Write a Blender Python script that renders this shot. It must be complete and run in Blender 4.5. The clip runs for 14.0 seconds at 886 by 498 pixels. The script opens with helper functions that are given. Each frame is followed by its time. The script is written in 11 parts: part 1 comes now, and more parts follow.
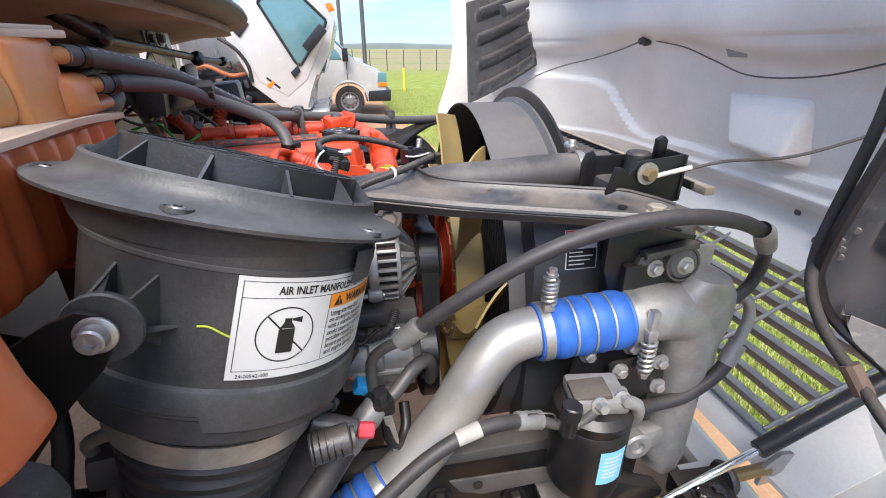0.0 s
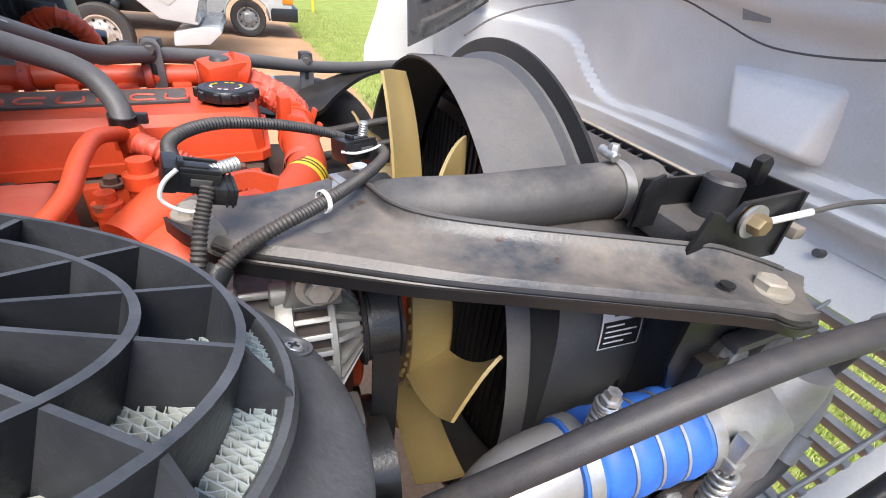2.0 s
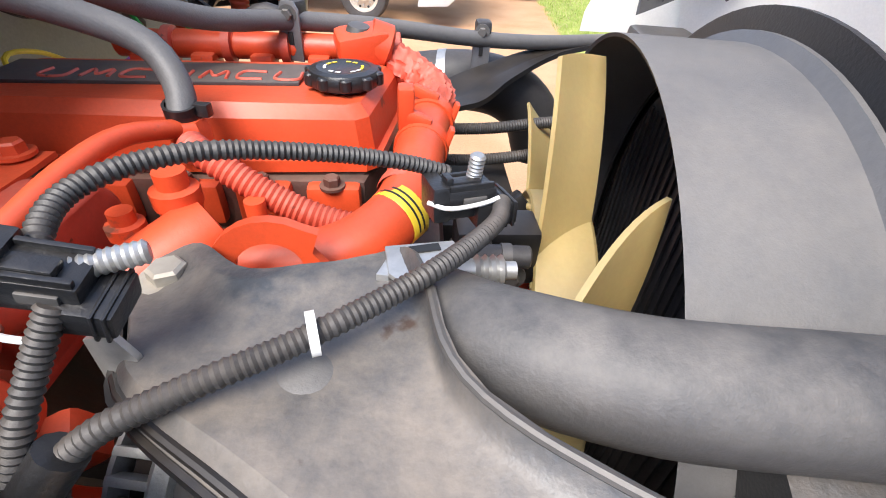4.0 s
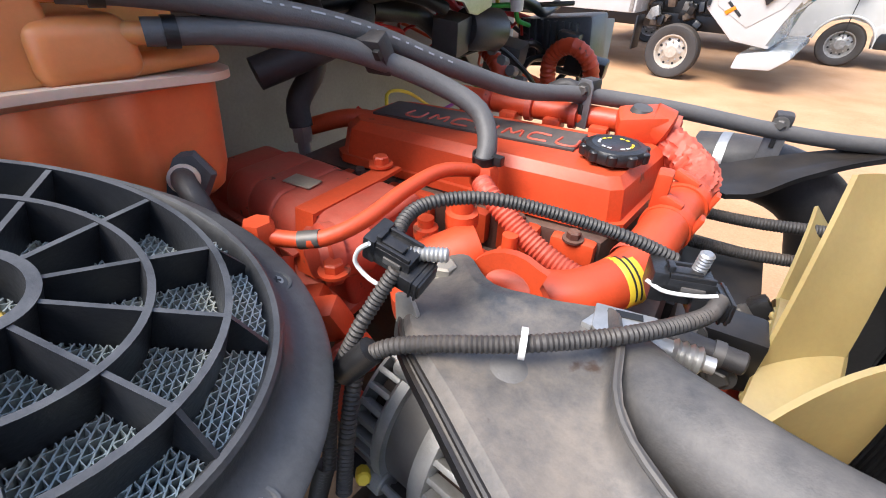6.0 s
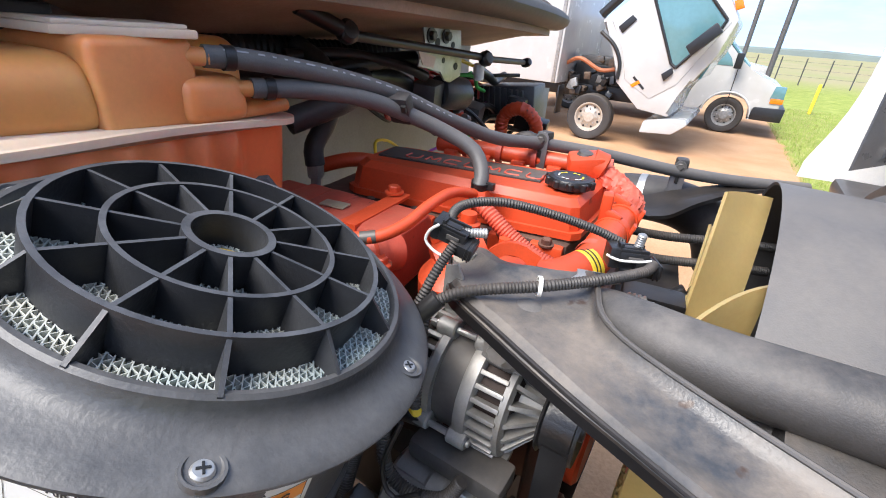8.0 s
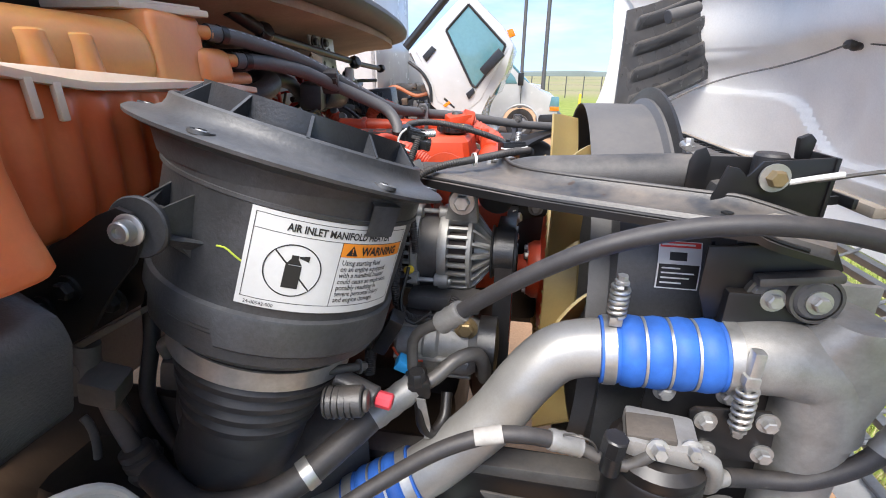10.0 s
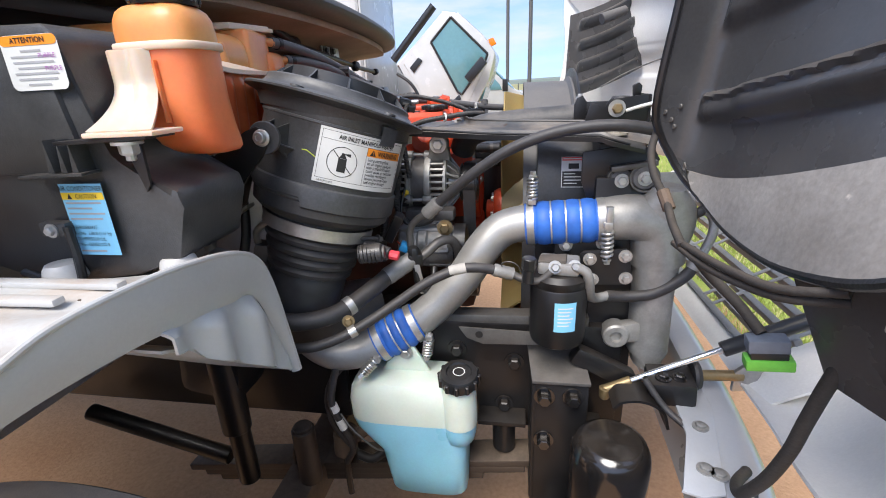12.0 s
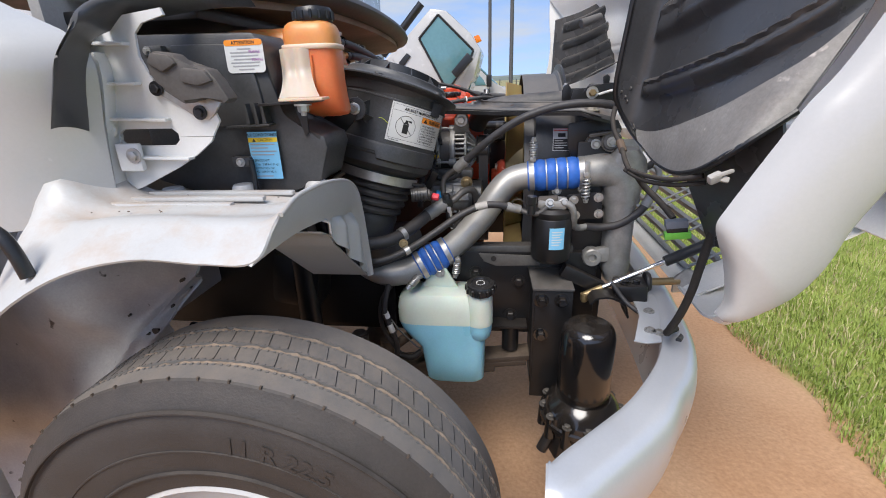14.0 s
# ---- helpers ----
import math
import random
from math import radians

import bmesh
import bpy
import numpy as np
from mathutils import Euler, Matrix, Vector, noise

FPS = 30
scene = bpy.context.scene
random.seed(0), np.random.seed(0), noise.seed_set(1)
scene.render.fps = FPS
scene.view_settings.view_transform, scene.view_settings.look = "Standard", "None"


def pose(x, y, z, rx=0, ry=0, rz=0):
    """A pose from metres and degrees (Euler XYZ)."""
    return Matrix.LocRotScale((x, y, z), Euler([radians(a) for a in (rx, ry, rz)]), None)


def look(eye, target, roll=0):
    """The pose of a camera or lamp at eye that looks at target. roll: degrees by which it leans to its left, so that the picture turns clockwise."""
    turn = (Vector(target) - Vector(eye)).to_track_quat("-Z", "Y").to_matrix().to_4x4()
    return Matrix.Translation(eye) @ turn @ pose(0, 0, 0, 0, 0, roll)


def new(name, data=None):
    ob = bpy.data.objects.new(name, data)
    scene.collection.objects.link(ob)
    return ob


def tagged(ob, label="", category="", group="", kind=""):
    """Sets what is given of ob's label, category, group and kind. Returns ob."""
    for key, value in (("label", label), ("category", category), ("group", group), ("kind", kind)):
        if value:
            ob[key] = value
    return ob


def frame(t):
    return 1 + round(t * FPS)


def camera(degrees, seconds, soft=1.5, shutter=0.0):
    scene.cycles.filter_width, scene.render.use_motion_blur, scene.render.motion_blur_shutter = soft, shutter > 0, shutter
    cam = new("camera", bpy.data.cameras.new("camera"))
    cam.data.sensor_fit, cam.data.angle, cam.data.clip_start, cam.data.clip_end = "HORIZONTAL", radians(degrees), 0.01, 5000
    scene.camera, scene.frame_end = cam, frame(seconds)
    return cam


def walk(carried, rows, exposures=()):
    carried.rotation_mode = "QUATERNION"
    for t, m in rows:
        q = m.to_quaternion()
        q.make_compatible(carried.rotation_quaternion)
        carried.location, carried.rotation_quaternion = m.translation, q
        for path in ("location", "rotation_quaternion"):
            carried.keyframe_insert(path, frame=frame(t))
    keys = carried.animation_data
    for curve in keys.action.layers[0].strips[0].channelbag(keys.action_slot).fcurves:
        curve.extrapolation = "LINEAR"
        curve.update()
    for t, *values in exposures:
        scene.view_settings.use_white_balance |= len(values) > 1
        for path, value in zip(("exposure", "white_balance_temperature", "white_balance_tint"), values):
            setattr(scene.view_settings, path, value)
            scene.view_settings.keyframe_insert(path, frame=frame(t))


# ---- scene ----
cam = camera(89.8, 14.0, soft=1.0)
METRES, EYE, TILT, LEAN, TURN = 2.25, 1.635, -24.4, 0.0, -11.0
ROWS = [
    (0.0, 0.0, 0.0, 0.0, 0.0, 0.0, -0.0),
    (0.5, -0.0084, 0.034, 0.0175, -0.87, -0.52, -0.22),
    (1.0, -0.017, 0.0747, 0.0335, -3.63, -2.39, -1.04),
    (1.5, -0.0207, 0.1075, 0.0528, -7.02, -4.46, -1.81),
    (2.0, -0.0258, 0.1502, 0.0642, -10.98, -7.6, -1.38),
    (4.5, 0.0079, 0.2678, 0.105, 26.4, -16.82, -12.7),
    (5.0, 0.0101, 0.2559, 0.1074, 38.14, -19.61, -15.5),
    (5.5, 0.0137, 0.2442, 0.1112, 45.61, -18.78, -18.48),
    (6.0, 0.0196, 0.2287, 0.1141, 48.53, -17.93, -20.09),
    (6.5, 0.0246, 0.2066, 0.1116, 50.1, -16.81, -21.41),
    (7.0, 0.0343, 0.1796, 0.1094, 49.52, -14.79, -22.19),
    (9.5, 0.0686, 0.0723, 0.0164, 21.97, 0.7, -11.11),
    (10.0, 0.062, 0.0231, -0.0211, 19.53, 1.47, -8.96),
    (10.5, 0.081, -0.0169, -0.0499, 17.52, 1.96, -7.3),
    (11.0, 0.1087, -0.0556, -0.0784, 17.47, 2.5, -6.48),
    (11.5, 0.126, -0.0887, -0.105, 18.56, 2.73, -6.12),
    (12.0, 0.1425, -0.1265, -0.1179, 19.32, 2.87, -5.89),
    (12.5, 0.1413, -0.1709, -0.1389, 19.8, 2.82, -5.87),
    (13.0, 0.1316, -0.2229, -0.1623, 19.74, 2.77, -6.0),
    (13.5, 0.1393, -0.2661, -0.184, 18.59, 2.81, -5.85),
    (14.0, 0.1472, -0.3017, -0.2038, 16.96, 2.63, -5.48),
]
walk(cam, [(t, pose(0, 0, EYE, TILT, LEAN, TURN) @ pose(METRES * x, METRES * y, METRES * z, 90 + pitch, roll, yaw)) for t, x, y, z, yaw, pitch, roll in ROWS],
     exposures=[(0.0, 1.94), (1.5, 2.02), (4.5, 2.30), (7.0, 2.22), (9.5, 2.08), (11.5, 1.88), (13.0, 1.60), (14.0, 1.34)])

# ---- light ----
world = bpy.data.worlds.new("world")
scene.world = world
world.use_nodes = True
wn = world.node_tree.nodes
sky = wn.new("ShaderNodeTexSky")
sky.sky_type, sky.sun_disc = "NISHITA", False
sky.sun_elevation, sky.sun_rotation = radians(59), radians(194)
sky.air_density, sky.dust_density, sky.ozone_density = 0.8, 0.3, 1.0
# thin broken cloud over the sky
tc, cl, rmp, mixs = wn.new("ShaderNodeTexCoord"), wn.new("ShaderNodeTexNoise"), wn.new("ShaderNodeValToRGB"), wn.new("ShaderNodeMix")
mapn = wn.new("ShaderNodeMapping")
mapn.inputs["Scale"].default_value = (1.6, 1.6, 7.0)
cl.inputs["Scale"].default_value, cl.inputs["Detail"].default_value, cl.inputs["Roughness"].default_value = 2.2, 7.0, 0.6
rmp.color_ramp.elements[0].position, rmp.color_ramp.elements[1].position = 0.46, 0.72
mixs.data_type = "RGBA"
mixs.inputs[7].default_value = (1.35, 1.45, 1.60, 1)
wl = world.node_tree.links
wl.new(tc.outputs["Generated"], mapn.inputs[0])
# thin horizon haze: the sky is read a little above its own horizon
lift_v, unit_v = wn.new("ShaderNodeVectorMath"), wn.new("ShaderNodeVectorMath")
lift_v.operation, unit_v.operation = "ADD", "NORMALIZE"
lift_v.inputs[1].default_value = (0, 0, 0.30)
wl.new(tc.outputs["Generated"], lift_v.inputs[0])
wl.new(lift_v.outputs[0], unit_v.inputs[0])
wl.new(unit_v.outputs[0], sky.inputs[0])
wl.new(mapn.outputs[0], cl.inputs["Vector"])
wl.new(cl.outputs[0], rmp.inputs[0])
wl.new(rmp.outputs[0], mixs.inputs[0])
hue = wn.new("ShaderNodeMix")
hue.data_type, hue.blend_type = "RGBA", "MULTIPLY"
hue.inputs[0].default_value = 1.0
hue.inputs[7].default_value = (0.73, 0.67, 0.63, 1)
wl.new(sky.outputs[0], hue.inputs[6])
wl.new(hue.outputs[2], mixs.inputs[6])
wl.new(mixs.outputs[2], wn["Background"].inputs["Color"])
wn["Background"].inputs["Strength"].default_value = 0.19

sun = new("sun", bpy.data.lights.new("sun", "SUN"))
sun.data.energy, sun.data.angle, sun.data.color = 1.75, radians(34), (1.0, 0.955, 0.90)
sun.matrix_world = look((-1.6, -5.2, 7.8), (0, 0.2, 0))


# ---- materials ----
def material(name, base, rough=0.5, metal=0.0, var=0.18, scale=18.0, bump=0.15, bump_scale=60.0, dust=0.0,
             dust_color=(0.36, 0.27, 0.19), coat=0.0, spec=0.5, second=None, alpha_sss=0.0, speck=0.0, speck_color=(0.02, 0.018, 0.015), transmit=0.0, dust_from=0.25, dust_to=0.85):
    """A surface with broad and fine mottling, relief, and dust that has settled on it."""
    m = bpy.data.materials.new(name)
    m.use_nodes = True
    nt = m.node_tree
    n, l = nt.nodes, nt.links
    b = n["Principled BSDF"]
    co = n.new("ShaderNodeNewGeometry")
    broad, fine = n.new("ShaderNodeTexNoise"), n.new("ShaderNodeTexNoise")
    broad.inputs["Scale"].default_value, broad.inputs["Detail"].default_value = scale, 5
    fine.inputs["Scale"].default_value, fine.inputs["Detail"].default_value = bump_scale * 3, 4
    for t in (broad, fine):
        l.new(co.outputs["Position"], t.inputs["Vector"])
    ramp = n.new("ShaderNodeValToRGB")
    lo = second or tuple(c * (1 - var) for c in base)
    hi = tuple(min(1, c * (1 + var * 0.6)) for c in base)
    ramp.color_ramp.elements[0].position, ramp.color_ramp.elements[1].position = 0.32, 0.68
    ramp.color_ramp.elements[0].color, ramp.color_ramp.elements[1].color = (*lo, 1), (*hi, 1)
    l.new(broad.outputs[0], ramp.inputs[0])
    col = ramp.outputs[0]
    fm = n.new("ShaderNodeMix")
    fm.data_type, fm.blend_type = "RGBA", "MULTIPLY"
    fm.inputs[0].default_value = var * 0.9
    l.new(col, fm.inputs[6])
    l.new(fine.outputs[0], fm.inputs[7])
    col = fm.outputs[2]
    # smeared grime at hand size, plainest on black parts
    grime = 0.9 if max(base) < 0.12 else 0.35
    gm, gr2, gx = n.new("ShaderNodeTexNoise"), n.new("ShaderNodeMapRange"), n.new("ShaderNodeMix")
    gm.inputs["Scale"].default_value, gm.inputs["Detail"].default_value, gm.inputs["Roughness"].default_value = 150.0, 8, 0.75
    gm.inputs["Distortion"].default_value = 0.2
    l.new(co.outputs["Position"], gm.inputs["Vector"])
    gr2.inputs["From Min"].default_value, gr2.inputs["From Max"].default_value = 0.38, 0.62
    gr2.inputs["To Min"].default_value, gr2.inputs["To Max"].default_value = 1 - var * grime, 1 + var * grime * 0.55
    l.new(gm.outputs[0], gr2.inputs[0])
    gx.data_type, gx.blend_type = "RGBA", "MULTIPLY"
    gx.inputs[0].default_value = 1.0
    l.new(col, gx.inputs[6])
    l.new(gr2.outputs[0], gx.inputs[7])
    col = gx.outputs[2]
    rr = n.new("ShaderNodeMapRange")
    rr.inputs["To Min"].default_value, rr.inputs["To Max"].default_value = max(0.03, rough - 0.12), min(1, rough + 0.12)
    l.new(broad.outputs[0], rr.inputs[0])
    rsock = rr.outputs[0]
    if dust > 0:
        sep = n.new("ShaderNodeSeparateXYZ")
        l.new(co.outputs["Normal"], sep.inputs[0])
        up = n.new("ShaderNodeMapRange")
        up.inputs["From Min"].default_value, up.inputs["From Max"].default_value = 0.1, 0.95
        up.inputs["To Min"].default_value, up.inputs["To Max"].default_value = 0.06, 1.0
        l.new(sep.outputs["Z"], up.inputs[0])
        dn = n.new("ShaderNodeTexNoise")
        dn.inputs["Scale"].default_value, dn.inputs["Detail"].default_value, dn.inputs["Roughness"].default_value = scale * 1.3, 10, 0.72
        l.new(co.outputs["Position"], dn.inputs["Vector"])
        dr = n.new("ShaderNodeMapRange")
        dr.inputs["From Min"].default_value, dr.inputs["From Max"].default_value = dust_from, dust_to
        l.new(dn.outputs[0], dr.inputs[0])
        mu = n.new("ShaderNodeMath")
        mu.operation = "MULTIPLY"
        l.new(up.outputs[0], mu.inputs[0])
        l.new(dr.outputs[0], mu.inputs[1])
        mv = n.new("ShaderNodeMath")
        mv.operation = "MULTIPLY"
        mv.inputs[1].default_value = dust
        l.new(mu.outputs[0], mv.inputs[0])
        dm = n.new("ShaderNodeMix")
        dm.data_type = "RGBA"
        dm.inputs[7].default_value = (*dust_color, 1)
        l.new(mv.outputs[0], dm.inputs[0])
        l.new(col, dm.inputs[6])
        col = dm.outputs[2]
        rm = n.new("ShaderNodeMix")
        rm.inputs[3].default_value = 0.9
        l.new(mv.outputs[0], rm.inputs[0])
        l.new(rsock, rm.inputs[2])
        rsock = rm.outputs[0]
    if speck > 0:
        vn = n.new("ShaderNodeTexNoise")
        vn.inputs["Scale"].default_value, vn.inputs["Detail"].default_value = scale * 3.1, 6
        l.new(co.outputs["Position"], vn.inputs["Vector"])
        vr = n.new("ShaderNodeMapRange")
        vr.inputs["From Min"].default_value, vr.inputs["From Max"].default_value = 0.70 - speck * 0.15, 0.74 - speck * 0.15
        l.new(vn.outputs[0], vr.inputs[0])
        vm = n.new("ShaderNodeMix")
        vm.data_type = "RGBA"
        vm.inputs[7].default_value = (*speck_color, 1)
        l.new(vr.outputs[0], vm.inputs[0])
        l.new(col, vm.inputs[6])
        col = vm.outputs[2]
    l.new(col, b.inputs["Base Color"])
    l.new(rsock, b.inputs["Roughness"])
    b.inputs["Metallic"].default_value = metal
    b.inputs["Specular IOR Level"].default_value = spec
    b.inputs["Coat Weight"].default_value = coat
    b.inputs["Coat Roughness"].default_value = 0.12
    b.inputs["Transmission Weight"].default_value = transmit
    if alpha_sss:
        b.inputs["Subsurface Weight"].default_value = alpha_sss
        b.inputs["Subsurface Radius"].default_value = (0.03, 0.012, 0.006)
        b.inputs["Subsurface Scale"].default_value = 1.0
    if bump:
        bt = n.new("ShaderNodeTexNoise")
        bt.inputs["Scale"].default_value, bt.inputs["Detail"].default_value = bump_scale, 6
        l.new(co.outputs["Position"], bt.inputs["Vector"])
        bp = n.new("ShaderNodeBump")
        bp.inputs["Strength"].default_value, bp.inputs["Distance"].default_value = bump, 0.002
        l.new(bt.outputs[0], bp.inputs["Height"])
        l.new(bp.outputs[0], b.inputs["Normal"])
    return m


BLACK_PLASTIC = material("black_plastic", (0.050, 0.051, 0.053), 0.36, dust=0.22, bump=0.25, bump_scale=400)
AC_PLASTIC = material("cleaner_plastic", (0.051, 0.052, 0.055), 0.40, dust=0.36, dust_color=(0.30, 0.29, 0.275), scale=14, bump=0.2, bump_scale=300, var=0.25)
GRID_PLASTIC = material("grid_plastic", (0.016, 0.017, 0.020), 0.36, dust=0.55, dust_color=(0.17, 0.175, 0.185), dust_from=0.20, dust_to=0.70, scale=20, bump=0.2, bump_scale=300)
BLACK_SATIN = material("black_satin", (0.013, 0.0135, 0.015), 0.34, dust=0.05, bump=0.2, bump_scale=300)
BLACK_PAINT = material("black_paint", (0.008, 0.008, 0.009), 0.40, dust=0.10, bump=0.1)
BLACK_GLOSS = material("black_gloss", (0.008, 0.008, 0.009), 0.14, dust=0.1, coat=0.5, bump=0.05)
CONDUIT = material("conduit_plastic", (0.030, 0.030, 0.031), 0.52, dust=0.25, bump=0.15, bump_scale=500)
RUBBER = material("hose_rubber", (0.030, 0.030, 0.033), 0.50, dust=0.16, bump=0.22, bump_scale=900, scale=40)
SHROUD = material("shroud_plastic", (0.085, 0.084, 0.086), 0.50, dust=0.30, dust_color=(0.34, 0.29, 0.23), scale=9, var=0.10, bump=0.2, bump_scale=500)
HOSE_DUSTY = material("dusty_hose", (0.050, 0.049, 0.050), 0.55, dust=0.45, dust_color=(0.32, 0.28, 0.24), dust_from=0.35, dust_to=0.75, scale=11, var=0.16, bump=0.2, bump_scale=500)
RUBBER_GREY = material("grey_rubber", (0.085, 0.084, 0.086), 0.55, dust=0.30, dust_color=(0.34, 0.29, 0.23), scale=9, var=0.10, bump=0.2, bump_scale=500)
TREAD = material("tread_rubber", (0.125, 0.118, 0.112), 0.85, dust=0.35, scale=14, var=0.10, bump=0.35, bump_scale=300)
TYRE = material("tyre_rubber", (0.038, 0.033, 0.030), 0.62, dust=0.16, scale=14, bump=0.5, bump_scale=250)
RED_PAINT = material("engine_red", (0.62, 0.066, 0.018), 0.44, dust=0.16, dust_color=(0.42, 0.20, 0.12), scale=9, bump=0.16, bump_scale=120, speck=0.10, speck_color=(0.16, 0.05, 0.03))
RED_DUSTY = material("engine_red_dusty", (0.54, 0.066, 0.034), 0.50, dust=0.50, dust_color=(0.40, 0.20, 0.14), scale=14, bump=0.25, bump_scale=90, speck=0.2, speck_color=(0.07, 0.035, 0.02))
ALUMINIUM = material("cast_aluminium", (0.34, 0.335, 0.32), 0.46, metal=0.5, dust=0.22, scale=25, bump=0.18, bump_scale=500, var=0.22)
SILVER_PAINT = material("aluminised_pipe", (0.36, 0.35, 0.33), 0.42, metal=0.5, dust=0.15, scale=16, bump=0.12, bump_scale=200, var=0.12)
STEEL = material("zinc_steel", (0.50, 0.49, 0.47), 0.42, metal=0.75, scale=40, bump=0.1)
CHROME = material("chrome", (0.8, 0.8, 0.8), 0.12, metal=1.0, var=0.05, bump=0)
GREY_STEEL = material("dull_steel", (0.12, 0.115, 0.11), 0.5, metal=0.5, dust=0.20, scale=25)
BLUE_SILICONE = material("blue_silicone", (0.025, 0.13, 0.50), 0.58, scale=30, var=0.2, bump=0.06, bump_scale=500, dust=0.05)
FAN_YELLOW = material("fan_nylon", (0.34, 0.25, 0.10), 0.45, scale=10, var=0.12, bump=0.1, alpha_sss=0.15, dust=0.12)
WHITE_PAINT = material("white_body_paint", (0.46, 0.455, 0.44), 0.24, scale=5, var=0.05, bump=0.03, coat=0.4)
# white paint set brighter to offset shade on the latch bracket and door pillar
WHITE_LIFTED = material("white_paint_lifted", (0.66, 0.655, 0.64), 0.35, scale=7, var=0.08, bump=0.1, bump_scale=120, dust=0.15)
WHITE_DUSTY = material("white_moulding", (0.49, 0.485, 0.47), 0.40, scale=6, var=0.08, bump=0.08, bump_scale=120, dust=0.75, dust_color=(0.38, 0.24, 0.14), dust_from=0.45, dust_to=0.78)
HOOD_INNER = material("hood_inner", (0.86, 0.84, 0.795), 0.45, scale=4, var=0.1, bump=0.25, bump_scale=60, dust=0.12)
SILVER_BUMPER = material("silver_bumper", (0.50, 0.51, 0.525), 0.32, metal=0.25, scale=6, var=0.06, bump=0.04, coat=0.3)
COOLANT = material("coolant_tank_plastic", (0.72, 0.22, 0.08), 0.34, scale=6, second=(0.62, 0.12, 0.04), var=0.10, bump=0.06, bump_scale=40, alpha_sss=0.5)
COOLANT_THIN = material("half_full_tank_plastic", (0.72, 0.31, 0.11), 0.34, scale=6, second=(0.66, 0.20, 0.06), var=0.10, bump=0.06, bump_scale=40, alpha_sss=0.5)
TANK_MILKY = material("milky_plastic", (0.58, 0.49, 0.41), 0.36, scale=7, second=(0.60, 0.42, 0.32), var=0.06, bump=0.06, bump_scale=40, alpha_sss=0.4)
TANK_CLEAR = material("tank_plastic", (0.66, 0.32, 0.10), 0.36, scale=6, second=(0.62, 0.22, 0.06), var=0.10, bump=0.06, bump_scale=40, alpha_sss=0.5)
TANK_SEAM = material("tank_seam", (0.66, 0.50, 0.38), 0.45, scale=9, var=0.1, bump=0.1, alpha_sss=0.2)
WASHER_PLASTIC = material("washer_plastic", (0.56, 0.62, 0.54), 0.35, scale=8, var=0.07, bump=0.08, alpha_sss=0.25)
WASHER_BLUE = material("washer_fluid", (0.24, 0.52, 0.66), 0.32, scale=8, var=0.1, bump=0.08, alpha_sss=0.25)
LABEL_WHITE = material("label_white", (0.60, 0.60, 0.58), 0.4, var=0.05, bump=0)
LABEL_BLUE = material("label_blue", (0.20, 0.50, 0.72), 0.4, var=0.05, bump=0)
LABEL_ORANGE = material("label_orange", (0.80, 0.26, 0.02), 0.4, var=0.05, bump=0)
LABEL_YELLOW = material("label_yellow", (0.80, 0.55, 0.03), 0.4, var=0.05, bump=0)
LABEL_RED = material("label_red", (0.68, 0.05, 0.04), 0.4, var=0.05, bump=0)
INK = material("ink_black", (0.012, 0.012, 0.012), 0.5, var=0.05, bump=0)
INK_GREY = material("ink_grey", (0.32, 0.32, 0.33), 0.5, var=0.05, bump=0)
PURPLE = material("ink_purple", (0.30, 0.06, 0.32), 0.5, var=0.05, bump=0)
TAPE = material("cloth_tape", (0.026, 0.023, 0.021), 0.8, dust=0.2, bump=0.6, bump_scale=200)
GREEN_PLASTIC = material("green_plastic", (0.14, 0.46, 0.06), 0.4, bump=0)
PINK = material("pink_cap", (0.75, 0.06, 0.08), 0.45, bump=0)
BLUE_PLASTIC = material("blue_clip", (0.03, 0.30, 0.65), 0.4, bump=0)
YELLOW_WIRE = material("yellow_sleeve", (0.78, 0.55, 0.04), 0.45, bump=0)
AMBER = material("amber_lens", (0.80, 0.20, 0.01), 0.2, bump=0)
PAPER_TAG = material("dirty_paper", (0.42, 0.40, 0.37), 0.7, dust=0.3, scale=30, bump=0.1)
TIE_WHITE = material("white_tie", (0.75, 0.74, 0.70), 0.45, bump=0)
GLASS_DARK = material("tinted_glass", (0.10, 0.22, 0.24), 0.05, var=0.05, bump=0, spec=0.8)
COWL_EDGE = material("cowl_rubber", (0.055, 0.053, 0.051), 0.6, scale=12, dust=0.14, bump=0.3)
COWL_UNDER = material("cowl_underside", (0.40, 0.29, 0.23), 0.75, scale=6, var=0.25, bump=0.3)
RUST = material("rusty_steel", (0.12, 0.08, 0.055), 0.75, scale=20, var=0.35, bump=0.4, dust=0.3)
CORE = material("radiator_core", (0.05, 0.05, 0.052), 0.55, metal=0.3, bump=0.2)
GOLD = material("gold_zinc", (0.34, 0.25, 0.13), 0.42, metal=0.7, bump=0.1)
LATCH_RUBBER = material("latch_rubber", (0.070, 0.064, 0.060), 0.62, dust=0.3, scale=14, bump=0.2, bump_scale=300)
GREY_LINER = material("grey_liner", (0.30, 0.285, 0.265), 0.5, scale=6, var=0.4, dust=0.5, speck=0.1, speck_color=(0.5, 0.45, 0.4), bump=0.4, bump_scale=40)


# ---- mesh tools ----
def thing(name, at, label, category, group="", kind=""):
    e = new(name)
    e.empty_display_size = 0.05
    e.location = at
    return tagged(e, label, category, group, kind)


def world_place(ob):
    p = Vector((0, 0, 0))
    while ob:
        p += ob.location
        ob = ob.parent
    return p


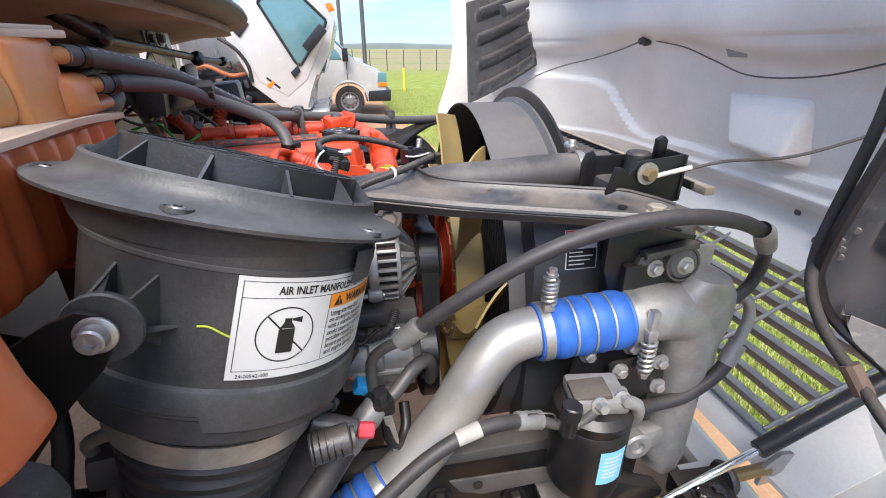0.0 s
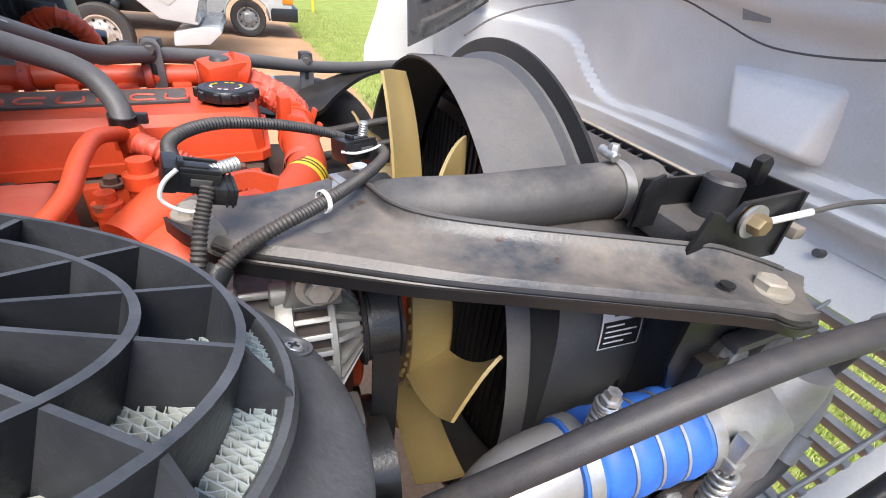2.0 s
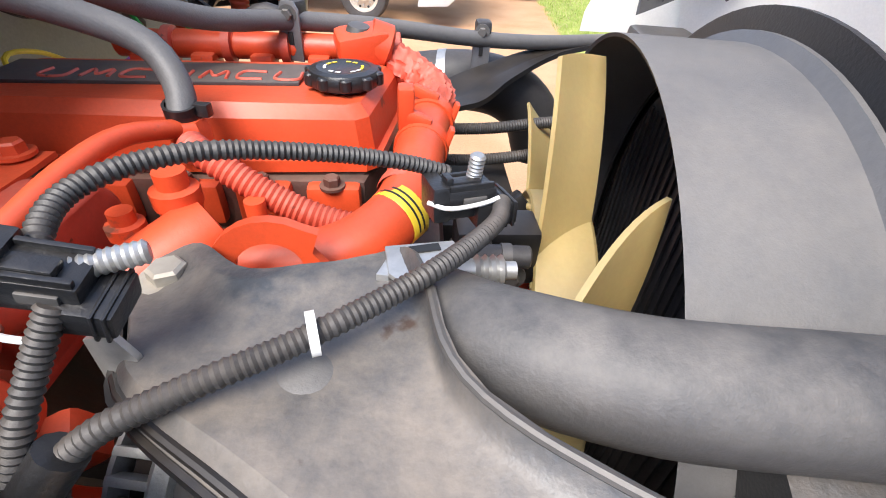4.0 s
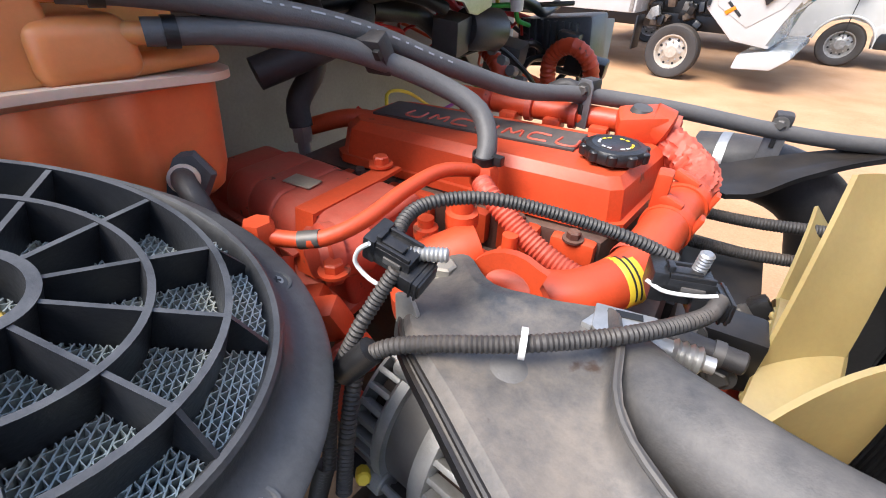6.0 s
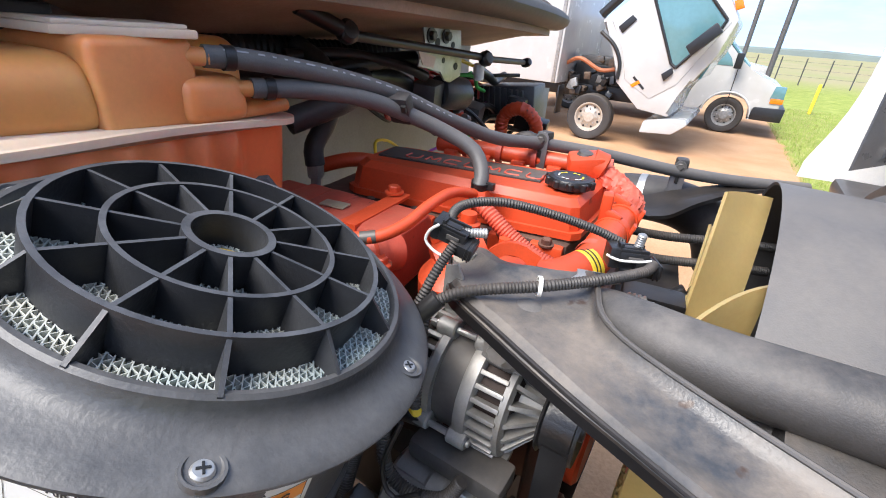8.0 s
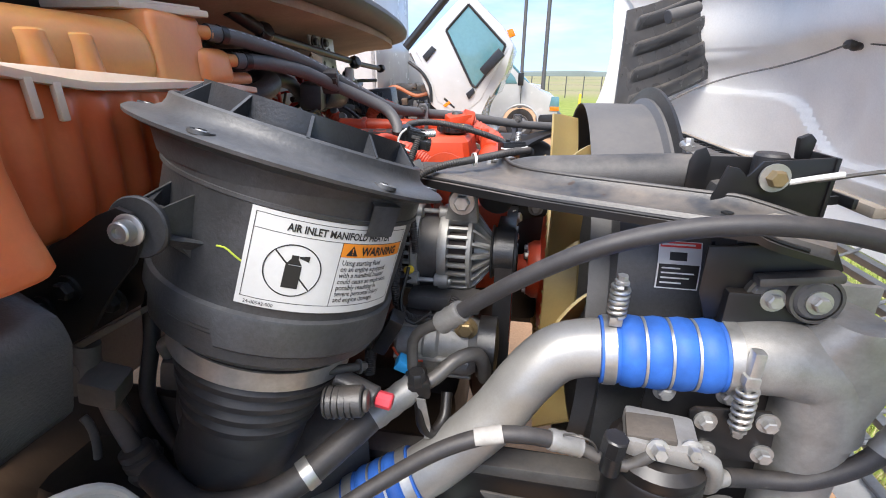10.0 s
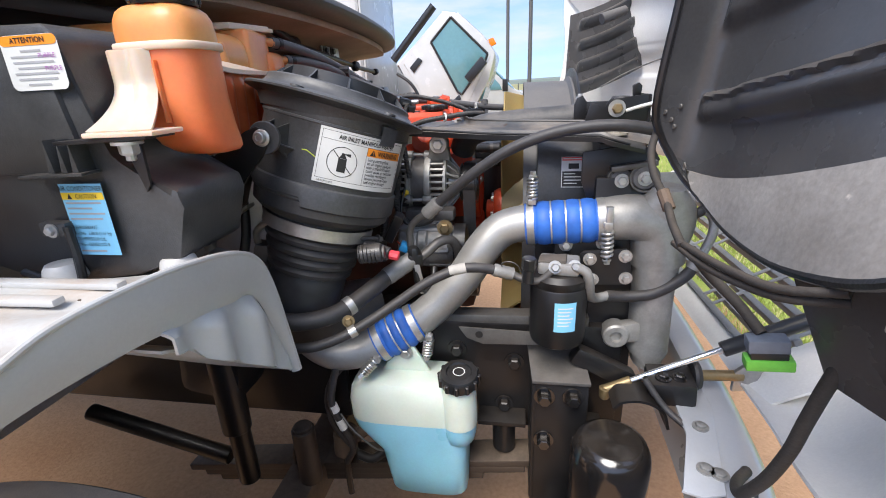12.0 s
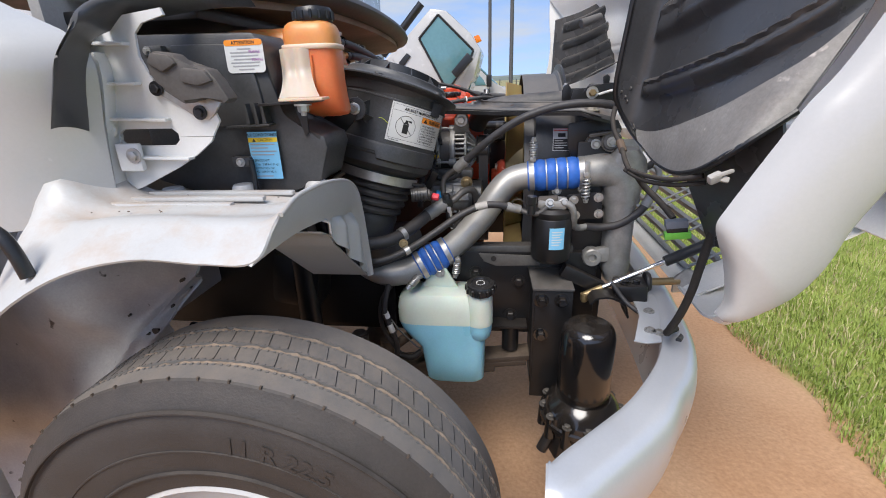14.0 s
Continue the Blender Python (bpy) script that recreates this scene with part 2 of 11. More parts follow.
def part(name, bm, mat, parent=None, label="", sharp=35):
    """Links a bmesh, given in world coordinates, as one mesh object under parent."""
    bmesh.ops.recalc_face_normals(bm, faces=bm.faces)
    lim = radians(sharp)
    for f in bm.faces:
        f.smooth = True
    for e in bm.edges:
        e.smooth = len(e.link_faces) != 2 or e.calc_face_angle(0) < lim
    me = bpy.data.meshes.new(name)
    pts = [v.co for v in bm.verts]
    c = sum(pts, Vector()) / len(pts)
    c.z = min(p.z for p in pts)
    for v in bm.verts:
        v.co -= c
    bm.to_mesh(me)
    bm.free()
    for mm in (mat if isinstance(mat, (list, tuple)) else [mat]):
        me.materials.append(mm)
    ob = new(name, me)
    if parent is not None:
        ob.parent = parent
        c = c - world_place(parent)
    ob.location = c
    if label:
        ob["label"] = label
    return ob


def frame_of(axis):
    """Two unit vectors at right angles to axis."""
    a = Vector(axis).normalized()
    h = Vector((0, 0, 1)) if abs(a.z) < 0.9 else Vector((1, 0, 0))
    u = h.cross(a).normalized()
    return a, u, a.cross(u)


def add_box(bm, c, size, rot=(0, 0, 0), bevel=0.0, taper=1.0, m=None):
    mt = Matrix.LocRotScale(Vector(c), Euler([radians(r) for r in rot]), Vector(size)) if m is None else m @ Matrix.Diagonal((*size, 1))
    r = bmesh.ops.create_cube(bm, size=1.0)
    if taper != 1.0:
        for v in r["verts"]:
            if v.co.z > 0:
                v.co.x *= taper
                v.co.y *= taper
    bmesh.ops.transform(bm, matrix=mt, verts=r["verts"])
    if bevel:
        es = list({e for v in r["verts"] for e in v.link_edges})
        bmesh.ops.bevel(bm, geom=es, offset=bevel, segments=2, affect="EDGES", profile=0.6, clamp_overlap=True)
    return bm


def box(c, size, rot=(0, 0, 0), bevel=0.003, taper=1.0):
    return add_box(bmesh.new(), c, size, rot, bevel, taper)


def lathe(bm, origin, axis, profile, seg=32, start=0.0, sweep=360.0, ref=None):
    """Turns (radius, height) pairs about axis through origin."""
    a, u, w = frame_of(axis)
    if ref is not None:
        u = (Vector(ref) - a * Vector(ref).dot(a)).normalized()
        w = a.cross(u)
    o = Vector(origin)
    full = sweep >= 359.9
    cols = seg if full else seg + 1
    rings = []
    for r, h in profile:
        if r < 1e-6 and full:
            rings.append([bm.verts.new(o + a * h)])
        else:
            ring = []
            for k in range(cols):
                t = radians(start + sweep * k / seg)
                ring.append(bm.verts.new(o + a * h + (u * math.cos(t) + w * math.sin(t)) * r))
            rings.append(ring)
    for p, q in zip(rings, rings[1:]):
        for k in range(cols if full else cols - 1):
            j = (k + 1) % cols
            if len(p) == 1 and len(q) == 1:
                continue
            if len(p) == 1:
                bm.faces.new((p[0], q[k], q[j]))
            elif len(q) == 1:
                bm.faces.new((p[k], p[j], q[0]))
            else:
                bm.faces.new((p[k], p[j], q[j], q[k]))
    return bm


def rod(bm, a, b, r, r2=None, seg=16):
    a, b = Vector(a), Vector(b)
    d = (b - a).length
    r2 = r if r2 is None else r2
    e = min(0.002, r * 0.25, d * 0.2)
    return lathe(bm, a, b - a, [(0, 0), (r - e, 0), (r, e), (r2, d - e), (r2 - e, d), (0, d)], seg)


def smooth_path(pts, step=0.012):
    """A rounded line through the points, in even steps."""
    P = [Vector(p) for p in pts]
    if len(P) == 2:
        dense = [P[0].lerp(P[1], i / 40) for i in range(41)]
    else:
        E = [P[0] * 2 - P[1]] + P + [P[-1] * 2 - P[-2]]
        dense = []
        for i in range(1, len(E) - 2):
            p0, p1, p2, p3 = E[i - 1:i + 3]
            m = max(24, int((p2 - p1).length / step * 3))
            for k in range(m):
                t = k / m
                dense.append(0.5 * ((2 * p1) + (p2 - p0) * t + (2 * p0 - 5 * p1 + 4 * p2 - p3) * t * t + (3 * p1 - p0 - 3 * p2 + p3) * t ** 3))
        dense.append(P[-1])
    out, acc = [dense[0]], 0.0
    for p, q in zip(dense, dense[1:]):
        acc += (q - p).length
        if acc >= step:
            out.append(q)
            acc = 0.0
    if (out[-1] - dense[-1]).length > step * 0.3:
        out.append(dense[-1])
    else:
        out[-1] = dense[-1]
    return out


def tube(bm, pts, r, seg=14, step=0.012, rib=0.0, pitch=0.006, radius=None, cap=True, flat=1.0):
    """A pipe along the points; rib: height of the rings of a corrugated sleeve."""
    if rib:
        step = pitch / 2
    path = smooth_path(pts, step)
    n = len(path)
    up, rings = None, []
    for i, p in enumerate(path):
        t = (path[min(i + 1, n - 1)] - path[max(i - 1, 0)]).normalized()
        if up is None:
            _, up, _ = frame_of(t)
        up = (up - t * up.dot(t)).normalized()
        w = t.cross(up)
        rr = radius(i / (n - 1)) if radius else r
        if rib:
            rr += rib * (i % 2)
        rings.append([bm.verts.new(p + (up * math.cos(2 * math.pi * k / seg) + w * math.sin(2 * math.pi * k / seg) * flat) * rr) for k in range(seg)])
    for a, b in zip(rings, rings[1:]):
        for k in range(seg):
            bm.faces.new((a[k], a[(k + 1) % seg], b[(k + 1) % seg], b[k]))
    if cap:
        bm.faces.new(rings[0])
        bm.faces.new(rings[-1][::-1])
    return bm


def sheet(fn, nu, nv, thick=0.003, bm=None):
    """A curved panel: fn(u, v) for u, v in 0..1, given thickness."""
    bm = bm or bmesh.new()
    g = [[Vector(fn(i / nu, j / nv)) for j in range(nv + 1)] for i in range(nu + 1)]
    nrm = [[None] * (nv + 1) for _ in range(nu + 1)]
    for i in range(nu + 1):
        for j in range(nv + 1):
            du = g[min(i + 1, nu)][j] - g[max(i - 1, 0)][j]
            dv = g[i][min(j + 1, nv)] - g[i][max(j - 1, 0)]
            c = du.cross(dv)
            nrm[i][j] = c.normalized() if c.length > 1e-12 else Vector((0, 0, 1))
    A = [[bm.verts.new(g[i][j]) for j in range(nv + 1)] for i in range(nu + 1)]
    B = [[bm.verts.new(g[i][j] - nrm[i][j] * thick) for j in range(nv + 1)] for i in range(nu + 1)]
    for i in range(nu):
        for j in range(nv):
            bm.faces.new((A[i][j], A[i + 1][j], A[i + 1][j + 1], A[i][j + 1]))
            bm.faces.new((B[i][j], B[i][j + 1], B[i + 1][j + 1], B[i + 1][j]))
    for i in range(nu):
        bm.faces.new((A[i][0], B[i][0], B[i + 1][0], A[i + 1][0]))
        bm.faces.new((A[i][nv], A[i + 1][nv], B[i + 1][nv], B[i][nv]))
    for j in range(nv):
        bm.faces.new((A[0][j], A[0][j + 1], B[0][j + 1], B[0][j]))
        bm.faces.new((A[nu][j], B[nu][j], B[nu][j + 1], A[nu][j + 1]))
    return bm


def prism(outline, to_world, depth, bevel=0.0, bm=None):
    """A flat outline (a, b) extruded by depth; to_world(a, b, d) places a point."""
    bm = bm or bmesh.new()
    n = len(outline)
    lo = [bm.verts.new(to_world(a, b, 0)) for a, b in outline]
    hi = [bm.verts.new(to_world(a, b, depth)) for a, b in outline]
    fs = [bm.faces.new(lo[::-1]), bm.faces.new(hi)]
    for i in range(n):
        fs.append(bm.faces.new((lo[i], lo[(i + 1) % n], hi[(i + 1) % n], hi[i])))
    if bevel:
        es = list({e for f in fs for e in f.edges})
        bmesh.ops.bevel(bm, geom=es, offset=bevel, segments=2, affect="EDGES", profile=0.6, clamp_overlap=True)
    return bm


def spline(keys, t):
    """Smooth value at t through (t, value...) rows."""
    ks = sorted(keys)
    if t <= ks[0][0]:
        return np.array(ks[0][1:], float)
    if t >= ks[-1][0]:
        return np.array(ks[-1][1:], float)
    for i in range(len(ks) - 1):
        if ks[i][0] <= t <= ks[i + 1][0]:
            a, b = np.array(ks[i], float), np.array(ks[i + 1], float)
            pa, nb = np.array(ks[max(i - 1, 0)], float), np.array(ks[min(i + 2, len(ks) - 1)], float)
            h = b[0] - a[0]
            s = (t - a[0]) / h
            ma = (b - pa) / max(1e-9, b[0] - pa[0]) * h
            mb = (nb - a) / max(1e-9, nb[0] - a[0]) * h
            v = (2 * s ** 3 - 3 * s ** 2 + 1) * a + (s ** 3 - 2 * s ** 2 + s) * ma + (-2 * s ** 3 + 3 * s ** 2) * b + (s ** 3 - s ** 2) * mb
            return v[1:]


def bolt(bm, at, axis, r=0.009, length=0.008, washer=True):
    a, _, _ = frame_of(axis)
    if washer:
        lathe(bm, at, axis, [(0, -0.001), (r * 1.7, -0.001), (r * 1.7, r * 0.25), (0, r * 0.25)], 20)
    lathe(bm, Vector(at) + a * r * 0.25, axis, [(0, 0), (r * 1.12, 0), (r * 1.12, length * 0.8), (r * 0.9, length), (0, length)], 6)
    return bm


def text_mesh(words, size, place, align="LEFT", spacing=1.0, squeeze=1.0, bold=0.0):
    """Letters of the built-in font as a bmesh; place(a, b) puts a letter's point on its surface."""
    cu = bpy.data.curves.new("words", "FONT")
    cu.body, cu.size, cu.align_x, cu.space_character, cu.offset = words, size, align, spacing, bold
    cu.resolution_u = 2
    ob = bpy.data.objects.new("words", cu)
    scene.collection.objects.link(ob)
    dg = bpy.context.evaluated_depsgraph_get()
    me = bpy.data.meshes.new_from_object(ob.evaluated_get(dg))
    bm = bmesh.new()
    bm.from_mesh(me)
    bpy.data.objects.remove(ob)
    bpy.data.curves.remove(cu)
    bpy.data.meshes.remove(me)
    for v in bm.verts:
        v.co = Vector(place(v.co.x * squeeze, v.co.y))
    return bm


def strip_patch(place, a0, b0, a1, b1, n=8):
    """A thin rectangle that follows a surface bent in its second direction."""
    return flat_patch(lambda p, q: place(q, p), b0, a0, b1, a1, n)


def flat_patch(place, a0, b0, a1, b1, nu=8, lift=0.0, round_r=0.0):
    """A thin rectangle laid on a surface by place(a, b)."""
    bm = bmesh.new()
    rows = [[bm.verts.new(Vector(place(a0 + (a1 - a0) * i / nu, b))) for b in (b0, b1)] for i in range(nu + 1)]
    for p, q in zip(rows, rows[1:]):
        bm.faces.new((p[0], q[0], q[1], p[1]))
    return bm


# ---- ground and distance ----
def ground_material():
    m = bpy.data.materials.new("yard_ground")
    m.use_nodes = True
    n, l = m.node_tree.nodes, m.node_tree.links
    b = n["Principled BSDF"]
    g = n.new("ShaderNodeNewGeometry")
    sep = n.new("ShaderNodeSeparateXYZ")
    l.new(g.outputs["Position"], sep.inputs[0])

    def noise_at(scale, detail=6.0):
        t = n.new("ShaderNodeTexNoise")
        t.inputs["Scale"].default_value, t.inputs["Detail"].default_value = scale, detail
        l.new(g.outputs["Position"], t.inputs["Vector"])
        return t.outputs[0]

    def ramp(sock, p0, c0, p1, c1):
        r = n.new("ShaderNodeValToRGB")
        r.color_ramp.elements[0].position, r.color_ramp.elements[1].position = p0, p1
        r.color_ramp.elements[0].color, r.color_ramp.elements[1].color = (*c0, 1), (*c1, 1)
        l.new(sock, r.inputs[0])
        return r.outputs[0]

    def mix(f, a, c, blend="MIX"):
        x = n.new("ShaderNodeMix")
        x.data_type, x.blend_type = "RGBA", blend
        for s, v in ((x.inputs[0], f), (x.inputs[6], a), (x.inputs[7], c)):
            if isinstance(v, (int, float)):
                s.default_value = v
            else:
                l.new(v, s)
        return x.outputs[2]

    dirt = ramp(noise_at(1.3), 0.3, (0.42, 0.23, 0.12), 0.7, (0.53, 0.33, 0.19))
    dirt = mix(0.5, dirt, ramp(noise_at(60), 0.3, (0.62, 0.58, 0.55), 0.7, (1, 1, 1)), "MULTIPLY")
    grass = ramp(noise_at(2.2), 0.3, (0.20, 0.26, 0.05), 0.7, (0.34, 0.37, 0.10))
    grass = mix(0.45, grass, ramp(noise_at(45), 0.3, (0.45, 0.42, 0.35), 0.7, (1, 1, 1)), "MULTIPLY")
    field = ramp(noise_at(0.05), 0.35, (0.30, 0.25, 0.15), 0.65, (0.24, 0.25, 0.11))
    # the edge of the grass runs ahead of the truck, along the yard
    edge = n.new("ShaderNodeMath")
    edge.operation = "MULTIPLY_ADD"
    l.new(sep.outputs["Y"], edge.inputs[0])
    edge.inputs[1].default_value = 0.05
    l.new(sep.outputs["X"], edge.inputs[2])
    wob = n.new("ShaderNodeMath")
    wob.operation = "MULTIPLY_ADD"
    l.new(noise_at(1.6), wob.inputs[0])
    wob.inputs[1].default_value = 0.5
    l.new(edge.outputs[0], wob.inputs[2])
    sel = n.new("ShaderNodeMapRange")
    sel.inputs["From Min"].default_value, sel.inputs["From Max"].default_value = 1.94, 2.06
    l.new(wob.outputs[0], sel.inputs[0])
    far = n.new("ShaderNodeMapRange")
    far.inputs["From Min"].default_value, far.inputs["From Max"].default_value = 30, 46
    l.new(sep.outputs["Y"], far.inputs[0])
    col = mix(sel.outputs[0], dirt, grass)
    col = mix(far.outputs[0], col, field)
    l.new(col, b.inputs["Base Color"])
    b.inputs["Roughness"].default_value = 0.95
    b.inputs["Specular IOR Level"].default_value = 0.15
    bp = n.new("ShaderNodeBump")
    bp.inputs["Strength"].default_value, bp.inputs["Distance"].default_value = 0.5, 0.01
    l.new(noise_at(55), bp.inputs["Height"])
    l.new(bp.outputs[0], b.inputs["Normal"])
    return m


def ground_height(x, y):
    near = 1.0 if abs(x) < 30 and abs(y) < 60 else 0.0
    return near * 0.018 * noise.noise(Vector((x * 0.9, y * 0.9, 0.3)))


bm = bmesh.new()
xs = [-2500, -400, -90, -30, -12] + [-6 + 0.4 * i for i in range(31)] + [9, 14, 30, 90, 400, 2500]
ys = [-2500, -400, -60, -15, -5] + [-2 + 0.4 * i for i in range(41)] + [18, 24, 34, 50, 90, 300, 2500]
grid = [[bm.verts.new((x, y, ground_height(x, y))) for y in ys] for x in xs]
for i in range(len(xs) - 1):
    for j in range(len(ys) - 1):
        bm.faces.new((grid[i][j], grid[i + 1][j], grid[i + 1][j + 1], grid[i][j + 1]))
ground = part("ground", bm, ground_material())
tagged(ground, "orange sandy yard with a green verge and dry field", "ground", kind="structure")

LEAF = material("grass_blade", (0.31, 0.38, 0.08), 0.7, scale=3, second=(0.20, 0.27, 0.04), bump=0)
LEAF_DRY = material("dry_grass", (0.50, 0.43, 0.22), 0.8, scale=3, bump=0)


def blades(name, count, place, mats, h0, h1, label):
    rng = random.Random(5)
    vs, fs, mi = [], [], []
    for _ in range(count):
        x, y = place(rng)
        a, h, w = rng.uniform(0, 6.28), rng.uniform(h0, h1), rng.uniform(0.0015, 0.0038)
        lean = rng.uniform(0.2, 0.9) * h
        z = ground_height(x, y)
        dx, dy, px, py = math.cos(a), math.sin(a), -math.sin(a) * w, math.cos(a) * w
        k = len(vs)
        vs += [(x - px, y - py, z - 0.01), (x + px, y + py, z - 0.01), (x + px * 0.8 + dx * lean * 0.35, y + py * 0.8 + dy * lean * 0.35, z + h * 0.65),
               (x - px * 0.8 + dx * lean * 0.35, y - py * 0.8 + dy * lean * 0.35, z + h * 0.65), (x + dx * lean, y + dy * lean, z + h)]
        fs += [(k, k + 1, k + 2, k + 3), (k + 3, k + 2, k + 4)]
        c = 1 if rng.random() < 0.24 else 0
        mi += [c, c]
    me = bpy.data.meshes.new(name)
    me.from_pydata(vs, [], fs)
    for mm in mats:
        me.materials.append(mm)
    me.polygons.foreach_set("material_index", mi)
    ob = new(name, me)
    return tagged(ob, label, "grass", kind="stuff")


def verge_place(rng):
    while True:
        y = rng.uniform(-1.2, 7.0) if rng.random() < 0.75 else rng.uniform(7, 20)
        x = 1.72 - 0.05 * y + abs(rng.gauss(0, 1.3)) - 0.04
        e = x + 0.05 * y + 0.5 * (noise.noise(Vector((x * 1.6, y * 1.6, 0))) * 0.5 + 0.5)
        if e > 1.93:
            return x, y


def make_verge():
    return blades("verge_grass", 95000, verge_place, [LEAF, LEAF_DRY], 0.02, 0.065, "short green and straw-coloured grass along the yard")


def vehicle_wheel(parent, at, r, width, axis, rim_mat, name="wheel"):
    """A tyre with its rim, hub and bolts, under a vehicle."""
    a = Vector(axis).normalized()
    o = Vector(at)
    w = width / 2
    bm = lathe(bmesh.new(), o, a, [(r * 0.62, -w * 0.8), (r * 0.8, -w), (r * 0.94, -w * 0.95), (r, -w * 0.7), (r, w * 0.7), (r * 0.94, w * 0.95), (r * 0.8, w), (r * 0.62, w * 0.8), (r * 0.6, 0), (r * 0.62, -w * 0.8)], 40)
    tyre = part(name, bm, TYRE, parent)
    bm = lathe(bmesh.new(), o, a, [(r * 0.61, w * 0.55), (r * 0.63, w * 0.82), (r * 0.58, w * 0.8), (r * 0.5, w * 0.35), (r * 0.3, w * 0.5), (r * 0.22, w * 0.75), (0, w * 0.78)], 32)
    part("rim", bm, rim_mat, tyre, "steel rim")
    _, u, v = frame_of(a)
    for k in range(8):
        t = 2 * math.pi * k / 8
        bm = bmesh.new()
        bolt(bm, o + a * w * 0.5 + (u * math.cos(t) + v * math.sin(t)) * r * 0.36, a, r * 0.035, r * 0.06, False)
        part("wheel_nut", bm, STEEL, tyre)
        bm = bmesh.new()
        rod(bm, o + a * w * 0.42 + (u * math.cos(t + 0.39) + v * math.sin(t + 0.39)) * r * 0.46, o + a * w * 0.47 + (u * math.cos(t + 0.39) + v * math.sin(t + 0.39)) * r * 0.46, r * 0.05, seg=10)
        part("hand_hole", bm, INK, tyre)
    return tyre


def side_prism(pts, y, depth, bevel=0.03):
    return prism(pts, lambda a, b, d: (a, y + d, b), depth, bevel)


def build_van(ox, oy, label="white cargo van with black bumper parked on the dirt"):
    """The van looks along +x; its front wheel stands at (ox, oy)."""
    van = thing("cargo_van", (ox - 1.4, oy + 0.9, 0), label, "van")
    out = [(-4.6, 0.5), (-4.65, 1.2), (-4.55, 2.0), (-4.3, 2.1), (-0.9, 2.12), (-0.55, 2.02), (0.0, 1.5), (0.22, 1.28), (0.78, 1.10), (0.93, 0.98), (0.95, 0.55), (0.5, 0.42),
           (0.46, 0.62), (0.34, 0.78), (0.0, 0.86), (-0.34, 0.78), (-0.46, 0.62), (-0.5, 0.4), (-3.0, 0.4)]
    body = part("body", side_prism([(ox + a, b) for a, b in out], oy - 0.02, 1.9, 0.05), WHITE_PAINT, van)
    # flared wheel arch
    bm = bmesh.new()
    tube(bm, [(ox + 0.47 * math.cos(radians(a)), oy - 0.03, 0.40 + 0.45 * math.sin(radians(a))) for a in range(-5, 190, 15)], 0.022, 8, 0.05)
    part("wheel_arch", bm, WHITE_PAINT, van)
    part("front_bumper", side_prism([(ox + 0.42, 0.36), (ox + 1.05, 0.36), (ox + 1.06, 0.64), (ox + 0.5, 0.62)], oy - 0.05, 1.96, 0.03), BLACK_SATIN, van, "black plastic bumper")
    part("headlight", side_prism([(ox + 0.72, 0.80), (ox + 0.965, 0.80), (ox + 0.95, 1.05), (ox + 0.76, 1.06)], oy - 0.035, 0.2, 0.01), GLASS_DARK, van)
    part("turn_lamp", side_prism([(ox + 0.74, 0.72), (ox + 0.97, 0.72), (ox + 0.965, 0.82), (ox + 0.74, 0.82)], oy - 0.045, 0.22, 0.01), AMBER, van, "amber turn lamp")
    part("side_window", side_prism([(ox - 0.95, 1.36), (ox - 0.12, 1.36), (ox - 0.18, 1.50), (ox - 0.58, 1.92), (ox - 0.95, 1.92)], oy - 0.03, 0.02, 0.004), GLASS_DARK, van)
    bm = bmesh.new()
    sh = [(ox + 0.16, 1.34), (ox - 0.5, 1.98)]
    prism([(sh[0][0], sh[0][1]), (sh[0][0] + 0.02, sh[0][1] + 0.02), (sh[1][0] + 0.02, sh[1][1] + 0.02), (sh[1][0], sh[1][1])], lambda a, b, d: (a + 0.01, oy + 0.12 + d, b + 0.01), 1.6, 0, bm)
    part("windscreen", bm, GLASS_DARK, van)
    part("door_seam", side_prism([(ox - 0.02, 0.55), (ox - 0.005, 0.55), (ox - 0.005, 1.34), (ox - 0.02, 1.34)], oy - 0.024, 0.01, 0), INK, van)
    part("door_seam", side_prism([(ox - 1.05, 0.5), (ox - 1.035, 0.5), (ox - 1.035, 1.95), (ox - 1.05, 1.95)], oy - 0.024, 0.01, 0), INK, van)
    part("door_handle", side_prism([(ox - 0.98, 1.18), (ox - 0.80, 1.18), (ox - 0.80, 1.23), (ox - 0.98, 1.23)], oy - 0.04, 0.03, 0.008), BLACK_SATIN, van)
    mir = side_prism([(ox - 0.10, 1.32), (ox + 0.04, 1.32), (ox + 0.04, 1.62), (ox - 0.10, 1.62)], oy - 0.30, 0.16, 0.02)
    part("side_mirror", mir, BLACK_SATIN, van)
    vehicle_wheel(van, (ox, oy + 0.12, 0.37), 0.37, 0.24, (0, -1, 0), ALUMINIUM)
    vehicle_wheel(van, (ox - 3.5, oy + 0.12, 0.37), 0.37, 0.24, (0, -1, 0), ALUMINIUM)
    return van


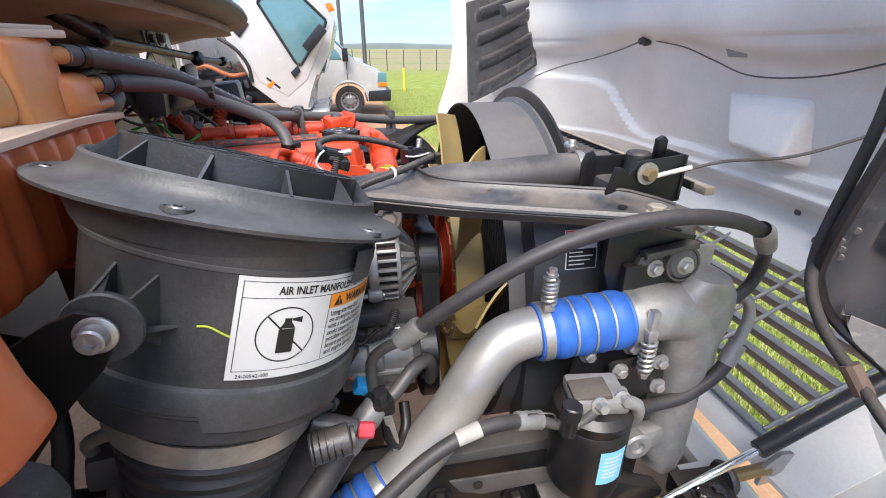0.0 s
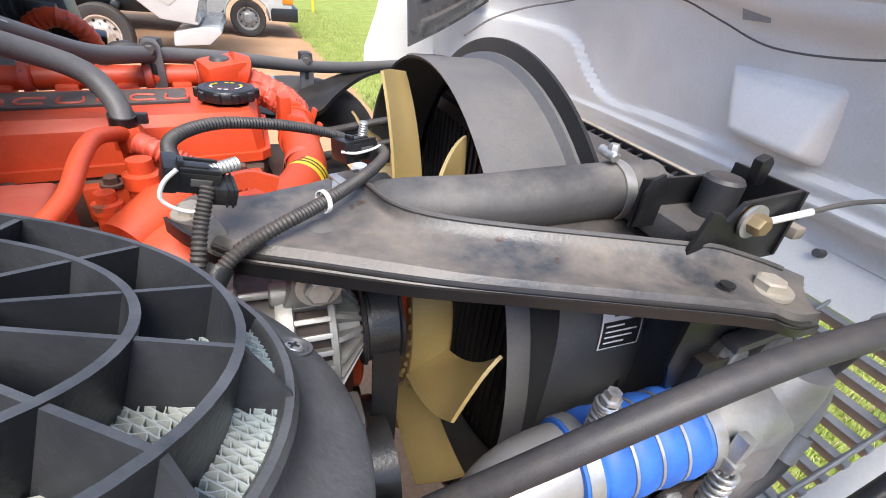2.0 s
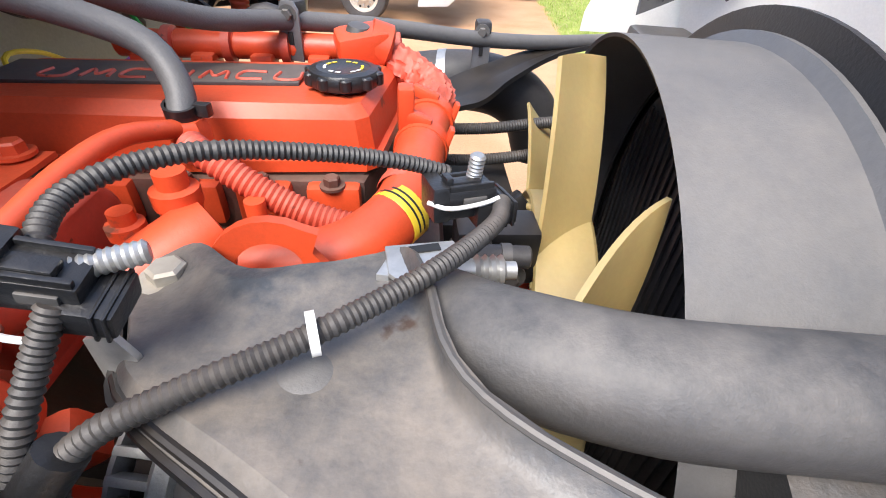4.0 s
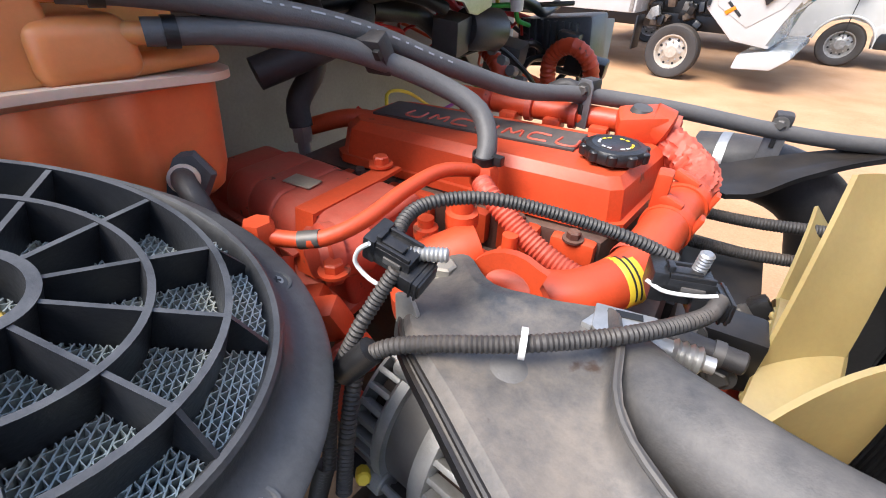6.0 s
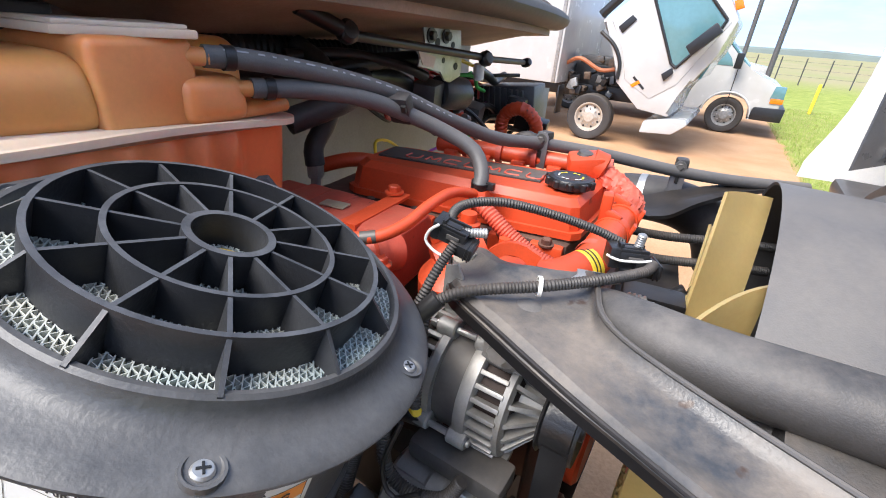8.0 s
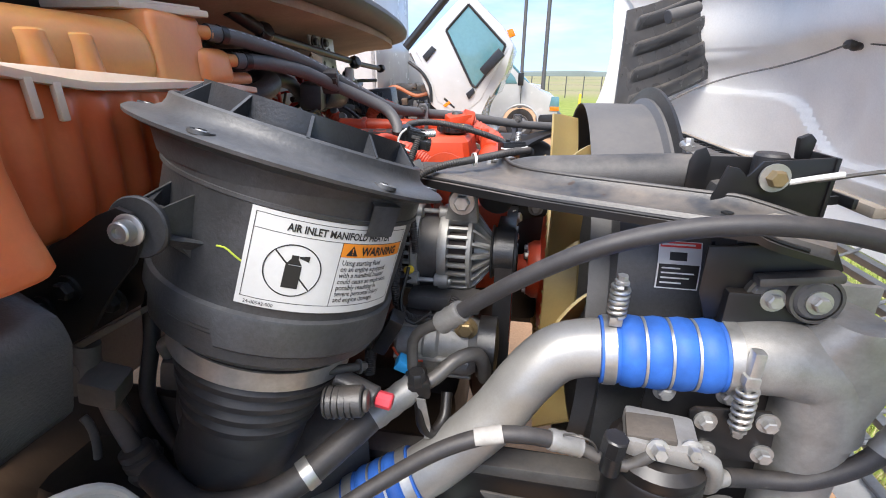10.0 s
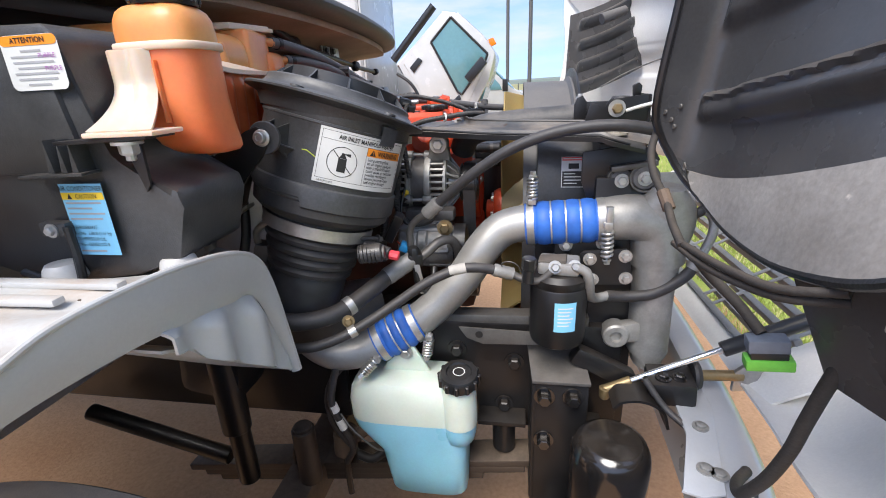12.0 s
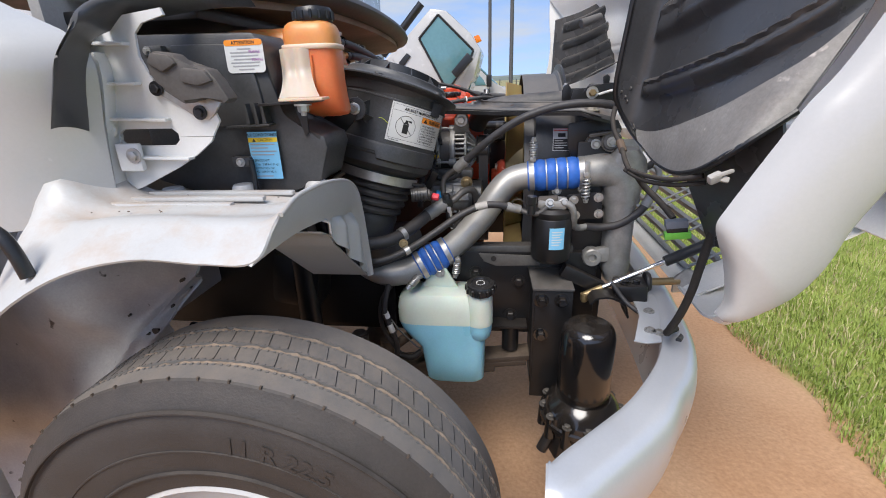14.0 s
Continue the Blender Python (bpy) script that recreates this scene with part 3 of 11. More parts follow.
def build_box_truck(ox, oy):
    """A truck with its cab tipped forward; front wheel at (ox, oy), looking along +x."""
    tr = thing("box_truck", (ox - 1.5, oy + 1.0, 0), "white box truck with its cab tipped forward over the bare engine", "truck")
    bx = bmesh.new()
    add_box(bx, (ox - 4.35, oy + 1.1, 2.25), (7.4, 2.45, 2.7), bevel=0.03)
    part("box_body", bx, WHITE_PAINT, tr)
    for dx in (-0.72, -3.0):
        part("corner_post", box((ox + dx, oy - 0.13, 2.25), (0.06, 0.03, 2.66), bevel=0.008), ALUMINIUM, tr)
    part("frame_rail", box((ox - 3.2, oy + 0.6, 0.78), (8.4, 0.09, 0.22), bevel=0.01), BLACK_PAINT, tr)
    part("frame_rail", box((ox - 3.2, oy + 1.5, 0.78), (8.4, 0.09, 0.22), bevel=0.01), BLACK_PAINT, tr)
    # tipped cab: drawn upright about its hinge, then turned 48 degrees
    hinge = Vector((ox + 0.95, 0, 0.78))
    tip = Matrix.Rotation(radians(47), 4, "Y")

    def cab(a, b, d, y0):
        p = tip @ Vector((a, 0, b))
        return (hinge.x + p.x, y0 + d, hinge.z + p.z)

    def cab_prism(pts, y0, depth, bevel=0.02):
        return prism(pts, lambda a, b, d: cab(a, b, d, y0), depth, bevel)

    y0 = oy - 0.10
    def tilted(pts):
        # places beside the truck, turned back into the upright cab
        return [(q.x, q.z) for q in (tip.inverted() @ Vector((ox + a - hinge.x, 0, b - hinge.z)) for a, b in pts)]
    shell = tilted([(0.90, 2.82), (1.20, 2.77), (1.66, 2.36), (1.87, 2.06), (1.74, 1.57), (1.52, 1.19), (1.30, 0.95), (1.31, 0.60), (0.80, 0.66), (0.36, 1.04), (0.26, 1.50), (-0.07, 1.95), (0.43, 2.36)])
    part("cab_shell", cab_prism(shell, y0, 2.0, 0.05), WHITE_PAINT, tr)
    door = tilted([(1.05, 2.74), (1.78, 2.02), (1.30, 1.12), (0.95, 0.85), (0.50, 1.10), (0.36, 1.55), (0.10, 1.95)])
    part("cab_door", cab_prism(door, y0 - 0.012, 0.02, 0.006), WHITE_PAINT, tr)
    win = tilted([(1.05, 2.70), (1.72, 2.05), (1.68, 1.94), (1.22, 1.35), (1.14, 1.40), (0.66, 2.30)])
    part("door_window", cab_prism(win, y0 - 0.02, 0.015, 0.004), GLASS_DARK, tr)
    bm = bmesh.new()
    loop = [cab(a, b, 0, y0 - 0.022) for a, b in win + win[:1]]
    for p, q in zip(loop, loop[1:]):
        rod(bm, p, q, 0.022, seg=8)
    part("window_seal", bm, BLACK_SATIN, tr)
    part("windscreen", cab_prism(tilted([(1.82, 2.02), (1.86, 2.03), (1.60, 1.22), (1.56, 1.21)]), y0 + 0.14, 1.72, 0), GLASS_DARK, tr)
    part("door_handle", cab_prism(tilted([(0.22, 1.87), (0.40, 2.05), (0.48, 1.99), (0.30, 1.78)]), y0 - 0.04, 0.04, 0.01), BLACK_SATIN, tr)
    part("mirror", cab_prism(tilted([(1.30, 1.66), (1.62, 2.00), (1.73, 1.88), (1.41, 1.54)]), y0 - 0.30, 0.16, 0.02), BLACK_SATIN, tr)
    part("step_recess", cab_prism(tilted([(1.04, 1.24), (1.17, 1.35), (1.21, 1.27), (1.10, 1.14)]), y0 - 0.06, 0.06, 0.01), BLACK_SATIN, tr)
    part("badge_bar", cab_prism(tilted([(0.62, 1.14), (0.64, 1.17), (0.84, 1.00), (0.82, 0.97)]), y0 - 0.018, 0.012, 0), INK, tr)
    part("roof_lamp", cab_prism(tilted([(1.72, 2.30), (1.78, 2.18), (1.88, 2.22), (1.82, 2.33)]), y0 + 0.1, 0.12, 0.01), AMBER, tr)
    part("corner_lamp", cab_prism([(-0.42, -0.08), (-0.36, -0.08), (-0.34, 0.06), (-0.40, 0.06)], y0 - 0.02, 0.1, 0.01), AMBER, tr)
    part("front_bumper", side_prism([(ox + 0.92, 0.30), (ox + 1.42, 0.34), (ox + 1.62, 0.52), (ox + 1.58, 0.60), (ox + 1.30, 0.58), (ox + 0.95, 0.50)], oy - 0.12, 2.2, 0.04), WHITE_PAINT, tr)
    bm = bmesh.new()
    tube(bm, [(ox + a, y0 - 0.02, b) for a, b in ((-0.04, 1.78), (0.21, 1.60), (0.36, 1.35), (0.38, 1.09))], 0.03, 8, 0.05)
    part("arch_trim", bm, BLACK_SATIN, tr)
    bm = bmesh.new()
    rod(bm, (ox - 0.12, y0 + 0.1, 2.03), (ox + 0.72, y0 + 0.1, 2.92), 0.075, seg=12)
    part("roof_trim", bm, BLACK_SATIN, tr)
    # bare engine and chassis clutter
    rng = random.Random(8)
    part("engine_block", box((ox - 0.15, oy + 0.95, 0.98), (0.95, 0.55, 0.55), bevel=0.05), BLACK_PAINT, tr)
    part("engine_cover", box((ox - 0.15, oy + 0.9, 1.32), (0.8, 0.4, 0.14), bevel=0.03), GREY_STEEL, tr)
    for _ in range(26):
        p = Vector((ox + rng.uniform(-0.75, 0.55), oy + rng.uniform(0.25, 0.6), rng.uniform(0.75, 1.4)))
        part("engine_part", box(p, (rng.uniform(.06, .2), .1, rng.uniform(.05, .16)), (rng.uniform(-20, 20), rng.uniform(-30, 30), 0), bevel=0.01),
             rng.choice([BLACK_PAINT, GREY_STEEL, ALUMINIUM, RUST, BLACK_SATIN]), tr)
    for k, mt in enumerate((material("orange_hose", (0.42, 0.13, 0.05), 0.6, dust=0.4),)):
        bm = bmesh.new()
        z = 1.22 + 0.1 * k
        tube(bm, [(ox - 0.7, oy + 0.3, z), (ox - 0.4, oy + 0.2, z + 0.12), (ox, oy + 0.25, z - 0.04), (ox + 0.4, oy + 0.3, z + 0.06)], 0.035, 8, 0.04)
        part("engine_hose", bm, mt, tr)
    vehicle_wheel(tr, (ox, oy + 0.12, 0.40), 0.40, 0.24, (0, -1, 0), material("worn_rim", (0.52, 0.45, 0.37), 0.45, metal=0.35, dust=0.3))
    part("mud_flap", box((ox - 0.62, oy + 0.1, 0.62), (0.03, 0.3, 0.5), bevel=0.01), BLACK_SATIN, tr)
    return tr


build_van(-0.06, 12.2)
build_box_truck(-2.05, 8.75)

for k, (x, y, r) in enumerate(((-0.30, 24.0, 0.09), (0.86, 27.0, 0.12))):
    bm = bmesh.new()
    lathe(bm, (x, y, 0), (0, 0, 1), [(r * 1.3, 0), (r, 0.3), (r * 0.8, 9.0), (0, 9.0)], 14)
    p = part("light_pole", bm, GREY_STEEL)
    tagged(p, "tall plain grey steel pole at the yard's edge", "pole", "yard poles")
bm = bmesh.new()
lathe(bm, (2.1, 19.0, 0), (0, 0, 1), [(0.05, 0), (0.05, 0.85), (0.04, 0.9), (0, 0.9)], 12)
tagged(part("marker_post", bm, YELLOW_WIRE), "short yellow marker post in the grass", "post")

fence = thing("wire_fence", (4, 36, 0), "low wire fence with thin posts along the field", "fence")
for k in range(26):
    bm = bmesh.new()
    rod(bm, (-6 + k * 1.25, 36, 0), (-6 + k * 1.25, 36, 1.5), 0.035, seg=8)
    part("post", bm, GREY_STEEL, fence)
for z in (0.5, 0.9, 1.3):
    bm = bmesh.new()
    rod(bm, (-6, 36, z), (25.4, 36, z), 0.008, seg=6)
    part("wire", bm, GREY_STEEL, fence)


def build_far_car(x, y, mat, label, s=1.0):
    c = thing("parked_car", (x, y, 0), label, "car", "far vehicles")
    pts = [(-2.1, 0.35), (-2.15, 0.85), (-1.7, 0.95), (-1.2, 1.45), (0.3, 1.48), (0.95, 0.98), (2.0, 0.85), (2.1, 0.4)]
    part("body", side_prism([(x + a * s, b * s) for a, b in pts], y, 1.7, 0.05), mat, c)
    part("side_window", side_prism([(x - 1.5 * s, 0.98 * s), (x - 1.1 * s, 1.38 * s), (x + 0.25 * s, 1.4 * s), (x + 0.75 * s, 0.98 * s)], y - 0.02, 0.04, 0.01), GLASS_DARK, c)
    for dx in (-1.3, 1.25):
        bm = lathe(bmesh.new(), (x + dx * s, y + 0.1, 0.33), (0, -1, 0), [(0, -0.1), (0.33, -0.1), (0.33, 0.1), (0.2, 0.12), (0, 0.12)], 20)
        part("wheel", bm, TYRE, c)
    return c


build_far_car(-1.6, 28.0, WHITE_PAINT, "white car parked far off behind the van", 1.2)


def build_tree(x, y, h, seed):
    rng = random.Random(seed)
    tr = thing("tree", (x, y, 0), "round green tree far off behind the vehicles", "tree")
    bm = bmesh.new()
    tube(bm, [(x, y, 0), (x + 0.05, y, h * 0.3), (x - 0.1, y, h * 0.6)], 0.15, 8, 0.2, radius=lambda s: 0.16 * (1 - 0.7 * s))
    for k in range(6):
        a = k * 1.05
        tube(bm, [(x, y, h * 0.35), (x + math.cos(a) * h * 0.18, y + math.sin(a) * h * 0.18, h * 0.55), (x + math.cos(a) * h * 0.3, y + math.sin(a) * h * 0.3, h * 0.75)], 0.05, 6, 0.2)
    part("trunk", bm, RUST, tr)
    vs, fs = [], []
    for _ in range(2600):
        d = Vector((rng.gauss(0, 1), rng.gauss(0, 1), rng.gauss(0, 0.8))).normalized() * (rng.random() ** 0.4)
        c = Vector((x, y, h * 0.66)) + Vector((d.x * h * 0.36, d.y * h * 0.36, d.z * h * 0.34)) * (0.8 + 0.35 * noise.noise(d * 2.5))
        a, b = Vector((rng.gauss(0, 1), rng.gauss(0, 1), rng.gauss(0, 1))).normalized() * 0.09, Vector((rng.gauss(0, 1), rng.gauss(0, 1), rng.gauss(0, 1))).normalized() * 0.09
        k = len(vs)
        vs += [c - a, c - b, c + a, c + b]
        fs.append((k, k + 1, k + 2, k + 3))
    me = bpy.data.meshes.new("crown")
    me.from_pydata(vs, [], fs)
    me.materials.append(LEAF)
    ob = new("crown", me)
    ob.parent = tr
    ob.location = -tr.location
    return tr


build_tree(-2.6, 32.0, 4.2, 3)
bm = bmesh.new()
tube(bm, [(-160, 620, -3), (0, 630, -1), (60, 640, 0), (140, 630, -2), (400, 620, -1)], 7, 8, 20)
hills = part("backdrop", bm, material("far_hills", (0.16, 0.19, 0.17), 0.95, scale=0.02, bump=0))
tagged(hills, "low hazy tree line on the horizon", "backdrop", kind="structure")


# ---- air cleaner ----
AC_C, AC_N = Vector((-0.114, 0.531, 1.520)), Vector((0.270, 0.157, 0.950)).normalized()
AC_U = (Vector((0.76, -0.65, 0)) - AC_N * Vector((0.76, -0.65, 0)).dot(AC_N)).normalized()
AC_W = AC_N.cross(AC_U)


TOP_C, TOP_N = Vector((-0.117, 0.5294, 1.5238)), Vector((0.2821, 0.2365, 1.0)).normalized()
TOP_U = (Vector((0.76, -0.65, 0)) - TOP_N * Vector((0.76, -0.65, 0)).dot(TOP_N)).normalized()
TOP_W = TOP_N.cross(TOP_U)


def on_top(r, deg, h):
    t = radians(deg)
    return TOP_C + TOP_N * h + (TOP_U * math.cos(t) + TOP_W * math.sin(t)) * r


def on_cleaner(r, deg, h):
    """A point round the air cleaner's axis: 0 degrees faces the label's middle."""
    t = radians(deg)
    return AC_C + AC_N * h + (AC_U * math.cos(t) + AC_W * math.sin(t)) * r


def build_air_cleaner():
    ac = thing("air_cleaner", AC_C - AC_N * 0.45, "black plastic air cleaner with ribbed intake grid and warning label", "air cleaner")
    body = lathe(bmesh.new(), AC_C, AC_N, [(0.152, -0.052), (0.152, -0.085), (0.1495, -0.09), (0.1495, -0.125), (0.148, -0.20), (0.151, -0.203), (0.151, -0.232), (0.147, -0.236), (0.145, -0.262),
                                          (0.132, -0.274), (0.120, -0.280), (0.112, -0.284), (0.112, -0.300), (0.0, -0.300)], 64)
    canister = part("canister", body, AC_PLASTIC, ac)
    fl = lathe(bmesh.new(), TOP_C + Vector((-0.004, 0.005, 0)), TOP_N, [(0.139, -0.042), (0.1405, -0.026), (0.1425, -0.0225), (0.146, -0.022), (0.1485, -0.0245), (0.1495, -0.031), (0.1525, -0.0375), (0.160, -0.0425), (0.172, -0.0455), (0.183, -0.0478), (0.1862, -0.0505),
                                        (0.1855, -0.054), (0.178, -0.0565), (0.160, -0.062), (0.150, -0.085)], 96)
    part("flange", fl, AC_PLASTIC, ac)
    # grid of the intake: three rings and twelve spokes
    def ring(r, top, depth, w=0.0020):
        return lathe(bmesh.new(), TOP_C, TOP_N, [(r - w, top - depth), (r - w, top), (r + w, top), (r + w, top - depth), (r - w, top - depth)], 64)
    part("hub_ring", ring(0.0305, 0.0, 0.030, 0.003), GRID_PLASTIC, ac)
    part("grid_ring", ring(0.0788, 0.0, 0.030), GRID_PLASTIC, ac)
    part("grid_ring", ring(0.1168, 0.0, 0.030), GRID_PLASTIC, ac)

    def spoke(r0, r1, deg, t0, t1):
        bm = bmesh.new()
        a, b = on_top(r0, deg, 0), on_top(r1, deg, 0)
        side = (b - a).cross(TOP_N).normalized() * 0.0015
        lo = TOP_N * -0.031
        v = [a + TOP_N * t0 + side, a + TOP_N * t0 - side, b + TOP_N * t1 - side, b + TOP_N * t1 + side,
             a + lo + side * 1.4, a + lo - side * 1.4, b + lo - side * 1.4, b + lo + side * 1.4]
        V = [bm.verts.new(p) for p in v]
        for f in ((0, 1, 2, 3), (4, 7, 6, 5), (0, 4, 5, 1), (1, 5, 6, 2), (2, 6, 7, 3), (3, 7, 4, 0)):
            bm.faces.new([V[i] for i in f])
        part("spoke", bm, GRID_PLASTIC, ac)
    for k in range(12):
        d = 7 + k * 30
        spoke(0.032, 0.0778, d, -0.001, -0.001)
        spoke(0.0798, 0.1158, d, -0.001, -0.001)
        spoke(0.1178, 0.1415, d, -0.001, -0.0225)
    # pleated filter screen under the grid: rows of crimped strips standing on edge
    vs, fs = [], []
    rng = random.Random(6)

    def wave(rc, ph, amp):
        n = 190
        row = []
        for q in range(n + 1):
            s = -0.142 + 0.284 * q / n
            if abs(s) > math.sqrt(max(0, 0.1412 ** 2 - rc * rc)):
                if len(row) > 1:
                    strip(row)
                row = []
                continue
            w = (q * 0.284 / n / 0.0078 + ph) % 1.0
            tri = 4 * abs(w - 0.5) - 1
            row.append((s, rc + amp * math.sin(tri * 1.35) / 0.975))
        if len(row) > 1:
            strip(row)

    def strip(row):
        base = len(vs)
        for s, c in row:
            for dc, dz in ((-0.0004, 0.0), (0.0004, 0.0), (0.0004, -0.008), (-0.0004, -0.008)):
                vs.append(TOP_C + TOP_N * (-0.0285 + dz + 0.0006 * noise.noise(Vector((s * 60, c * 60, 0)))) + TOP_U * s + TOP_W * (c + dc))
        for k in range(len(row) - 1):
            o = base + 4 * k
            for i in range(3):
                j = (i + 1) % 4
                if i != 2:
                    fs.append((o + i, o + j, o + 4 + j, o + 4 + i))
            fs.append((o + 3, o, o + 4, o + 7))
    r, k = -0.139, 0
    while r < 0.140:
        wave(r, rng.uniform(-0.10, 0.10), 0.0021)
        wave(r + 0.00235, 0.0, 0.0)
        r += 0.0047
        k += 1
    me = bpy.data.meshes.new("filter_screen")
    me.from_pydata([tuple(v - ac.location) for v in vs], [], fs)
    me.materials.append(material("filter_strip", (0.56, 0.55, 0.48), 0.6, scale=14, second=(0.36, 0.43, 0.43), bump=0))
    ob = new("filter_screen", me)
    ob.parent = ac
    tagged(ob, "pale crimped filter screen", kind="stuff")
    part("filter_bed", lathe(bmesh.new(), TOP_C, TOP_N, [(0.0, -0.0375), (0.1435, -0.0375), (0.1435, -0.048), (0.0, -0.048)], 48), material("filter_bed", (0.10, 0.115, 0.115), 0.8, scale=14, second=(0.08, 0.13, 0.15), bump=0.2), ac)
    part("hub_sponge", lathe(bmesh.new(), TOP_C, TOP_N, [(0, -0.0265), (0.018, -0.026), (0.0205, -0.029), (0.0205, -0.040)], 24), material("sponge", (0.50, 0.34, 0.07), 0.9, bump=0.5, bump_scale=400), ac)
    # recessed cross-head screws round the flange
    for d in (6, 66, 126, 186, 247, 306):
        p = on_top(0.168, d, -0.0450)
        part("screw_pocket", lathe(bmesh.new(), p, TOP_N, [(0.0, -0.0012), (0.0085, -0.0012), (0.0100, 0.0008), (0.0118, 0.0008), (0.0122, -0.003)], 20), AC_PLASTIC, ac)
        s = part("flange_screw", lathe(bmesh.new(), p, TOP_N, [(0, 0.0016), (0.0052, 0.0012), (0.0064, -0.0004), (0.0064, -0.004)], 18), STEEL, ac)
        for q in (20, 110):
            bm = bmesh.new()
            add_box(bm, None, (0.0072, 0.0014, 0.0010), m=Matrix.Translation(p + TOP_N * 0.0016) @ TOP_N.to_track_quat("Z", "X").to_matrix().to_4x4() @ pose(0, 0, 0, 0, 0, q))
            part("screw_slot", bm, INK, s)
    # stepped band low on the canister, deeper on one side
    def band_low(deg):
        return -0.243 if -44 < deg < 62 else -0.226
    bm = bmesh.new()
    rows = []
    for k in range(145):
        deg = -180 + 2.5 * k
        lo = band_low(deg)
        rows.append([bm.verts.new(on_cleaner(r, deg, h)) for r, h in ((0.148, -0.200), (0.1525, -0.2025), (0.1535, -0.2055), (0.1535, lo), (0.1500, lo - 0.0035), (0.146, lo - 0.004))])
    for p, q in zip(rows, rows[1:]):
        for k in range(5):
            bm.faces.new((p[k], q[k], q[k + 1], p[k + 1]))
    part("stepped_band", bm, AC_PLASTIC, ac, sharp=25)
    part("moulded_rib", lathe(bmesh.new(), AC_C, AC_N, [(0.148, -0.078), (0.1535, -0.080), (0.1535, -0.084), (0.148, -0.087)], 64), AC_PLASTIC, ac)
    part("clip_block", lathe(bmesh.new(), AC_C, AC_N, [(0.148, -0.098), (0.158, -0.095), (0.160, -0.060), (0.148, -0.057)], 8, 4, 14, AC_U), AC_PLASTIC, ac)
    # mounting ear: a round plate carried by three thin gussets
    ear = Vector((-0.203, 0.331, 1.438))
    face = Vector((0.10, -0.985, 0.10)).normalized()
    _, fu, fw = frame_of(face)
    part("mounting_boss", lathe(bmesh.new(), ear, face, [(0, -0.030), (0.016, -0.030), (0.017, -0.006), (0.029, -0.005), (0.0295, 0.0), (0.028, 0.002), (0, 0.002)], 36), AC_PLASTIC, ac)
    bm = bmesh.new()
    lathe(bm, ear + face * 0.010, face, [(0, 0), (0.0150, 0), (0.0150, 0.002), (0.0125, 0.0035), (0.0105, 0.0035), (0.0100, 0.013), (0.0085, 0.0145), (0.0050, 0.0145), (0.0045, 0.011), (0, 0.011)], 24)
    part("mounting_bolt", bm, STEEL, ac, "bright socket-head bolt")
    for d, h0, h1, q in ((-79, -0.098, -0.150, (-0.016, 0.016)), (-63, -0.098, -0.150, (0.014, 0.014)), (-55, -0.141, -0.148, (0.020, -0.010))):
        a, b = on_cleaner(0.149, d, h0), on_cleaner(0.149, d + (3 if h1 < -0.149 else -8), h1 - 0.012)
        c = ear - face * 0.004 + Vector((q[0], 0, q[1]))
        e = ear - face * 0.004 + Vector((q[0] * 0.3, 0, q[1] * 0.3))
        nn = (b - a).cross(c - a).normalized() * 0.0014
        bm = bmesh.new()
        lo = [bm.verts.new(p + nn) for p in (a, c, e, b)]
        hi = [bm.verts.new(p - nn) for p in (a, c, e, b)]
        bm.faces.new(lo)
        bm.faces.new(hi[::-1])
        for i in range(4):
            bm.faces.new((lo[i], lo[(i + 1) % 4], hi[(i + 1) % 4], hi[i]))
        part("ear_gusset", bm, AC_PLASTIC, ac)
    # outlet: steel band clamp, rubber bellows and elbow
    part("band_clamp", lathe(bmesh.new(), AC_C, AC_N, [(0.117, -0.287), (0.120, -0.287), (0.120, -0.312), (0.117, -0.312), (0.117, -0.287)], 48), STEEL, ac, "bright steel band clamp")
    p = on_cleaner(0.122, 30, -0.30)
    bm = bmesh.new()
    rod(bm, p - AC_W * 0.022, p + AC_W * 0.03, 0.006)
    bolt(bm, p + AC_W * 0.03, AC_W, 0.006, 0.01)
    part("clamp_screw", bm, GREY_STEEL, ac)
    prof = [(0.110, -0.285), (0.116, -0.288), (0.116, -0.313), (0.110, -0.316)]
    for k in range(4):
        h = -0.320 - k * 0.024
        r = 0.108 - k * 0.006
        prof += [(r, h), (r + 0.004, h - 0.006), (r + 0.003, h - 0.014), (r - 0.009, h - 0.019)]
    prof += [(0.086, -0.425), (0.084, -0.45)]
    bel = lathe(bmesh.new(), AC_C, AC_N, prof, 48)
    part("rubber_bellows", bel, RUBBER, ac)
    e0 = AC_C + AC_N * -0.44
    e1 = AC_C + AC_N * -0.50
    bm = bmesh.new()
    tube(bm, [e0, e1, e1 + Vector((0.03, 0.05, -0.06)), e1 + Vector((0.12, 0.13, -0.08))], 0.084, 28, 0.02)
    part("outlet_elbow", bm, RUBBER, ac)
    # warning label
    R = 0.1512

    def lab(a, b, lift=0.0):
        return on_cleaner(R + lift, math.degrees((a - 0.0065) / R), -0.137 + b)
    W, H = 0.095, 0.0515
    cx = 0.0
    label = part("warning_label", flat_patch(lambda a, b: lab(a, b, 0.0006), -W, -H, W, H, 20), LABEL_WHITE, ac, "white warning label with black print and orange bar")

    def bar(a0, b0, a1, b1, mat, lift=0.0009, n=10, nm="print_bar"):
        part(nm, flat_patch(lambda a, b: lab(a, b, lift), a0, b0, a1, b1, n), mat, label)

    def words(txt, size, a, b, mat=INK, sq=1.0, lift=0.0013, align="LEFT", bold=0.0):
        part("lettering", text_mesh(txt, size, lambda p, q: lab(a + p, b + q, lift), align, squeeze=sq, bold=bold), mat, label)
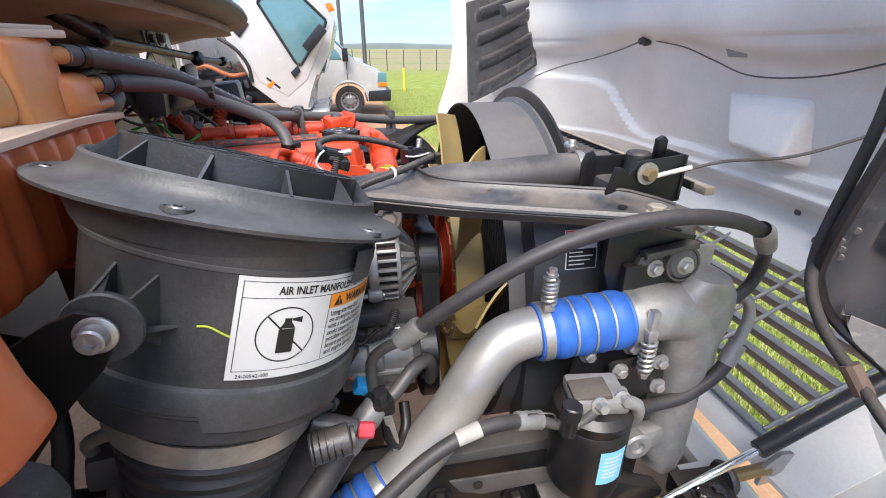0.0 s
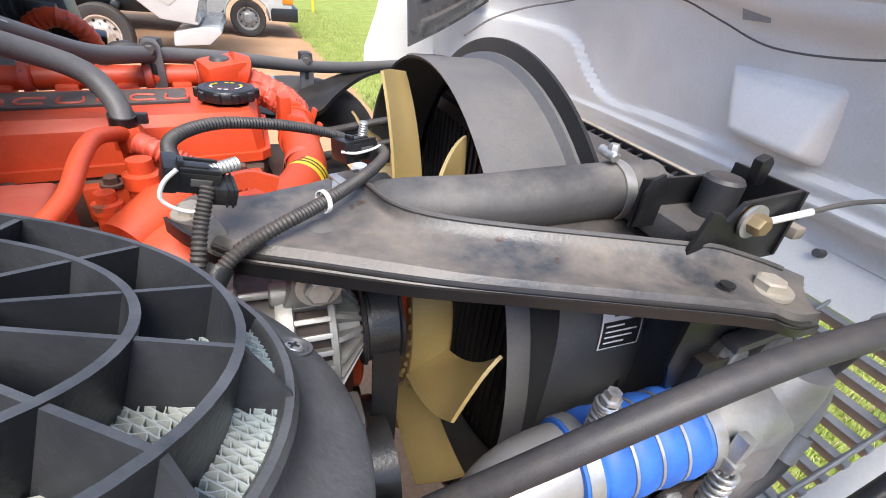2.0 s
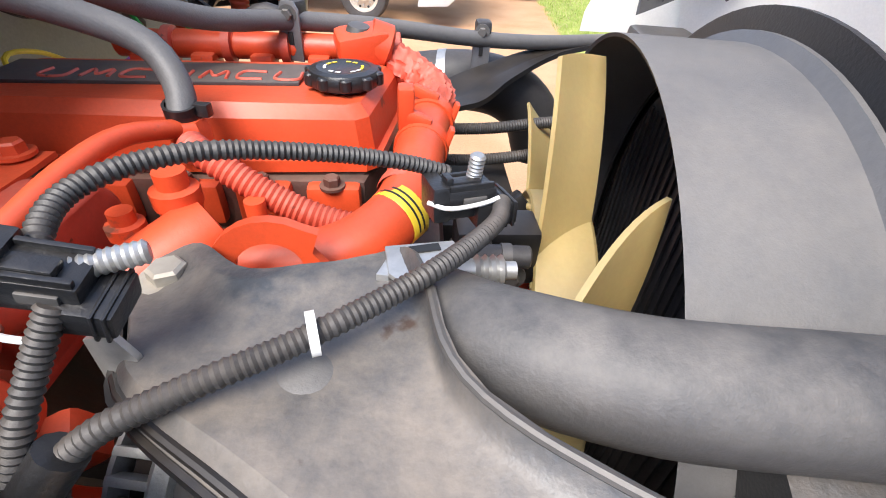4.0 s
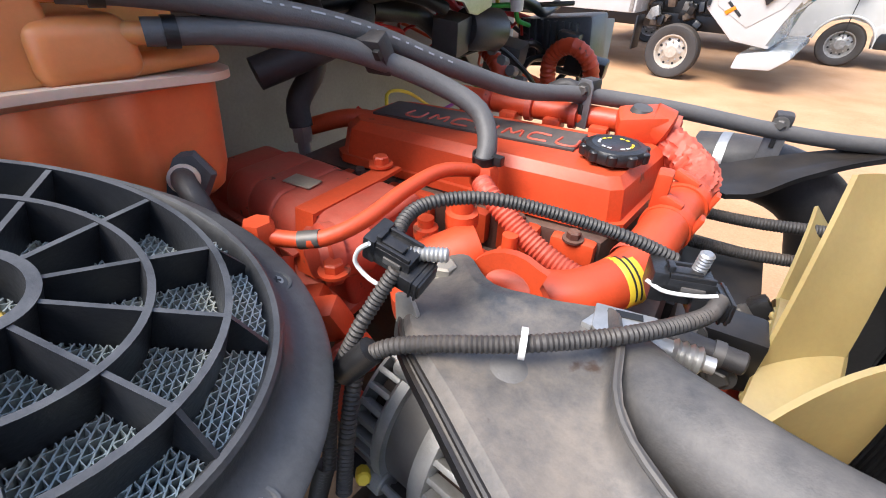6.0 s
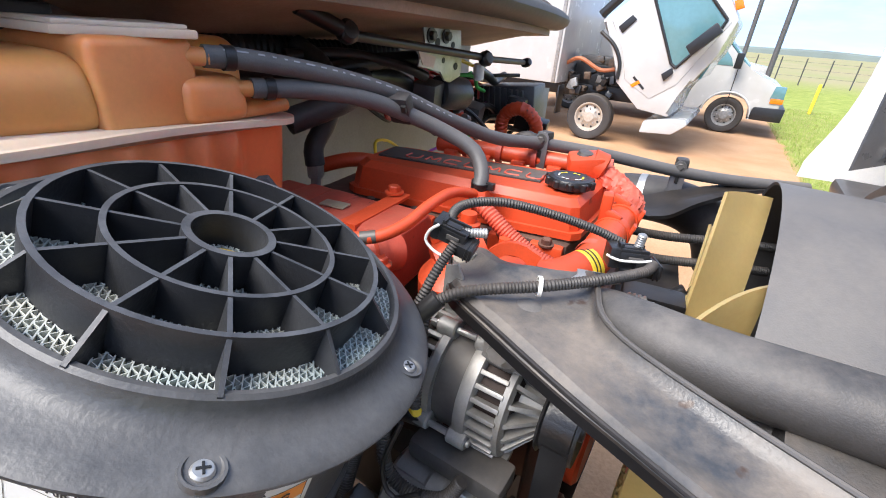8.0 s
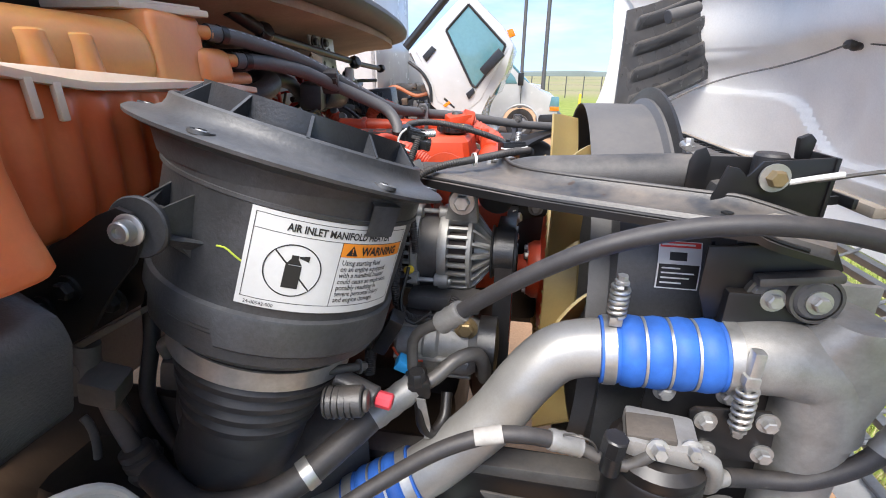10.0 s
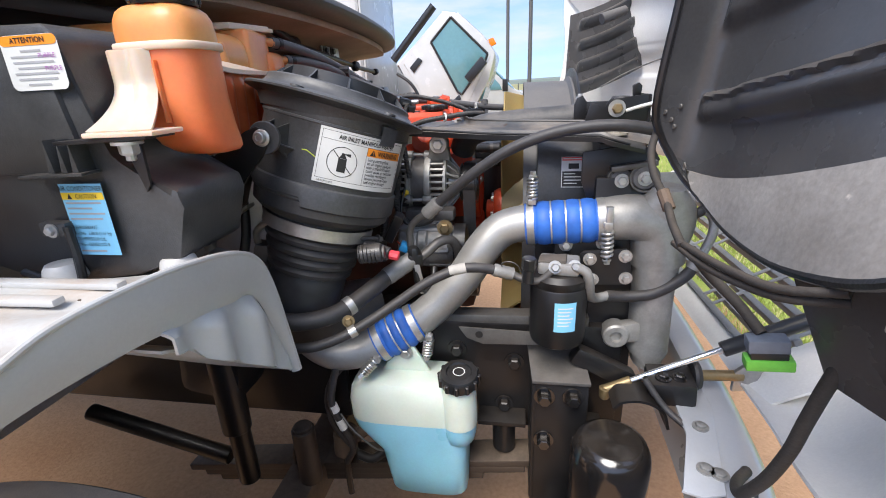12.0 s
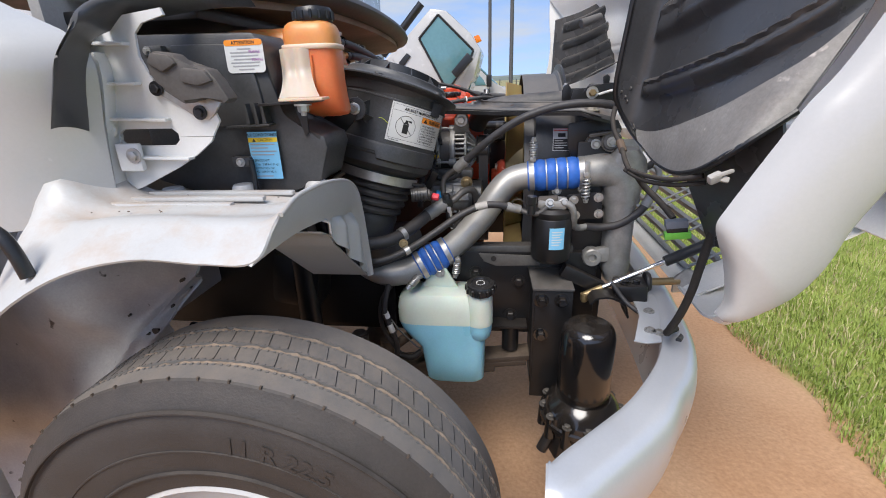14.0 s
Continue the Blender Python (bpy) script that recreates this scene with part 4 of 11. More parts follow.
    t = 0.0007
    e = 0.0045
    x0, x1, y0, y1 = -W + e, W - e, -H + e + 0.004, H - e
    for a0, b0, a1, b1 in ((x0, y0, x1, y0 + t), (x0, y1 - t, x1, y1), (x0, y0, x0 + t, y1), (x1 - t, y0, x1, y1)):
        bar(a0, b0, a1, b1, INK)
    yh = y1 - 0.0165
    xm = -0.002
    bar(x0, yh, x1, yh + t, INK)
    bar(xm, y0, xm + t, yh, INK, n=2)
    words("AIR INLET MANIFOLD HEATER", 0.0112, 0.0, yh + 0.0045, sq=0.78, align="CENTER", bold=0.0003)
    bar(xm + t, yh - 0.0155, x1 - t, yh, LABEL_ORANGE)
    words("WARNING", 0.0135, xm + 0.024, yh - 0.0125, sq=0.86, lift=0.0016, bold=0.0004)
    bm = bmesh.new()
    tri = [(xm + 0.006, yh - 0.0135), (xm + 0.020, yh - 0.0135), (xm + 0.013, yh - 0.002)]
    bm.faces.new([bm.verts.new(lab(a, b, 0.0014)) for a, b in tri])
    part("alert_triangle", bm, INK, label)
    bar(xm + 0.0125, yh - 0.0095, xm + 0.0137, yh - 0.005, LABEL_ORANGE, 0.0018, 1)
    bar(xm + 0.0125, yh - 0.0120, xm + 0.0137, yh - 0.0106, LABEL_ORANGE, 0.0018, 1)
    for i, s in enumerate(("Using starting fluid", "on an engine equipped", "with a manifold heater", "could cause an explosion,", "possibly resulting in", "severe personal injury", "and engine damage.")):
        words(s, 0.0086, xm + 0.004, yh - 0.0245 - i * 0.0073, sq=0.82, bold=0.0001)
    words("24-00542-000", 0.0058, x0 + 0.004, -H + 0.0022, sq=0.9)
    # struck-out spray can
    cx, cy, rr = (x0 + xm) / 2, (y0 + yh) / 2, 0.0285
    bm = bmesh.new()
    ring_v = [[bm.verts.new(lab(cx + q * math.cos(2 * math.pi * k / 48), cy + q * math.sin(2 * math.pi * k / 48), 0.0011)) for k in range(48)] for q in (rr - 0.0013, rr)]
    for k in range(48):
        j = (k + 1) % 48
        bm.faces.new((ring_v[0][k], ring_v[1][k], ring_v[1][j], ring_v[0][j]))
    part("ban_ring", bm, INK, label)
    bar(cx - 0.008, cy - 0.019, cx + 0.008, cy + 0.006, INK, 0.0011, 4, "spray_can")
    bm = bmesh.new()
    bm.faces.new([bm.verts.new(lab(cx + a, cy + b, 0.0011)) for a, b in ((-0.008, 0.0065), (0.008, 0.0065), (0.0035, 0.013), (0.0035, 0.017), (-0.0035, 0.017), (-0.0035, 0.013))])
    part("spray_can", bm, INK, label)
    bm = bmesh.new()
    bm.faces.new([bm.verts.new(lab(cx + a, cy + b, 0.0011)) for a, b in ((0.004, 0.0145), (0.014, 0.0115), (0.014, 0.018), (0.004, 0.0165))])
    part("spray", bm, INK, label)
    bm = bmesh.new()
    dd = rr - 0.001
    s2 = math.sqrt(0.5)
    bm.faces.new([bm.verts.new(lab(cx + a, cy + b, 0.0016)) for a, b in ((-dd * s2 - 0.0014, dd * s2 - 0.0014), (-dd * s2 + 0.0014, dd * s2 + 0.0014), (dd * s2 + 0.0014, -dd * s2 + 0.0014), (dd * s2 - 0.0014, -dd * s2 - 0.0014))])
    part("ban_stroke", bm, LABEL_WHITE, label)
    bm = bmesh.new()
    bm.faces.new([bm.verts.new(lab(cx + a, cy + b, 0.0020)) for a, b in ((-dd * s2 - 0.0006, dd * s2 - 0.0006), (-dd * s2 + 0.0006, dd * s2 + 0.0006), (dd * s2 + 0.0006, -dd * s2 + 0.0006), (dd * s2 - 0.0006, -dd * s2 - 0.0006))])
    part("ban_stroke", bm, INK, label)
    # yellow paint-pen tick beside the label
    bm = bmesh.new()
    tube(bm, [on_cleaner(0.1503, -49 + k * 3.6, -0.138 - 0.0017 * k + 0.0025 * math.sin(k * 1.6)) for k in range(6)], 0.0010, 6, 0.004)
    part("paint_tick", bm, material("paint_pen", (0.55, 0.65, 0.05), 0.6, bump=0), ac, "yellow-green paint mark")
    return ac


build_air_cleaner()


# ---- cab front: cowl, firewall and latch ----
COWL = [(-0.435, 0.15), (-0.408, 0.22), (-0.375, 0.52), (-0.33, 0.80), (-0.315, 1.05), (-0.32, 1.34), (-0.345, 1.62), (-0.395, 1.88), (-0.47, 2.06), (-0.64, 2.22), (-0.95, 2.28)]


def cowl_z(y):
    return float(np.interp(y, (-0.03, 0.03, 0.08, 0.25, 0.57, 1.0, 1.9), (1.600, 1.625, 1.649, 1.675, 1.700, 1.692, 1.672)))


def cowl_edge(t):
    n = len(COWL) - 1
    return spline([(i / n, *p) for i, p in enumerate(COWL)], t)


def build_cab():
    cab = thing("truck_cab", (-1.3, 0.9, 1.0), "white truck cab front with dusty cowl, rubber seal and firewall", "truck cab")
    bm = bmesh.new()
    N = 60
    top, bot, inner = [], [], []
    for i in range(N + 1):
        x, y = cowl_edge(i / N)
        bot.append(bm.verts.new((x - 0.015, y, cowl_z(y))))
        top.append(bm.verts.new((x - 0.02, y, cowl_z(y) + 0.09)))
        inner.append(bm.verts.new((-1.6, min(2.1, max(-0.25, y)), 1.80)))
    low = [bm.verts.new((v.co.x - 0.10, v.co.y, v.co.z - 0.010 * min(1, max(0, (v.co.y - 0.6) * 5)) + 0.002)) for v in bot]
    low2 = [bm.verts.new((-0.78, min(2.05, max(-0.1, v.co.y)), 1.70 - 0.085 * min(1, max(0, (v.co.y - 0.6) * 5)))) for v in bot]
    for i in range(N):
        bm.faces.new((bot[i], bot[i + 1], top[i + 1], top[i]))
        bm.faces.new((top[i], top[i + 1], inner[i + 1], inner[i]))
        bm.faces.new((low[i], low[i + 1], bot[i + 1], bot[i]))
        bm.faces.new((low2[i], low2[i + 1], low[i + 1], low[i]))
    part("cowl", bm, COWL_UNDER, cab, "dusty pink-brown cowl underside")
    bm = bmesh.new()
    tube(bm, [(*cowl_edge(i / 30), cowl_z(cowl_edge(i / 30)[1]) + 0.045) for i in range(31)], 0.046, 14, 0.03, flat=0.62)
    part("cowl_seal", bm, COWL_EDGE, cab, "dusty dark rubber seal")
    # black box fills in for the shadow gap between seal and heater box
    part("plenum", box((-0.64, 0.36, 1.655), (0.34, 0.44, 0.030), (0, 0, 0), 0.008), BLACK_PAINT, cab)
    # seal that runs down the near side of the opening: a broad rolled band
    seal_out = [(0, -0.579, -0.165, 1.445), (0.2, -0.550, -0.165, 1.514), (0.35, -0.533, -0.16, 1.557), (0.5, -0.508, -0.14, 1.600), (0.62, -0.528, -0.095, 1.628), (0.75, -0.530, -0.045, 1.652), (0.87, -0.52, 0.06, 1.690), (1.0, -0.47, 0.22, 1.720)]
    seal_in = [(0, -0.615, -0.05, 1.426), (0.2, -0.594, -0.05, 1.514), (0.35, -0.577, -0.05, 1.563), (0.5, -0.566, -0.04, 1.595), (0.62, -0.545, 0.02, 1.622), (0.75, -0.500, 0.06, 1.638), (0.87, -0.430, 0.14, 1.660), (1.0, -0.394, 0.25, 1.675)]

    def band(u, v):
        a, b = Vector(spline(seal_out, u)), Vector(spline(seal_in, u))
        bulge = Vector((0.55, -0.75, 0.35)) * (0.026 * math.sin(math.pi * v) ** 0.7)
        return a.lerp(b, v) + bulge
    part("side_seal", sheet(band, 48, 14, 0.004), BLACK_PLASTIC, cab, "broad black rubber seal")
    # firewall
    part("firewall", box((-0.80, 1.07, 1.30), (0.03, 1.96, 0.86), bevel=0.01), material("firewall_paint", (0.34, 0.33, 0.32), 0.5, dust=0.4, scale=6), cab)
    # white side panel of the cab, its front edge under the seal
    def front_x(z):
        return float(spline([(1.0, -0.60), (1.30, -0.575), (1.44, -0.555), (1.53, -0.535), (1.57, -0.54), (1.60, -0.575), (1.64, -0.66), (1.70, -0.76), (1.80, -0.85), (2.1, -1.0)], z)[0])

    def side(u, v):
        z = 1.26 + 0.84 * v
        b = 0.135 * (1 - math.exp(-u * 14))
        return (front_x(z) - 0.035 - 1.1 * u, -0.040 - b - 0.10 * u - 0.012 * math.sin(v * 3), z)
    part("side_panel", sheet(side, 24, 44, 0.006), WHITE_PAINT, cab)

    def jamb(u, v):
        z = 1.26 + 0.31 * v
        return (front_x(z) - 0.035 - 0.01 * u * u, -0.040 + 0.05 * u, z)
    part("door_pillar", sheet(jamb, 8, 16, 0.006), WHITE_LIFTED, cab)
    # unseen cab boxes behind the wheel, added to block daylight under the truck
    part("cab_floor", box((-2.0, 1.09, 0.98), (2.3, 1.92, 0.10), bevel=0.02), BLACK_PAINT, cab)
    part("lower_side_panel", box((-1.52, -0.27, 0.95), (1.16, 0.05, 0.72), (0, 0, 4), bevel=0.02), WHITE_PAINT, cab)
    part("step_panel", box((-2.5, -0.16, 0.70), (1.7, 0.06, 0.55), bevel=0.02), WHITE_PAINT, cab)
    return cab


build_cab()


def build_latch():
    """The white cast bracket with the black rubber hood latch."""
    br = thing("hood_latch_bracket", (-0.50, 0.0, 1.27), "white painted bracket with slot and black rubber hood latch", "bracket")
    out = [(-0.650, 1.30), (-0.660, 1.36), (-0.655, 1.43), (-0.640, 1.50), (-0.622, 1.572), (-0.600, 1.600), (-0.545, 1.630), (-0.440, 1.640), (-0.436, 1.628), (-0.486, 1.617), (-0.505, 1.600), (-0.508, 1.562), (-0.492, 1.52),
           (-0.43, 1.47), (-0.372, 1.458), (-0.366, 1.440), (-0.392, 1.402), (-0.430, 1.376), (-0.475, 1.352), (-0.575, 1.309), (-0.630, 1.292)]
    bm = bmesh.new()
    place = lambda a, b, d: (a, -0.012 + d - (a + 0.5) * 0.05, b)
    # plate with a long slot, made of two halves round it
    slot = [(-0.585, 1.395), (-0.474, 1.395), (-0.462, 1.405), (-0.462, 1.418), (-0.474, 1.428), (-0.585, 1.428), (-0.597, 1.418), (-0.597, 1.405)]
    n = len(out)
    upper = out[3:16] + [(-0.386, 1.412), (-0.462, 1.412), slot[3], slot[4], slot[5], slot[6], (-0.597, 1.412), (-0.657, 1.412)]
    lower = [(-0.657, 1.4115), (-0.597, 1.4115), slot[7], slot[0], slot[1], slot[2], (-0.462, 1.4115), (-0.3865, 1.4110)] + out[16:] + out[:2]
    for poly in (upper, lower):
        prism(poly, place, 0.006, 0, bm)
    part("plate", bm, WHITE_LIFTED, br)
    for z, x0, x1 in ((1.515, -0.628, -0.515), (1.448, -0.640, -0.470), (1.372, -0.575, -0.440), (1.585, -0.605, -0.520)):
        part("rib", box(((x0 + x1) / 2, -0.020, z), (x1 - x0, 0.022, 0.006), (0, 2, 0), 0.002), WHITE_LIFTED, br)
    part("flange", sheet(lambda u, v: (float(spline([(0, -0.650), (0.25, -0.660), (0.5, -0.650), (0.75, -0.632), (0.9, -0.615), (1.0, -0.575)], v)[0]), -0.045 + 0.045 * u, 1.30 + 0.31 * v), 4, 24, 0.006), WHITE_LIFTED, br)
    for x, z in ((-0.599, 1.540), (-0.603, 1.476), (-0.600, 1.428)):
        bm = bmesh.new()
        bolt(bm, (x, -0.022, z), (0, -1, 0), 0.008, 0.007)
        part("bolt", bm, WHITE_LIFTED, br)
    part("lower_plate", box((-0.565, -0.03, 1.375), (0.05, 0.012, 0.055), (0, 0, 0), 0.003), WHITE_LIFTED, br)
    bm = bmesh.new()
    bolt(bm, (-0.552, -0.037, 1.379), (0, -1, 0), 0.009, 0.006)
    part("bolt", bm, STEEL, br)
    # latch
    out2 = [(-0.458, 1.525), (-0.454, 1.548), (-0.441, 1.566), (-0.404, 1.560), (-0.388, 1.540), (-0.343, 1.533), (-0.330, 1.512), (-0.311, 1.481), (-0.324, 1.472), (-0.358, 1.491), (-0.401, 1.474), (-0.435, 1.498), (-0.442, 1.520)]
    part("latch_handle", prism(out2, lambda a, b, d: (a, -0.062 + d, b), 0.036, 0.006), LATCH_RUBBER, br, "dusty black moulded rubber latch")
    for pts in ([(-0.452, 1.546), (-0.440, 1.563), (-0.407, 1.557), (-0.396, 1.543), (-0.425, 1.530)], [(-0.388, 1.536), (-0.345, 1.530), (-0.334, 1.512), (-0.362, 1.505), (-0.395, 1.512)]):
        part("latch_step", prism(pts, lambda a, b, d: (a, -0.069 + d, b), 0.012, 0.004), LATCH_RUBBER, br)
    part("latch_plate", prism([(-0.480, 1.525), (-0.490, 1.505), (-0.475, 1.492), (-0.440, 1.470), (-0.408, 1.447), (-0.385, 1.443), (-0.372, 1.452), (-0.354, 1.474), (-0.385, 1.488), (-0.440, 1.520)], lambda a, b, d: (a, -0.022 + d, b), 0.006, 0.002), STEEL, br)
    for x, z in ((-0.478, 1.503), (-0.399, 1.457)):
        bm = bmesh.new()
        bolt(bm, (x, -0.024, z), (0, -1, 0), 0.008, 0.006)
        part("bolt", bm, BLACK_SATIN, br)
    return br


build_latch()


def build_hvac():
    hv = thing("heater_box", (-0.45, 0.15, 1.25), "black plastic heater housing with two stickers on the firewall", "heater box")
    body = [(-0.625, 1.300), (-0.615, 1.590), (-0.60, 1.612), (-0.335, 1.606), (-0.318, 1.59), (-0.300, 1.44), (-0.285, 1.425), (-0.205, 1.395), (-0.200, 1.37), (-0.225, 1.295), (-0.30, 1.268), (-0.46, 1.248)]
    part("housing", prism(body, lambda a, b, d: (a, 0.098 + d, b), 0.15, 0.012), BLACK_PLASTIC, hv)
    part("upper_step", prism([(-0.52, 1.50), (-0.515, 1.588), (-0.345, 1.584), (-0.325, 1.44), (-0.34, 1.42), (-0.50, 1.42)], lambda a, b, d: (a, 0.090 + d, b), 0.02, 0.005), BLACK_PLASTIC, hv)
    for x in (-0.365, -0.345, -0.328):
        part("rib", prism([(x, 1.425), (x + 0.010, 1.425), (x + 0.006, 1.468)], lambda a, b, d: (a, 0.072 + d, b), 0.03, 0.001), BLACK_PLASTIC, hv)
    part("ledge", box((-0.36, 0.082, 1.422), (0.10, 0.03, 0.004), (0, -2, 0), 0.001), BLACK_PLASTIC, hv)
    part("lug", box((-0.395, 0.085, 1.345), (0.045, 0.02, 0.022), bevel=0.005), BLACK_PLASTIC, hv)
    bm = bmesh.new()
    bolt(bm, (-0.395, 0.074, 1.345), (0, -1, 0), 0.006, 0.006)
    part("screw", bm, STEEL, hv)
    part("lug", box((-0.545, 0.085, 1.575), (0.045, 0.02, 0.024), bevel=0.005), BLACK_PLASTIC, hv)
    bm = bmesh.new()
    bolt(bm, (-0.555, 0.074, 1.577), (0, -1, 0), 0.005, 0.005)
    part("screw", bm, STEEL, hv)
    bm = bmesh.new()
    tube(bm, [(-0.47, 0.075, 1.28), (-0.38, 0.070, 1.26), (-0.37, 0.075, 1.29), (-0.372, 0.078, 1.35)], 0.006, 8)
    part("drain_tube", bm, BLACK_SATIN, hv)
    # attention sticker
    y = 0.0885
    pl = lambda a, b: (a, y + (b - 1.56) * 0.02, b)
    def rounded(a0, b0, a1, b1, r, lift):
        bm = bmesh.new()
        vs = []
        for cx, cz, s0 in ((a1 - r, b1 - r, 0), (a0 + r, b1 - r, 90), (a0 + r, b0 + r, 180), (a1 - r, b0 + r, 270)):
            for k in range(7):
                t = radians(s0 + 15 * k)
                q = pl(cx + r * math.cos(t), cz + r * math.sin(t))
                vs.append(bm.verts.new((q[0], q[1] - lift, q[2])))
        bm.faces.new(vs)
        return bm
    st = part("attention_sticker", rounded(-0.392, 1.528, -0.308, 1.592, 0.009, 0.0), LABEL_WHITE, hv, "white sticker with an orange head")
    def patch(nm, a0, b0, a1, b1, mat, lift, par):
        part(nm, flat_patch(lambda a, b: (pl(a, b)[0], pl(a, b)[1] - lift, b), a0, b0, a1, b1, 2), mat, par)
    part("head_bar", rounded(-0.3915, 1.580, -0.3085, 1.5915, 0.0055, 0.0006), LABEL_ORANGE, st)
    part("lettering", text_mesh("ATTENTION", 0.0090, lambda a, b: (-0.350 + a, pl(0, 1.585)[1] - 0.0012, 1.5828 + b), "CENTER", bold=0.0002), INK, st)
    for i, w in enumerate((0.030, 0.062, 0.060, 0.050, 0.064, 0.058, 0.034)):
        patch("print_bar", -0.350 - w / 2, 1.5725 - i * 0.0065, -0.350 + w / 2, 1.5750 - i * 0.0065, INK_GREY, 0.0006, st)
    part("lettering", text_mesh("PURPLE", 0.0075, lambda a, b: (-0.340 + a, pl(0, 1.567)[1] - 0.0012, 1.5655 + b), "LEFT"), PURPLE, st)
    part("lettering", text_mesh("PURPLE", 0.0075, lambda a, b: (-0.335 + a, pl(0, 1.552)[1] - 0.0012, 1.5505 + b), "LEFT"), PURPLE, st)
    # air conditioner sticker
    y2 = 0.0905
    pl2 = lambda a, b: (a, y2, b)
    st2 = part("conditioner_sticker", flat_patch(lambda a, b: (a, y2 - 0.003, b), -0.376, 1.305, -0.308, 1.408, 2), LABEL_BLUE, hv, "light blue sticker with a yellow bar")
    def patch2(nm, a0, b0, a1, b1, mat, lift=0.0036):
        part(nm, flat_patch(lambda a, b: (a, y2 - lift, b), a0, b0, a1, b1, 2), mat, st2)
    patch2("yellow_bar", -0.3755, 1.386, -0.3085, 1.396, LABEL_YELLOW)
    def w2(t, s, a, b, al="LEFT", mat=INK):
        part("lettering", text_mesh(t, s, lambda p, q: (a + p, y2 - 0.0042, b + q), al, squeeze=0.85), mat, st2)
    w2("AIR CONDITIONER", 0.0095, -0.342, 1.3985, "CENTER")
    w2("CAUTION", 0.0088, -0.336, 1.3878, "CENTER")
    bm = bmesh.new()
    bm.faces.new([bm.verts.new((a, y2 - 0.0044, b)) for a, b in ((-0.366, 1.3872), (-0.358, 1.3872), (-0.362, 1.3945))])
    part("alert_triangle", bm, INK, st2)
    for i, w in enumerate((0.056, 0.040, 0.058, 0.052)):
        patch2("print_bar", -0.372, 1.380 - i * 0.0075, -0.372 + w, 1.3825 - i * 0.0075, INK_GREY)
    w2("REFRIGERANT:", 0.0072, -0.372, 1.344)
    w2("R-134a   2.88 lb (1.31 kg)", 0.0068, -0.372, 1.3355)
    w2("COMPRESSOR OIL:", 0.0068, -0.372, 1.327)
    w2("PAG - DENSO ND-8", 0.0068, -0.372, 1.319)
    patch2("print_bar", -0.372, 1.310, -0.330, 1.3125, INK_GREY)
    return hv


build_hvac()


